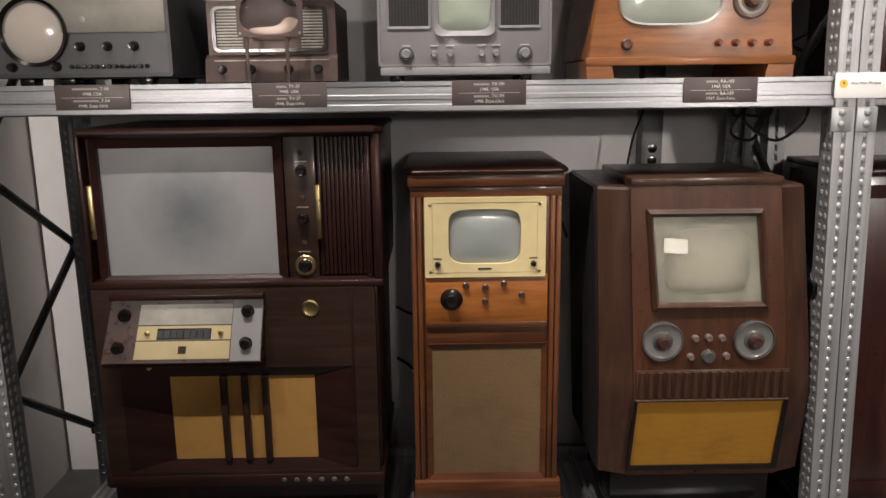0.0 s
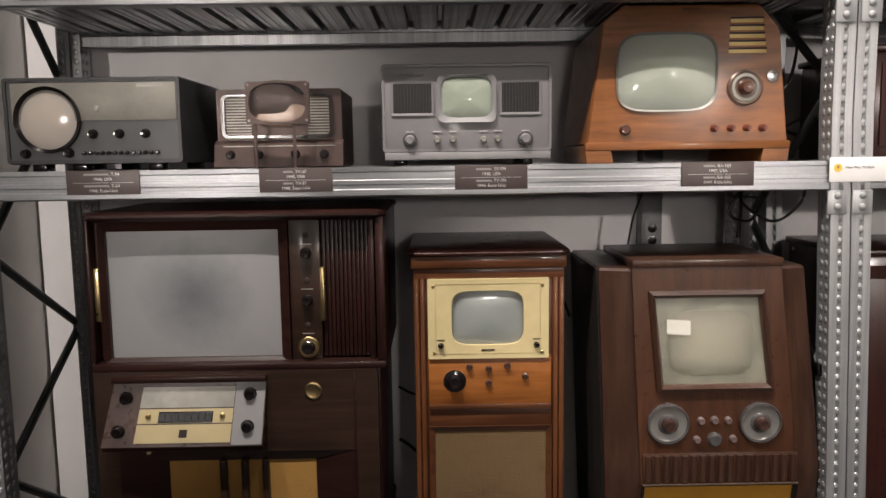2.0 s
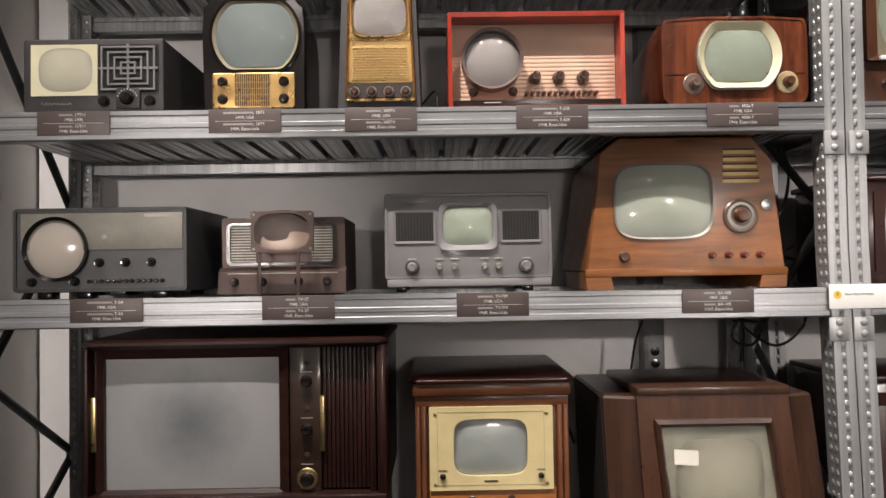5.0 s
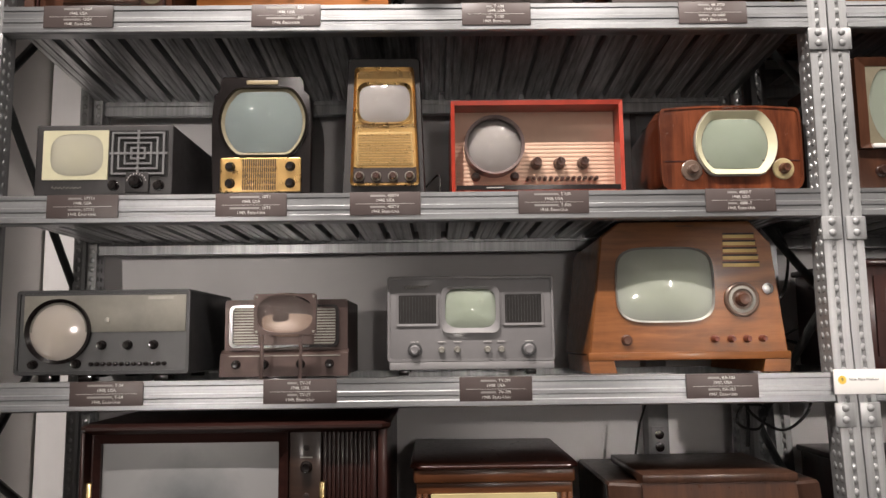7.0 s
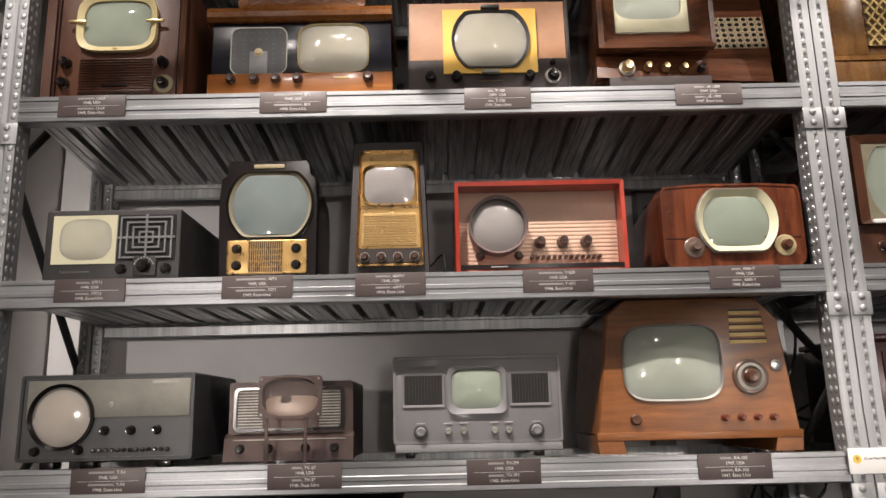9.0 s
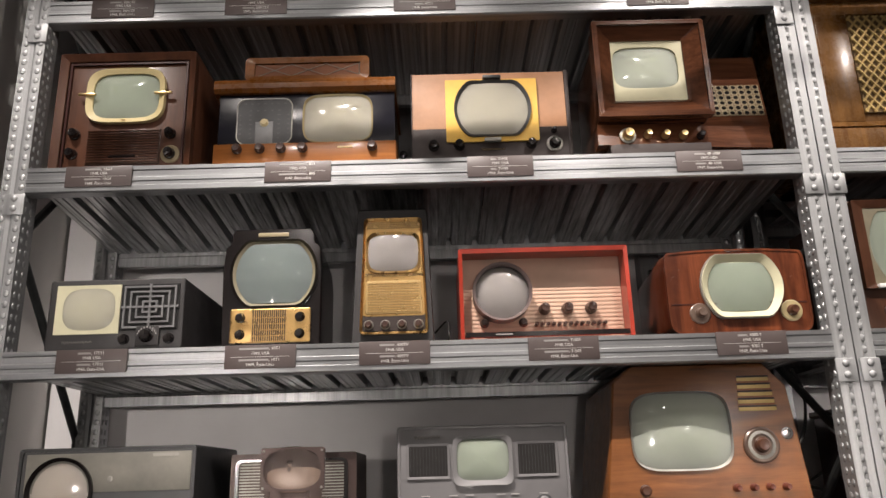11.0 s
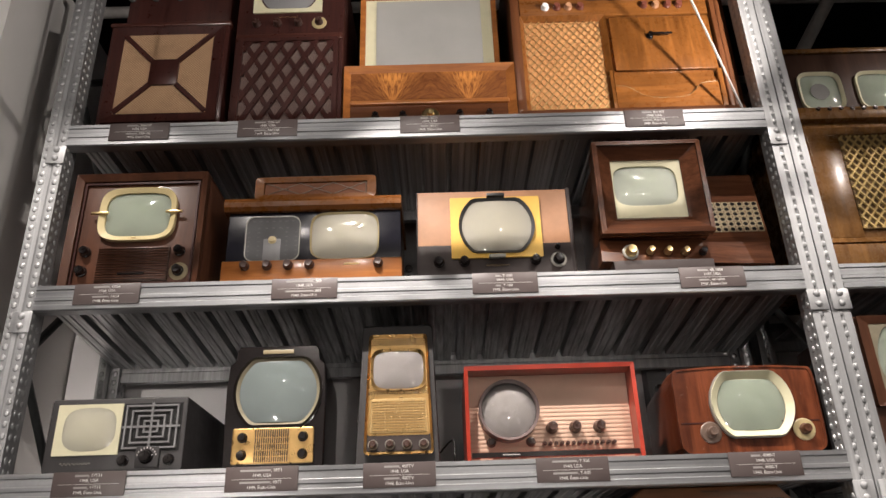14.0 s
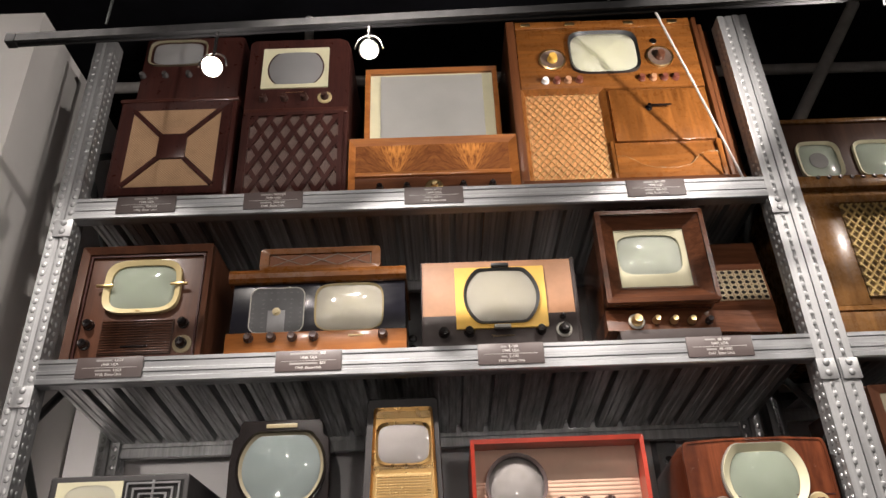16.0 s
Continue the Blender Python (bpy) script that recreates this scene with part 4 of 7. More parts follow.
def centre_console():
    t = thing("television_console", "narrow honey mahogany television console with cream screen plate", "television", (0.105, 0.35, DECK0), "televisions")
    y = 0.10
    part("body", box(-0.122, 0.322, y + 0.012, 0.62, 0.20, 1.262, 0.004), "mahogany", t)
    def cap(d, z):
        return [(-0.118 + d, y - 0.018 + d, z), (0.318 - d, y - 0.018 + d, z), (0.342 - d, y + 0.008 + d, z), (0.342 - d, 0.62 - d, z), (-0.142 + d, 0.62 - d, z), (-0.142 + d, y + 0.008 + d, z)]
    part("top", loft([cap(0.010, 1.266), cap(0.002, 1.270), cap(0.0, 1.276), cap(0.006, 1.284), cap(0.014, 1.287)]), "wine_x", t)
    part("cornice", box(-0.132, 0.331, y - 0.008, 0.62, 1.228, 1.267, 0.008), "mahogany_x", t)
    part("frieze", box(-0.124, 0.324, y + 0.002, 0.05 + y, 1.196, 1.228, 0.003), "mahogany_x", t)
    for x0 in (-0.124, -0.106, 0.290, 0.308):
        part("pilaster", box(x0, x0 + 0.016, y, y + 0.03, 0.235, 1.20, 0.005), "mahogany", t)
    part("base_moulding", box(-0.128, 0.336, y - 0.014, 0.62, 0.23, 0.292, 0.008), "mahogany_x", t)
    part("base", box(-0.132, 0.340, y - 0.020, 0.62, DECK0, 0.232, 0.006), "mahogany_x", t)
    ctrl = part("control_board", box(-0.083, 0.285, y - 0.002, y + 0.03, 0.815, 0.962, 0.003), "honey", t)
    part("rail", box(-0.083, 0.285, y - 0.006, y + 0.03, 0.800, 0.816, 0.003), "mahogany_x", t)
    part("cross_rail", box(-0.083, 0.285, y + 0.004, y + 0.03, 0.745, 0.800, 0.003), "mahogany_x", t)
    plate = part("screen_plate", ring(rr(-0.083, 0.276, 0.958, 1.198, 0.004), sup(0.095, 1.080, 0.215, 0.165, 5), y - 0.009, y + 0.004, y - 0.007, y + 0.012), "cream", t, "cream enamelled screen plate")
    crt(plate, sup(0.095, 1.080, 0.217, 0.167, 5), y + 0.008, 0.010, "crt_mist")
    for x, z in ((-0.066, 1.178), (0.257, 1.178), (-0.066, 0.976), (0.257, 0.976)):
        part("screw", lathe(x, z, y - 0.009, [(0.005, 0), (0.0045, 0.002), (0.001, 0.003)], None, 10), "brass", plate)
    part("plate_edge", ring(rr(-0.060, 0.251, 0.972, 1.184, 0.002), rr(-0.0588, 0.2498, 0.9732, 1.1828, 0.002), y - 0.0092, y - 0.0088), "ivory", plate)
    for x in (-0.045, 0.240):
        knob(plate, x, 0.998, y - 0.009, 0.009, 0.012, "bakelite", pointer=False)
        part("marking", box(x - 0.012, x + 0.012, y - 0.0098, y - 0.0088, 1.015, 1.0168), "dark_leather", plate)
    part("marking", box(0.075, 0.115, y - 0.0098, y - 0.0088, 0.982, 0.986), "dark_leather", plate)
    knob(ctrl, -0.005, 0.888, y - 0.002, 0.022, 0.022, "bakelite", (0.034, "bakelite"))
    for x, z in ((0.039, 0.931), (0.097, 0.924), (0.153, 0.934), (0.097, 0.881), (0.207, 0.900)):
        knob(ctrl, x, z, y - 0.002, 0.010, 0.012, "brown_bakelite", pointer=False)
    frame_ = part("grille_frame", ring(rr(-0.083, 0.287, 0.292, 0.746, 0.003), rr(-0.066, 0.270, 0.312, 0.728, 0.003), y - 0.002, y + 0.02, y + 0.006, y + 0.02), "mahogany_x", t)
    part("grille_cloth", box(-0.068, 0.272, y + 0.008, y + 0.011, 0.310, 0.730), "cloth_brown", frame_, "plain brown grille cloth")


def angled_console():
    t = thing("television_console", "dark brown television console with angled sides and amber grille", "television", (0.74, 0.3, DECK0), "televisions")
    # height, centre, half widths of the middle and of the whole, front and wing depths
    rows = ((0.332, 0.760, 0.226, 0.311, 0.042, 0.075), (0.60, 0.757, 0.229, 0.320, -0.006, 0.040), (0.64, 0.755, 0.229, 0.319, -0.008, 0.040), (1.222, 0.716, 0.214, 0.299, 0.034, 0.062))

    def sect(z, c, wf, ww, yf, yw):
        return [(c - wf, yf, z), (c + wf, yf, z), (c + ww, yw, z), (c + ww, 0.50, z), (c - ww, 0.50, z), (c - ww, yw, z)]
    part("body", loft([sect(*r) for r in rows] + [sect(1.229, 0.716, 0.210, 0.294, 0.040, 0.067)]), "brown", t)
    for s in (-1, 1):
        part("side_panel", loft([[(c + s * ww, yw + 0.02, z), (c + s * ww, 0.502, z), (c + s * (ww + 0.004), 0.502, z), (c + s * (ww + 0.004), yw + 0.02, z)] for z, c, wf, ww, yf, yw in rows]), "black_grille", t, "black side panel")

    def yy(z):
        return 0.020 - (1.245 - z) / 0.635 * 0.036 if z > 0.61 else -0.016 + (0.61 - z) / 0.278 * 0.048

    def mid(z):
        return 0.757 - max(0.0, z - 0.61) * 0.0655, 0.228 - max(0.0, z - 0.61) * 0.0225
    panel = part("front_panel", loft([[(mid(z)[0] - mid(z)[1], yy(z), z), (mid(z)[0] + mid(z)[1], yy(z), z), (mid(z)[0] + mid(z)[1], yy(z) + 0.06, z), (mid(z)[0] - mid(z)[1], yy(z) + 0.06, z)] for z in (0.336, 0.45, 0.61, 0.80, 1.02, 1.236)]), "panel_red", t, "reddish brown veneered front panel")
    part("top_board", box(0.502, 0.936, 0.014, 0.40, 1.234, 1.258, 0.004), "brown", t)
    part("plinth", box(0.50, 1.01, 0.12, 0.48, DECK0, 0.334, 0.004), "bakelite", t, "black recessed plinth")

    def sheet(pts, lift, back):
        return [[(x, yy(z) - lift, z) for x, z in pts], [(x, yy(z) + back, z) for x, z in pts]]
    o = [(0.574, 0.876), (0.910, 0.876), (0.880, 1.168), (0.549, 1.168)]
    i = [(0.594, 0.898), (0.890, 0.898), (0.862, 1.146), (0.569, 1.146)]
    e = [(0.584, 0.887), (0.900, 0.887), (0.871, 1.157), (0.559, 1.157)]
    part("screen_frame", loft([[(x, yy(z) + 0.012, z) for x, z in o], [(x, yy(z) - 0.010, z) for x, z in o], [(x, yy(z) - 0.018, z) for x, z in e], [(x, yy(z) - 0.002, z) for x, z in i], [(x, yy(z) + 0.012, z) for x, z in i]], closed=True), "brown", t, "moulded wooden screen frame")
    part("mask", loft(sheet(i, 0.002, 0.01)), "glass_mask", t)
    part("screen", loft([[(0.729 + (px - 0.729) * s, yy(1.018 + (pz - 1.018) * s) - 0.003 - 0.004 * (1 - s * s), 1.018 + (pz - 1.018) * s) for px, pz in sup(0.729, 1.018, 0.245, 0.19, 4)] for s in (1, 0.85, 0.7, 0.5, 0.3, 0.1)]), "crt_haze", t, "cream picture tube behind glass")
    part("glass_pane", loft(sheet(i, 0.0105, -0.0085)), "glass", t).visible_shadow = False
    # pale sheet that stands in for a sign mirrored in the glass
    sign_quad = ((0.600, 1.045), (0.668, 1.040), (0.668, 1.082), (0.600, 1.087))
    part("sign_reflection", loft(sheet(sign_quad, 0.0084, -0.0076)), "mirrored_sign", t)
    for cx in (0.606, 0.873):
        y = yy(0.783)
        d = part("dial", lathe(cx, 0.783, y, [(0.058, 0), (0.058, 0.006), (0.052, 0.009), (0.046, 0.006), (0.001, 0.006)], None, 36), "clear_dial", t, "round cloudy plastic tuning dial")
        part("dial_rim", lathe(cx, 0.783, y, [(0.060, 0), (0.060, 0.011), (0.057, 0.013), (0.055, 0.010), (0.055, 0.0)], None, 36), "smoky", d)
        part("dial_hub", lathe(cx, 0.783, y - 0.006, [(0.030, 0), (0.030, 0.002), (0.024, 0.004), (0.001, 0.0042)], None, 24), "smoky", d)
        knob(d, cx, 0.783, y - 0.009, 0.021, 0.024, "brown_bakelite", pointer=False)
    for x, z, r in ((0.702, 0.790, 0.011), (0.741, 0.791, 0.012), (0.780, 0.790, 0.011), (0.690, 0.735, 0.011), (0.742, 0.734, 0.022), (0.795, 0.736, 0.011)):
        knob(t, x, z, yy(z), r, 0.014, "mauve" if r < 0.02 else "smoky", pointer=False)
    flute = part("fluted_band", box(0.533, 0.983, yy(0.61) - 0.004, yy(0.61) + 0.010, 0.609, 0.694, 0.002), "brown", t)
    for k in range(17):
        x = 0.549 + k * 0.0262
        part("flute", loft([[(x + 0.0105 * math.cos(a), yy(0.61) - 0.003 - 0.011 * math.sin(a), z) for a in (0, 0.5, 1.0, 1.57, 2.14, 2.64, 3.14)] for z in (0.612, 0.691)]), "brown", flute)
    part("bead", tube([(0.533, yy(0.61) - 0.006, 0.604), (0.983, yy(0.61) - 0.006, 0.604)], 0.003), "dial_brown", t)
    go = [(0.524, 0.358), (0.984, 0.358), (0.984, 0.601), (0.531, 0.601)]
    gi = [(0.534, 0.374), (0.968, 0.374), (0.972, 0.598), (0.539, 0.598)]
    part("grille_frame", loft([[(x, yy(z) + 0.01, z) for x, z in go], [(x, yy(z) - 0.010, z) for x, z in go], [(x, yy(z) - 0.008, z) for x, z in gi], [(x, yy(z) + 0.01, z) for x, z in gi]], closed=True), "bakelite", t)
    part("grille_cloth", loft(sheet(gi, 0.002, 0.008)), "cloth_amber", t, "stained amber woven grille")
    part("lock", lathe(0.742, 0.346, yy(0.346), [(0.004, 0), (0.004, 0.002), (0.001, 0.003)], None, 10), "bakelite", t)


radio_console()
centre_console()
angled_console()
Z0, Z1, Z2, Z3 = TOPS


# ---- first display shelf ----
def porthole_set():
    t = thing("television", "dark grey steel television with a round porthole screen", "television", (-0.99, 0.2, Z0), "televisions")
    x0, x1, z0, z1 = -1.230, -0.746, 1.550, 1.786
    part("cabinet", slab(rr(x0, x1, z0, z1, 0.010), 0.0, 0.42, 0.008), "dark_steel", t)
    part("bezel", ring(rr(x0 + 0.002, x1 - 0.002, z0 + 0.002, z1 - 0.002, 0.010), rr(x0 + 0.011, x1 - 0.011, z0 + 0.012, z1 - 0.011, 0.006), -0.008, 0.002), "dark_steel", t)
    front = part("front_panel", box(x0 + 0.011, x1 - 0.011, -0.003, 0.004, z0 + 0.012, z1 - 0.011), "mid_steel", t)
    part("upper_plate", box(x0 + 0.022, x1 - 0.014, -0.006, -0.002, 1.668, z1 - 0.016, 0.001), "aged_plate", t, "tarnished grey upper plate")
    part("screen_ring", ring(circ(-1.110, 1.671, 0.090), circ(-1.110, 1.671, 0.080), -0.016, 0.0, -0.010, 0.0), "bakelite", t)
    crt(t, circ(-1.110, 1.671, 0.081), -0.004, 0.012, "crt_rose", "screen", "round cream picture tube")
    for x, z in ((-0.990, 1.632), (-0.918, 1.632), (-0.847, 1.632), (-1.176, 1.580), (-1.058, 1.581)):
        knob(t, x, z, -0.003, 0.013, 0.02)
    for k in range(13):
        part("push_button", lathe(-1.017 + k * 0.0168, 1.580, -0.003, [(0.006, 0), (0.006, 0.008), (0.004, 0.011), (0.001, 0.0115)], None, 10), "bakelite", t)
    part("badge", lathe(-0.977, 1.701, -0.006, [(0.008, 0), (0.007, 0.003), (0.001, 0.004)], None, 14), "silver_plate", t)
    part("tape_strip", box(-0.865, -0.795, -0.0072, -0.0055, 1.757, 1.766), "silver_plate", t)
    for x in (-1.15, -1.04, -0.83):
        part("foot", box(x - 0.02, x + 0.02, 0.01, 0.06, Z0, 1.552, 0.003), "bakelite", t)
        part("foot", box(x - 0.02, x + 0.02, 0.34, 0.40, Z0, 1.552, 0.003), "bakelite", t)


def magnifier_set():
    t = thing("television", "small brown steel television behind a magnifying lens", "television", (-0.51, 0.25, Z0), "televisions")
    y = 0.13
    part("cabinet", loft([at_y(rr(-0.690, -0.326, Z0 + 0.004, 1.760, 0.008), y + 0.01), at_y(rr(-0.690, -0.326, Z0 + 0.004, 1.760, 0.008), 0.44), at_y(rr(-0.68, -0.336, Z0 + 0.01, 1.752, 0.008), 0.45)]), "brown_steel", t)
    part("control_ledge", loft([[(x, yy, z) for yy, z in ((y - 0.022, Z0 + 0.004), (y - 0.010, 1.600), (y + 0.012, 1.612), (y + 0.02, 1.612), (y + 0.02, Z0 + 0.004))] for x in (-0.696, -0.322)]), "brown_steel", t)
    part("grille_frame", ring(rr(-0.674, -0.350, 1.618, 1.744, 0.018), rr(-0.664, -0.360, 1.626, 1.737, 0.014), y - 0.004, y + 0.02), "bakelite", t)
    part("grille_back", box(-0.664, -0.360, y + 0.012, y + 0.016, 1.626, 1.737), "bakelite", t)
    for k in range(13):
        for xa, xb in ((-0.662, -0.590), (-0.424, -0.362)):
            part("slat", box(xa, xb, y + 0.001, y + 0.006, 1.629 + k * 0.0083, 1.6325 + k * 0.0083), "silver_plate", t, "dull brass slat")
    crt(t, sup(-0.505, 1.685, 0.110, 0.070, 3.5), y + 0.004, 0.006, "dial_brown")
    for x in (-0.648, -0.566, -0.460, -0.376):
        knob(t, x, 1.570, y - 0.016, 0.0135, 0.02)
    part("gilt_strip", box(-0.67, -0.345, y - 0.0135, y - 0.010, 1.593, 1.596), "silver_plate", t)
    lens = thing("magnifying_lens", "oval glass magnifying lens on a metal stand", "lens", (-0.5, 0.05, Z0), "")
    part("frame", ring(rr(-0.583, -0.405, 1.655, 1.772, 0.008), sup(-0.495, 1.713, 0.160, 0.104, 2.8), 0.045, 0.060), "brown_steel", lens)
    part("lens", dome(sup(-0.495, 1.718, 0.166, 0.114, 2.6), 0.050, 0.044), "glass", lens, "bulging clear lens").visible_shadow = False
    for x in (-0.560, -0.450):
        part("leg", box(x - 0.005, x + 0.005, 0.048, 0.054, Z0, 1.66, 0.001), "brown_steel", lens)
        part("foot_bar", box(x - 0.005, x + 0.005, 0.046, 0.115, Z0, Z0 + 0.005), "brown_steel", lens)
    for x, z in ((-0.575, 1.763), (-0.413, 1.763), (-0.575, 1.664), (-0.413, 1.664)):
        part("screw", lathe(x, z, 0.045, [(0.004, 0), (0.003, 0.002), (0.0005, 0.0025)], None, 8), "silver_plate", lens)


def grey_twin_speaker_set():
    t = thing("television", "grey enamelled steel television with two black speaker grilles", "television", (0.04, 0.3, Z0), "televisions")
    y = 0.12
    part("cabinet", slab(rr(-0.207, 0.288, 1.570, 1.824, 0.010), y, 0.50, 0.006), "grey_paint", t)
    part("base", box(-0.200, 0.284, y - 0.004, 0.49, 1.548, 1.571, 0.003), "light_grey", t)
    for x in (-0.16, 0.22):
        part("foot", box(x - 0.015, x + 0.015, y + 0.03, y + 0.08, Z0, 1.55, 0.002), "bakelite", t)
        part("foot", box(x - 0.015, x + 0.015, 0.40, 0.45, Z0, 1.55, 0.002), "bakelite", t)
    part("front_rim", ring(rr(-0.205, 0.286, 1.572, 1.822, 0.010), rr(-0.198, 0.279, 1.579, 1.815, 0.008), y - 0.004, y + 0.004), "grey_paint", t)
    for x0, x1 in ((-0.173, -0.062), (0.142, 0.250)):
        g = part("speaker_grille", box(x0, x1, y - 0.002, y + 0.002, 1.683, 1.767), "black_grille", t, "black speaker grille")
        part("grille_rim", ring(rr(x0 - 0.007, x1 + 0.007, 1.676, 1.774, 0.006), rr(x0, x1, 1.683, 1.767, 0.003), y - 0.005, y + 0.001, y - 0.003), "grey_paint", g)
        for k in range(12):
            part("wire", box(x0 + 0.004 + k * (x1 - x0 - 0.008) / 11.3, x0 + 0.0055 + k * (x1 - x0 - 0.008) / 11.3, y - 0.0032, y - 0.0018, 1.685, 1.765), "dark_steel", g)
    part("screen_bezel", ring(rr(-0.046, 0.125, 1.655, 1.792, 0.020), sup(0.0395, 1.727, 0.150, 0.116, 4.5), y - 0.012, y + 0.002, y - 0.006, y + 0.002), "light_grey", t)
    crt(t, sup(0.0395, 1.727, 0.151, 0.117, 4.5), y - 0.001, 0.010, "crt_green")
    for x, r in ((-0.126, 0.015), (-0.047, 0.010), (-0.001, 0.010), (0.088, 0.010), (0.129, 0.010), (0.210, 0.016)):
        knob(t, x, 1.606, y - 0.003, r, 0.016, "silver_plate" if r < 0.012 else "grey_paint", (r * 1.4, "mid_steel") if r > 0.012 else None)
        part("marking", box(x - 0.012, x + 0.012, y - 0.0045, y - 0.0025, 1.629, 1.6305), "letter", t)
    script_mark(t, -0.120, 1.792, y - 0.005, 0.075, 0.014, "silver_plate")


def tall_trapezoid_set():
    t = thing("television", "honey walnut tabletop television with sloping sides", "television", (0.645, 0.2, Z0), "televisions")
    y = 0.0
    f = [(0.366, 1.585), (0.925, 1.585), (0.893, 1.893), (0.835, 1.958), (0.464, 1.958), (0.408, 1.913)]
    b = [(0.371, 1.585), (0.920, 1.585), (0.888, 1.887), (0.831, 1.950), (0.468, 1.950), (0.412, 1.906)]

    def scl(p, k):
        return [(0.645 + (x - 0.645) * k, 1.77 + (z - 1.77) * k) for x, z in p]
    part("cabinet", loft([at_y(scl(f, 0.985), y), at_y(scl(f, 0.996), y + 0.003), at_y(f, y + 0.008), at_y(f, y + 0.04), at_y(b, 0.44)]), "tv_walnut", t)
    part("edge_band", loft([at_y(scl(f, 1.004), y + 0.012), at_y(scl(f, 1.004), y + 0.034)]), "tv_walnut", t)
    bm = loft([[(0.361, y - 0.003, 1.580), (0.430, y - 0.003, 1.580), (0.435, 0.40, 1.580), (0.372, 0.40, 1.580)], [(0.366, y - 0.003, Z0), (0.440, y - 0.003, Z0), (0.443, 0.40, Z0), (0.377, 0.40, Z0)]])
    loft([[(0.860, y - 0.003, 1.580), (0.929, y - 0.003, 1.580), (0.920, 0.40, 1.580), (0.855, 0.40, 1.580)], [(0.850, y - 0.003, Z0), (0.925, y - 0.003, Z0), (0.915, 0.40, Z0), (0.846, 0.40, Z0)]], bm)
    box(0.361, 0.930, y - 0.006, 0.02, 1.566, 1.588, 0.003, bm)
    part("foot_rail", bm, "tv_walnut", t)
    part("screen_ring", ring(sup(0.584, 1.777, 0.280, 0.214, 4.2), sup(0.584, 1.777, 0.268, 0.203, 4.2), y - 0.006, y + 0.002, y - 0.002, y + 0.002), "silver_plate", t)
    crt(t, sup(0.584, 1.777, 0.270, 0.205, 4.2), y - 0.0005, 0.016, "crt_pale")
    dial = part("tuning_dial", lathe(0.800, 1.733, y, [(0.049, 0), (0.049, 0.006), (0.044, 0.010), (0.036, 0.006), (0.001, 0.005)], None, 32), "dial_brown", t, "round grey-brown tuning dial")
    part("dial_ring", lathe(0.800, 1.733, y, [(0.038, 0), (0.038, 0.0085), (0.030, 0.0095), (0.028, 0.006), (0.028, 0)], None, 32), "silver_plate", dial)
    knob(dial, 0.800, 1.733, y - 0.005, 0.021, 0.024, "chestnut", pointer=False)
    part("indicator", lathe(0.875, 1.763, y, [(0.016, 0), (0.016, 0.005), (0.010, 0.006), (0.009, 0.003), (0.001, 0.004)], None, 18), "chrome", t)
    for k in range(5):
        z = 1.832 + k * 0.0205
        s = part("vent_slot", box(0.752 + k * 0.001, 0.858 - k * 0.003, y - 0.001, y + 0.004, z - 0.0070, z + 0.0070, 0.002), "gilt_strip", t)
        part("slot_lip", box(0.752 + k * 0.001, 0.858 - k * 0.003, y - 0.003, y + 0.001, z + 0.0035, z + 0.0088, 0.001), "walnut", s)
    knob(t, 0.471, 1.622, y, 0.016, 0.014, "chestnut", pointer=False)
    for x in (0.718, 0.764, 0.808, 0.852):
        knob(t, x, 1.623, y, 0.010, 0.024, "red_bakelite", pointer=False)
    script_mark(t, 0.648, 1.944, y - 0.001, 0.05, 0.008, "wine")
    # pushed back and enlarged about the camera's eye, so its outline in view stays
    k, camera_eye = 1.055, Vector((-0.07, -2.162, 1.655))
    t.location = camera_eye + (Vector(t.location) - camera_eye) * k + Vector((0, 0, 0.007))
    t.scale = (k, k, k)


porthole_set()
magnifier_set()
grey_twin_speaker_set()
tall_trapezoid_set()


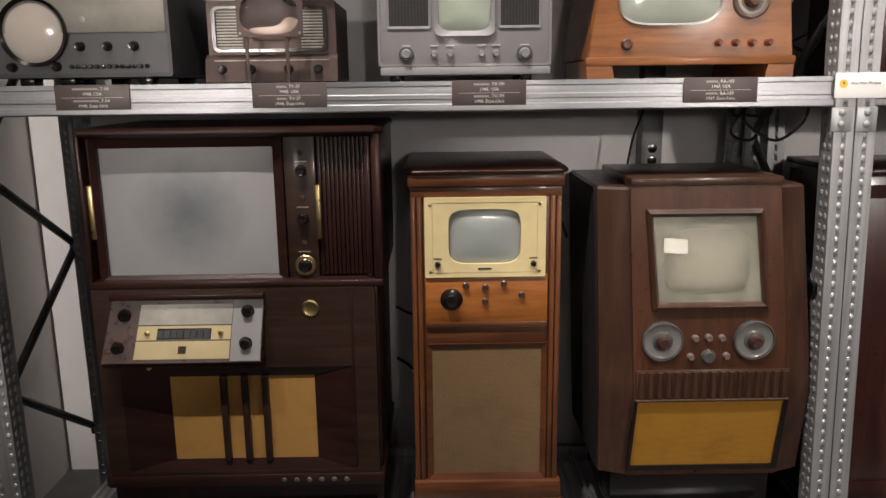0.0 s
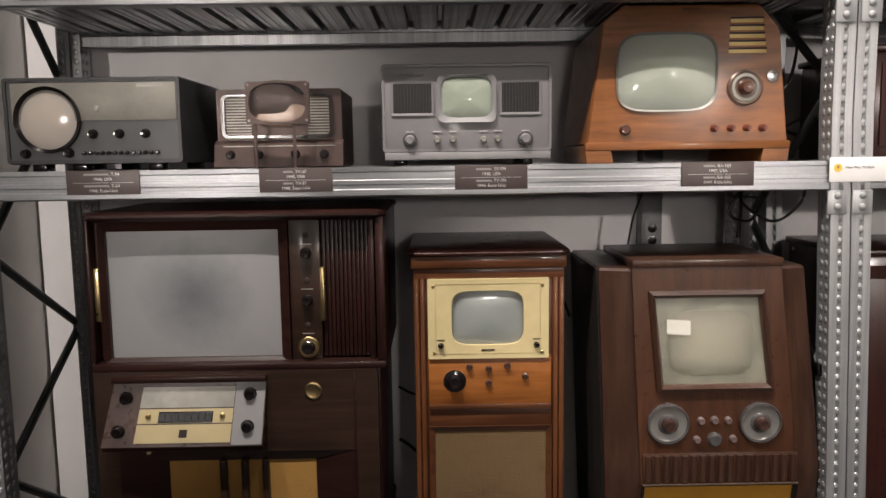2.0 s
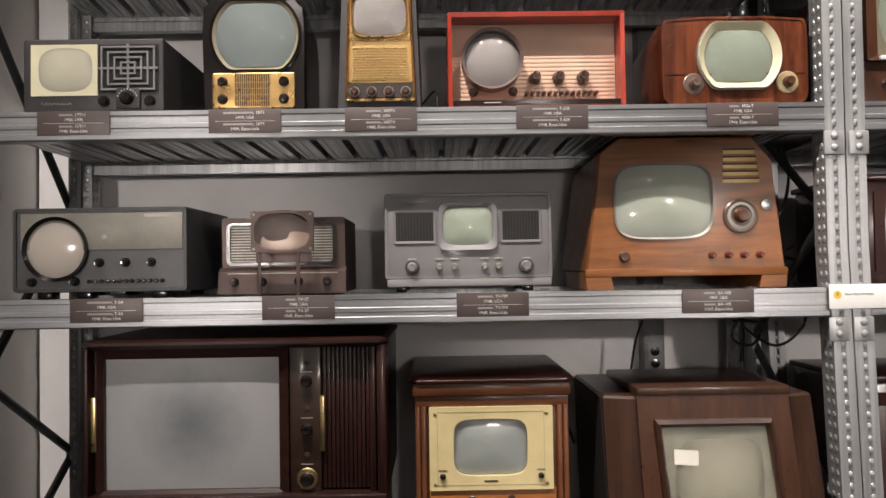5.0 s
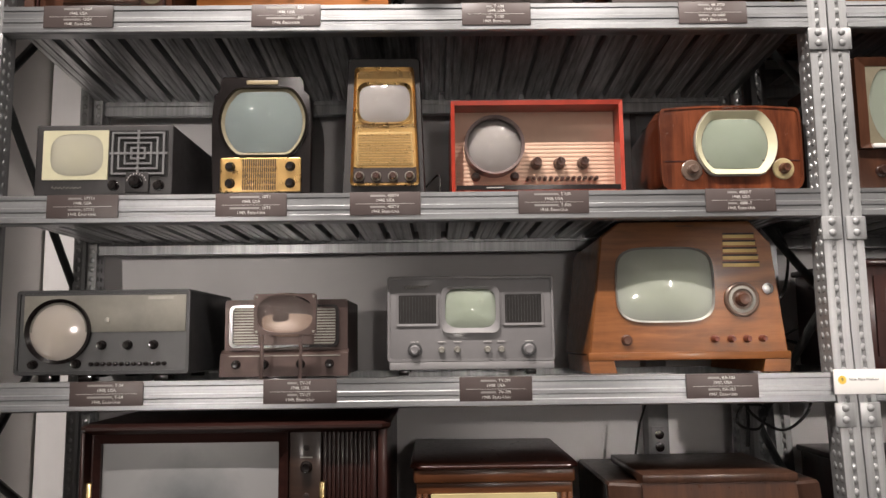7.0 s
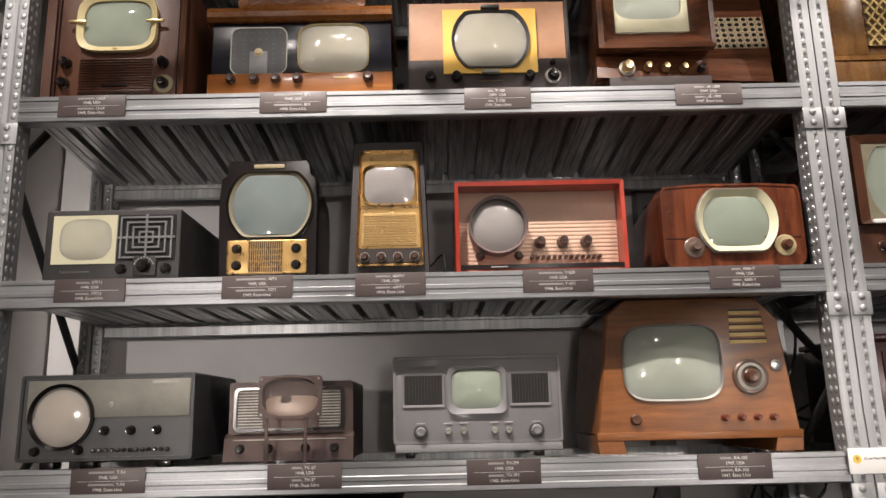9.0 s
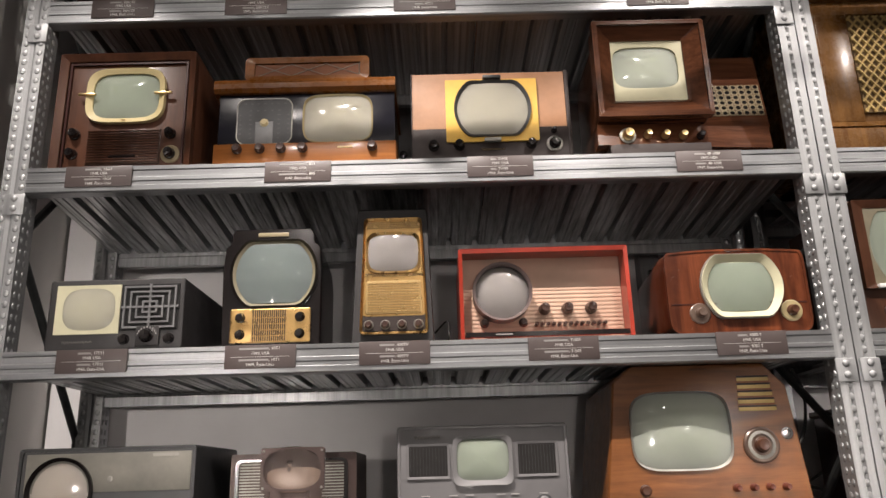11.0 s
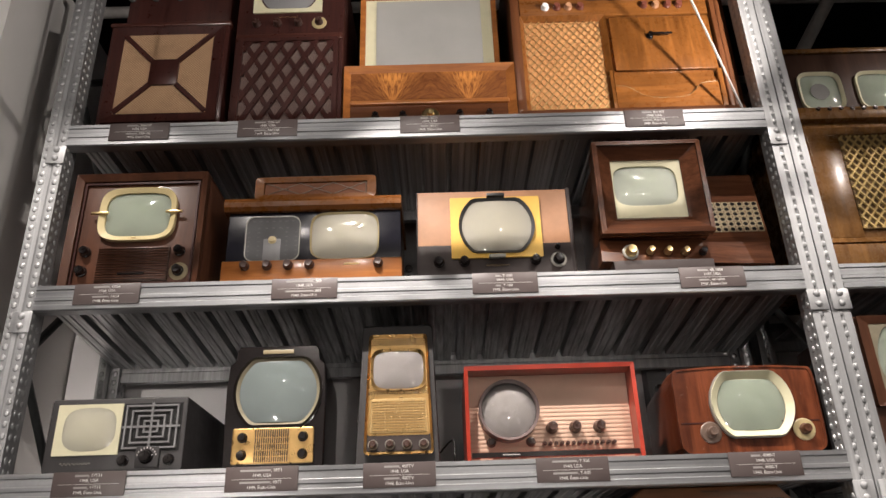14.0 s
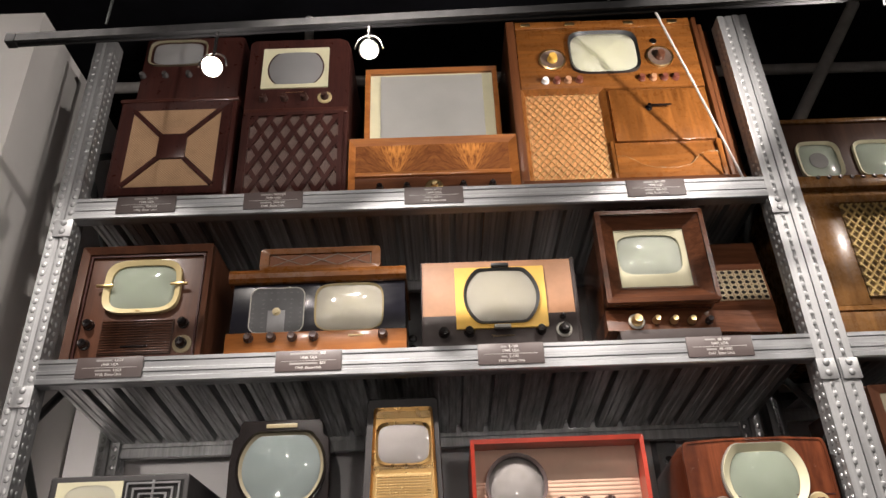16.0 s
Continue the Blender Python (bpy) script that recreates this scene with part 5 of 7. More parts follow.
# ---- second display shelf ----
def maze_grille_set():
    t = thing("television", "black leatherette television with a square maze grille", "television", (-1.015, 0.25, Z1), "televisions")
    y = 0.02
    o = rr(-1.214, -0.818, Z1 + 0.002, 2.266, 0.008)
    o = [(x, z + (0.006 * (1 - ((x + 1.016) / 0.2) ** 2) if z > 2.2 else 0)) for x, z in o]
    part("cabinet", slab(o, y, 0.47, 0.006), "leather", t)
    m = part("screen_mask", ring(rr(-1.190, -1.003, 2.104, 2.249, 0.002), sup(-1.093, 2.177, 0.152, 0.124, 3.0), y - 0.004, y + 0.002, y - 0.0035, y + 0.002), "pale_cream", t)
    crt(m, sup(-1.093, 2.177, 0.153, 0.125, 3.0), y - 0.003, 0.007, "crt_mask")
    g = part("grille_well", box(-1.000, -0.832, y - 0.003, y + 0.002, 2.112, 2.248), "pitch_black", t)
    cx, cz = -0.916, 2.180
    for k, q in enumerate((0.076, 0.058, 0.040, 0.022)):
        part("maze_frame", ring(rr(cx - q, cx + q, cz - q * 0.82, cz + q * 0.82, 0.001), rr(cx - q + 0.005, cx + q - 0.005, cz - q * 0.82 + 0.005, cz + q * 0.82 - 0.005, 0.001), y - 0.009, y - 0.002), "strip", g)
    part("cross_bar", box(cx - 0.084, cx + 0.084, y - 0.0085, y - 0.002, cz - 0.003, cz + 0.003), "strip", g)
    part("cross_bar", box(cx - 0.003, cx + 0.003, y - 0.0088, y - 0.002, cz - 0.066, cz + 0.068), "strip", g)
    part("selector_plate", box(-0.950, -0.882, y - 0.010, y + 0.001, 2.064, 2.124, 0.004), "leather", t)
    knob(t, -0.917, 2.094, y - 0.010, 0.020, 0.022)
    knob(t, -0.985, 2.086, y, 0.016, 0.018)
    knob(t, -0.856, 2.086, y, 0.016, 0.018)
    for k in range(9):
        a = math.pi * (0.1 + 0.1 * k)
        part("tick", box(-0.917 + 0.028 * math.cos(a) - 0.001, -0.917 + 0.028 * math.cos(a) + 0.001, y - 0.0112, y - 0.0095, 2.092 + 0.027 * math.sin(a) - 0.002, 2.092 + 0.027 * math.sin(a) + 0.002), "letter", t)
    script_mark(t, -1.12, 2.081, y - 0.002, 0.085, 0.009, "silver_plate")


def bakelite_porthole_set():
    t = thing("television", "glossy black bakelite television with gold control panel", "television", (-0.576, 0.25, Z1), "televisions")
    y = 0.08
    o = [(-0.722, Z1 + 0.004), (-0.430, Z1 + 0.004), (-0.428, 2.30), (-0.434, 2.372), (-0.450, 2.386), (-0.453, 2.418), (-0.462, 2.430), (-0.694, 2.430), (-0.703, 2.418), (-0.706, 2.386), (-0.722, 2.372), (-0.728, 2.30)]

    def scl(k):
        return [(-0.578 + (x + 0.578) * k, 2.245 + (z - 2.245) * k) for x, z in o]
    part("cabinet", loft([at_y(scl(0.982), y), at_y(scl(0.994), y + 0.002), at_y(o, y + 0.008), at_y(o, y + 0.06), at_y(scl(0.93), 0.42)]), "bakelite", t)
    part("screen_ring", ring(clip(-0.571, 2.287, 0.133, 0.212), clip(-0.571, 2.287, 0.121, 0.192), y - 0.010, y + 0.004, y + 0.006, y + 0.006), "bakelite", t)
    part("inner_ring", ring(clip(-0.571, 2.287, 0.1250, 0.200), clip(-0.571, 2.287, 0.1150, 0.183), y - 0.0085, y + 0.003, y - 0.001, y + 0.003), "olive_mask", t)
    crt(t, clip(-0.571, 2.287, 0.116, 0.185), y - 0.002, 0.012, "crt_blue", "screen", "round blue-grey picture tube")
    part("name_plate", box(-0.624, -0.530, y - 0.003, y + 0.002, 2.404, 2.417, 0.001), "dull_ivory", t)
    p = part("control_panel", slab(rr(-0.697, -0.458, 2.075, 2.178, 0.006), y - 0.008, y + 0.003, 0.003), "gold", t, "gold lacquered control panel")
    part("speaker_back", box(-0.630, -0.530, y - 0.0095, y - 0.0075, 2.080, 2.173), "dark_leather", p)
    for k in range(17):
        part("bar", box(-0.632 + k * 0.0063, -0.6295 + k * 0.0063, y - 0.012, y - 0.009, 2.079, 2.174), "gold", p)
    for z in (2.095, 2.113, 2.131, 2.149):
        part("cross_bar", box(-0.634, -0.528, y - 0.0115, y - 0.009, z - 0.001, z + 0.001), "gold", p)
    for x, z in ((-0.666, 2.150), (-0.666, 2.100), (-0.489, 2.150), (-0.489, 2.100)):
        knob(p, x, z, y - 0.008, 0.015, 0.018)


def gilt_tower_set():
    t = thing("television", "narrow black leatherette television with pierced gilt front", "television", (-0.213, 0.25, Z1), "televisions")
    y = 0.10
    o = [(-0.340, Z1 + 0.003), (-0.090, Z1 + 0.003), (-0.104, 2.484), (-0.112, 2.493), (-0.314, 2.493), (-0.322, 2.484)]

    def scl(k):
        return [(-0.214 + (x + 0.214) * k, 2.27 + (z - 2.27) * k) for x, z in o]
    part("cabinet", loft([at_y(scl(0.975), y), at_y(o, y + 0.008), at_y(o, 0.42)]), "leather", t)

    def trap(w0, w1, z0, z1, r=0.012):
        pts = rr(-1, 1, z0, z1, r)
        return [(-0.211 + math.copysign(1, x) * ((w0 + (w1 - w0) * (z - z0) / (z1 - z0)) - (1 - abs(x))), z) for x, z in pts]
    part("gilt_frame", ring(trap(0.103, 0.089, 2.094, 2.458), trap(0.096, 0.083, 2.102, 2.451), y - 0.014, y + 0.003, y - 0.006), "gold", t)
    part("gilt_panel", slab(trap(0.096, 0.093, 2.150, 2.274), y - 0.002, y + 0.003), "gold", t)
    part("gilt_plate", slab(trap(0.095, 0.084, 2.272, 2.452), y - 0.003, y + 0.003), "gold", t)
    scr = part("screen_frame", ring(sup(-0.211, 2.348, 0.166, 0.131, 5), sup(-0.211, 2.348, 0.154, 0.118, 4), y - 0.012, y - 0.002, y - 0.004), "gold", t)
    crt(scr, sup(-0.211, 2.348, 0.156, 0.120, 4), y - 0.003, 0.010, "crt_white")
    bm = B()
    for row in range(4):
        for k in range(22):
            lathe(-0.211 - 0.080 + k * 0.0076 + (row % 2) * 0.0038, 2.428 + row * 0.006, y - 0.0028, [(0.0024, 0), (0.0024, 0.0006), (0.0005, 0.0007)], bm, 6)
    for row in range(2):
        for k in range(24):
            lathe(-0.211 - 0.087 + k * 0.0076 + (row % 2) * 0.0038, 2.276 - 0.0005 + row * 0.0055, y - 0.0028, [(0.0024, 0), (0.0024, 0.0006), (0.0005, 0.0007)], bm, 6)
    part("perforation", bm, "bakelite", t, kind="stuff")
    c = part("cloth_panel", slab(trap(0.086, 0.082, 2.156, 2.260, 0.006), y - 0.006, y + 0.003, 0.003), "cloth_gilt", t, "ribbed gilt speaker panel")
    for k in range(12):
        part("rib", box(-0.290, -0.132, y - 0.0078, y - 0.0055, 2.163 + k * 0.0078, 2.165 + k * 0.0078), "gold", c)
    part("control_strip", box(-0.305, -0.117, y - 0.003, y + 0.002, 2.106, 2.148), "dark_leather", t)
    for x in (-0.287, -0.237, -0.187, -0.137):
        knob(t, x, 2.123, y - 0.004, 0.012, 0.018, "brown_bakelite", (0.015, "silver_plate"))
    script_mark(t, -0.211, 2.444, y - 0.006, 0.05, 0.008, "gold")
    part("cord", tube(curve_pts([(-0.09, 0.30, 2.13), (-0.05, 0.26, 2.16), (-0.045, 0.22, 2.10), (-0.05, 0.30, Z1 + 0.006)]), 0.003), "cable", t)


def red_frame_set():
    t = thing("television", "beige panelled television in a red lacquered frame", "television", (0.243, 0.25, Z1), "televisions")
    y, x0, x1, z0, z1 = 0.055, -0.012, 0.500, Z1 + 0.004, 2.341
    part("frame", ring(rr(x0, x1, z0, z1, 0.004), rr(x0 + 0.011, x1 - 0.011, z0 + 0.003, z1 - 0.013, 0.002), y, 0.46, y + 0.004, 0.14), "red_lacquer", t, "orange-red lacquered frame")
    # unseen dark sheet, added to keep red bounce off the deck above
    part("bounce_cover", box(x0 + 0.004, x1 - 0.004, y + 0.03, 0.455, z1 - 0.001, z1 + 0.002), "dark_leather", t)
    yp = 0.130
    p = part("front_panel", box(x0 + 0.012, x1 - 0.012, yp, yp + 0.02, z0 + 0.01, z1 - 0.014), "pink_panel", t)
    for k in range(11):
        z = 2.098 + k * 0.0125
        part("ridge", box(x0 + 0.014, x1 - 0.014, yp - 0.0014, yp + 0.001, z, z + 0.0080, 0.0006), "pink_panel", p)
    part("screen_ring", ring(circ(0.118, 2.212, 0.090), circ(0.118, 2.212, 0.082), yp - 0.060, yp, yp - 0.050, yp), "mauve", t)
    crt(t, circ(0.118, 2.212, 0.083), yp - 0.030, 0.022, "crt_white", "screen", "round white picture tube in a deep ring")
    for x in (0.247, 0.317, 0.389):
        knob(t, x, 2.163, yp - 0.003, 0.018, 0.042, "brown_bakelite")
    for x in (0.063, 0.181):
        knob(t, x, 2.124, yp - 0.003, 0.014, 0.022, "brown_bakelite")
    for k in range(13):
        part("push_button", lathe(0.220 + k * 0.0172, 2.115, yp - 0.003, [(0.006, 0), (0.006, 0.024), (0.004, 0.026), (0.001, 0.0265)], None, 10), "brown_bakelite", t)
    part("name_strip", box(x0 + 0.014, x1 - 0.014, y + 0.003, y + 0.02, z0 + 0.012, z0 + 0.026), "bakelite", t)
    part("name_bar", box(0.090, 0.140, y + 0.0015, y + 0.003, z0 + 0.017, z0 + 0.0205), "letter_bar", t)


def round_cheek_set():
    t = thing("television", "cherry red mahogany television with a cream screen surround", "television", (0.81, 0.22, Z1), "televisions")
    y = 0.04
    o = sup(0.812, 2.188, 0.415, 0.262, 9)
    o = [(x, min(z, 2.314 - 0.10 * abs(x - 0.812) ** 1.6 * 1.3)) for x, z in o]
    o2 = [(0.80 + (x - 0.812) * 0.86, 2.188 + (z - 2.188) * 0.92) for x, z in o]
    part("cabinet", loft([at_y(o, y), at_y([(0.812 + (x - 0.812) * 1.03, 2.188 + (z - 2.188) * 1.01) for x, z in o], y + 0.05), at_y(o2, 0.44)]), "cherry", t)
    part("edge_trim", ring([(0.812 + (x - 0.812) * 1.012, 2.188 + (z - 2.188) * 1.016) for x, z in o], [(0.812 + (x - 0.812) * 0.975, 2.188 + (z - 2.188) * 0.965) for x, z in o], y - 0.003, y + 0.012), "cherry", t)
    part("seam", box(0.612, 1.012, y - 0.0015, y + 0.001, 2.146, 2.149), "wine", t)
    part("surround_trim", ring(clip(0.823, 2.199, 0.123, 0.196), clip(0.823, 2.199, 0.117, 0.184), y - 0.010, y + 0.002), "silver_plate", t)
    part("screen_surround", ring(clip(0.823, 2.199, 0.119, 0.189), clip(0.823, 2.197, 0.099, 0.146), y - 0.018, y + 0.002, y - 0.001, y + 0.002), "pale_cream", t, "cream octagonal screen surround")
    crt(t, clip(0.823, 2.197, 0.100, 0.148), y + 0.0005, 0.014, "crt_sage")
    knob(t, 0.692, 2.120, y, 0.016, 0.026, "dial_brown", (0.031, "dial_brown"))
    knob(t, 0.962, 2.122, y, 0.016, 0.026, "chestnut", (0.032, "ivory"))
    script_mark(t, 0.812, 2.308, y - 0.004, 0.05, 0.007, "chrome")


maze_grille_set()
bakelite_porthole_set()
gilt_tower_set()
red_frame_set()
round_cheek_set()


# ---- third display shelf ----
def strap_screen_set():
    t = thing("television", "chestnut wooden television with cream screen frame and slotted grille", "television", (-1.065, 0.25, Z2), "televisions")
    y, x0, x1, z0, z1 = 0.06, -1.285, -0.845, Z2 + 0.003, 3.040
    part("cabinet", slab(rr(x0, x1, z0, z1, 0.004), y + 0.012, 0.46, 0.004), "chestnut", t)
    part("frame", ring(rr(x0, x1, z0, z1, 0.004), rr(x0 + 0.022, x1 - 0.022, z0 + 0.018, z1 - 0.022, 0.003), y - 0.012, y + 0.02, y + 0.002), "chestnut", t)
    part("inner_bead", ring(rr(x0 + 0.028, x1 - 0.028, z0 + 0.02, z1 - 0.028, 0.003), rr(x0 + 0.034, x1 - 0.034, z0 + 0.026, z1 - 0.034, 0.003), y + 0.003, y + 0.014), "wine", t)
    f = part("screen_frame", ring(sup(-1.067, 2.891, 0.252, 0.194, 4), sup(-1.067, 2.891, 0.214, 0.160, 4), y - 0.006, y + 0.013, y + 0.002, y + 0.013), "cream", t, "cream plastic screen frame")
    crt(f, sup(-1.067, 2.891, 0.216, 0.162, 4), y + 0.010, 0.014, "crt_green")
    for s in (-1, 1):
        part("strap", box(min(-1.067 + s * 0.094, -1.067 + s * 0.150), max(-1.067 + s * 0.094, -1.067 + s * 0.150), y - 0.012, y - 0.004, 2.889, 2.898, 0.002), "brass", f)
    part("maker_bar", box(-1.075, -1.059, y - 0.008, y - 0.005, 2.800, 2.803), "brass", f)
    g = part("grille", box(-1.180, -0.948, y + 0.006, y + 0.014, 2.654, 2.774, 0.002), "brown", t)
    for k in range(13):
        z = 2.660 + k * 0.0088
        part("slat", box(-1.177, -0.951, y + 0.001, y + 0.008, z, z + 0.0045, 0.001), "chestnut", g)
    part("slot_bar", box(-1.105, -1.02, y - 0.002, y + 0.004, 2.676, 2.680), "bakelite", g)
    for x, z, sk in ((-1.222, 2.760, None), (-0.917, 2.756, None), (-1.225, 2.692, None), (-0.914, 2.686, (0.031, "dull_ivory"))):
        knob(t, x, z, y + 0.012, 0.018, 0.028, "bakelite", sk)


def roll_top_set():
    t = thing("television", "honey wood television radio with black glass front", "television", (-0.49, 0.25, Z2), "televisions")
    y = 0.10
    part("base", box(-0.782, -0.197, y - 0.02, 0.44, Z2 + 0.004, 2.720, 0.004), "honey", t)
    part("body", box(-0.772, -0.205, y + 0.016, 0.42, 2.716, 2.915, 0.004), "walnut", t)
    glass = part("glass_front", box(-0.775, -0.202, y, y + 0.017, 2.720, 2.905, 0.002), "black_glass", t, "glossy black glass front")
    prof = [(y + 0.03, 2.900), (y - 0.012, 2.903), (y - 0.024, 2.915), (y - 0.026, 2.932), (y - 0.018, 2.948), (y + 0.002, 2.957), (y + 0.03, 2.958), (0.43, 2.95), (0.43, 2.90)]
    part("roll_top", loft([[(x, a, b) for a, b in prof] for x in (-0.790, -0.198)]), "bureau", t)
    up = [(-0.694, 2.954), (-0.284, 2.954), (-0.286, 3.010), (-0.290, 3.022), (-0.304, 3.031), (-0.670, 3.031), (-0.684, 3.022), (-0.690, 3.010)]
    part("upper_box", loft([at_y(up, y + 0.004), at_y(up, 0.40)]), "bureau", t)
    s = part("speaker_cloth", loft([at_y([(-0.665, 2.966), (-0.315, 2.966), (-0.315, 3.013), (-0.660, 3.013)], y - 0.0), at_y([(-0.665, 2.966), (-0.315, 2.966), (-0.315, 3.013), (-0.660, 3.013)], y + 0.01)]), "cloth_rust", t, "rusty brown cloth with crossed wires")
    part("box_frame", ring(rr(-0.694, -0.284, 2.950, 3.033, 0.014), rr(-0.664, -0.314, 2.967, 3.014, 0.004), y - 0.012, y + 0.006, y - 0.007), "bureau", t)
    for k in range(4):
        a = -0.655 + k * 0.112
        part("wire", tube([(a, y - 0.003, 2.968), (min(a + 0.112, -0.318), y - 0.003, 3.011)], 0.0011, None, 5), "silver_plate", s)
        part("wire", tube([(a, y - 0.004, 3.011), (min(a + 0.112, -0.318), y - 0.004, 2.968)], 0.0011, None, 5), "silver_plate", s)
    d = part("tuning_dial", ring(rr(-0.716, -0.535, 2.724, 2.888, 0.030), rr(-0.713, -0.538, 2.727, 2.885, 0.028), y - 0.003, y + 0.002), "silver_plate", glass, "square tuning dial with rounded corners")
    part("dial_face", slab(rr(-0.713, -0.538, 2.727, 2.885, 0.028), y - 0.0006, y + 0.002), "dark_steel", d)
    part("dial_tab", box(-0.655, -0.598, y - 0.002, y + 0.002, 2.728, 2.805, 0.001), "strip", d)
    part("dial_disc", lathe(-0.626, 2.80, y, [(0.014, 0), (0.014, 0.004), (0.009, 0.0045), (0.008, 0.008), (0.001, 0.0082)], None, 20), "ivory", d)
    for row, (z, n, x0, x1) in enumerate(((2.870, 7, -0.690, -0.560), (2.845, 5, -0.672, -0.578))):
        for k in range(n):
            x = x0 + (x1 - x0) * k / (n - 1)
            part("marking", box(x - 0.0042, x + 0.0042, y - 0.001, y + 0.001, z - 0.0022, z + 0.0022), "mid_steel", d)
    for k in range(6):
        for x in (-0.705, -0.672, -0.580, -0.548):
            part("marking", box(x - 0.004, x + 0.004, y - 0.001, y + 0.001, 2.745 + k * 0.0165, 2.7485 + k * 0.0165), "mid_steel", d)
    part("screen_ring", ring(sup(-0.387, 2.809, 0.228, 0.172, 4.5), sup(-0.387, 2.809, 0.218, 0.162, 4.5), y - 0.008, y + 0.003, y - 0.002), "ivory", glass)
    crt(glass, sup(-0.387, 2.809, 0.220, 0.164, 4.5), y + 0.0, 0.014, "crt_cream")
    for x in (-0.705, -0.632, -0.565, -0.496, -0.274):
        knob(t, x, 2.699, y - 0.02, 0.016, 0.024, "brown_bakelite")
    part("maker_bar", box(-0.385, -0.335, y - 0.022, y - 0.0195, 2.697, 2.703), "brass", t)


def tan_leather_set():
    t = thing("television", "tan and dark brown leatherette television with mustard screen mask", "television", (0.113, 0.25, Z2), "televisions")
    y, x0, x1 = 0.12, -0.147, 0.374
    part("lower_body", slab(rr(x0, x1, Z2 + 0.004, 2.774, 0.004), y, 0.46, 0.004), "dark_leather", t)
    part("upper_body", slab(rr(x0, x1 - 0.008, 2.772, 2.977, 0.004), y + 0.004, 0.46, 0.004), "tan_leather", t)
    part("side_trim", box(x1 - 0.012, x1 + 0.002, y - 0.002, 0.45, Z2 + 0.006, 2.98, 0.004), "dark_leather", t)
    part("side_trim", box(x0 - 0.002, x0 + 0.002, y - 0.001, 0.45, Z2 + 0.006, 2.975, 0.001), "dark_leather", t)
    m = part("screen_mask", ring(rr(-0.035, 0.268, 2.722, 2.946, 0.004), clip(0.119, 2.837, 0.124, 0.197), y - 0.008, y + 0.006), "mustard", t, "mustard yellow screen mask")
    part("screen_ring", ring(clip(0.119, 2.837, 0.127, 0.201), clip(0.119, 2.837, 0.117, 0.184), y - 0.018, y, y - 0.010, y), "mid_steel", m)
    crt(m, clip(0.119, 2.837, 0.118, 0.186), y - 0.006, 0.012, "crt_cream")
    part("clip_tab", box(0.090, 0.150, y - 0.026, y - 0.008, 2.942, 2.953, 0.002), "dark_steel", m)
    part("clip_tab", box(0.088, 0.142, y - 0.026, y - 0.008, 2.716, 2.728, 0.002), "silver_plate", m)
    for x, r, sk in ((-0.077, 0.018, None), (0.006, 0.018, None), (0.241, 0.017, None), (0.317, 0.019, (0.027, "silver_plate"))):
        knob(t, x, 2.711, y, r, 0.026, "bakelite", sk)
    knob(t, 0.317, 2.757, y, 0.010, 0.018)
    part("indicator", lathe(0.006, 2.752, y, [(0.006, 0), (0.005, 0.003), (0.001, 0.004)], None, 10), "red_bakelite", t)
    script_mark(t, 0.115, 2.696, y - 0.002, 0.075, 0.008, "brass")


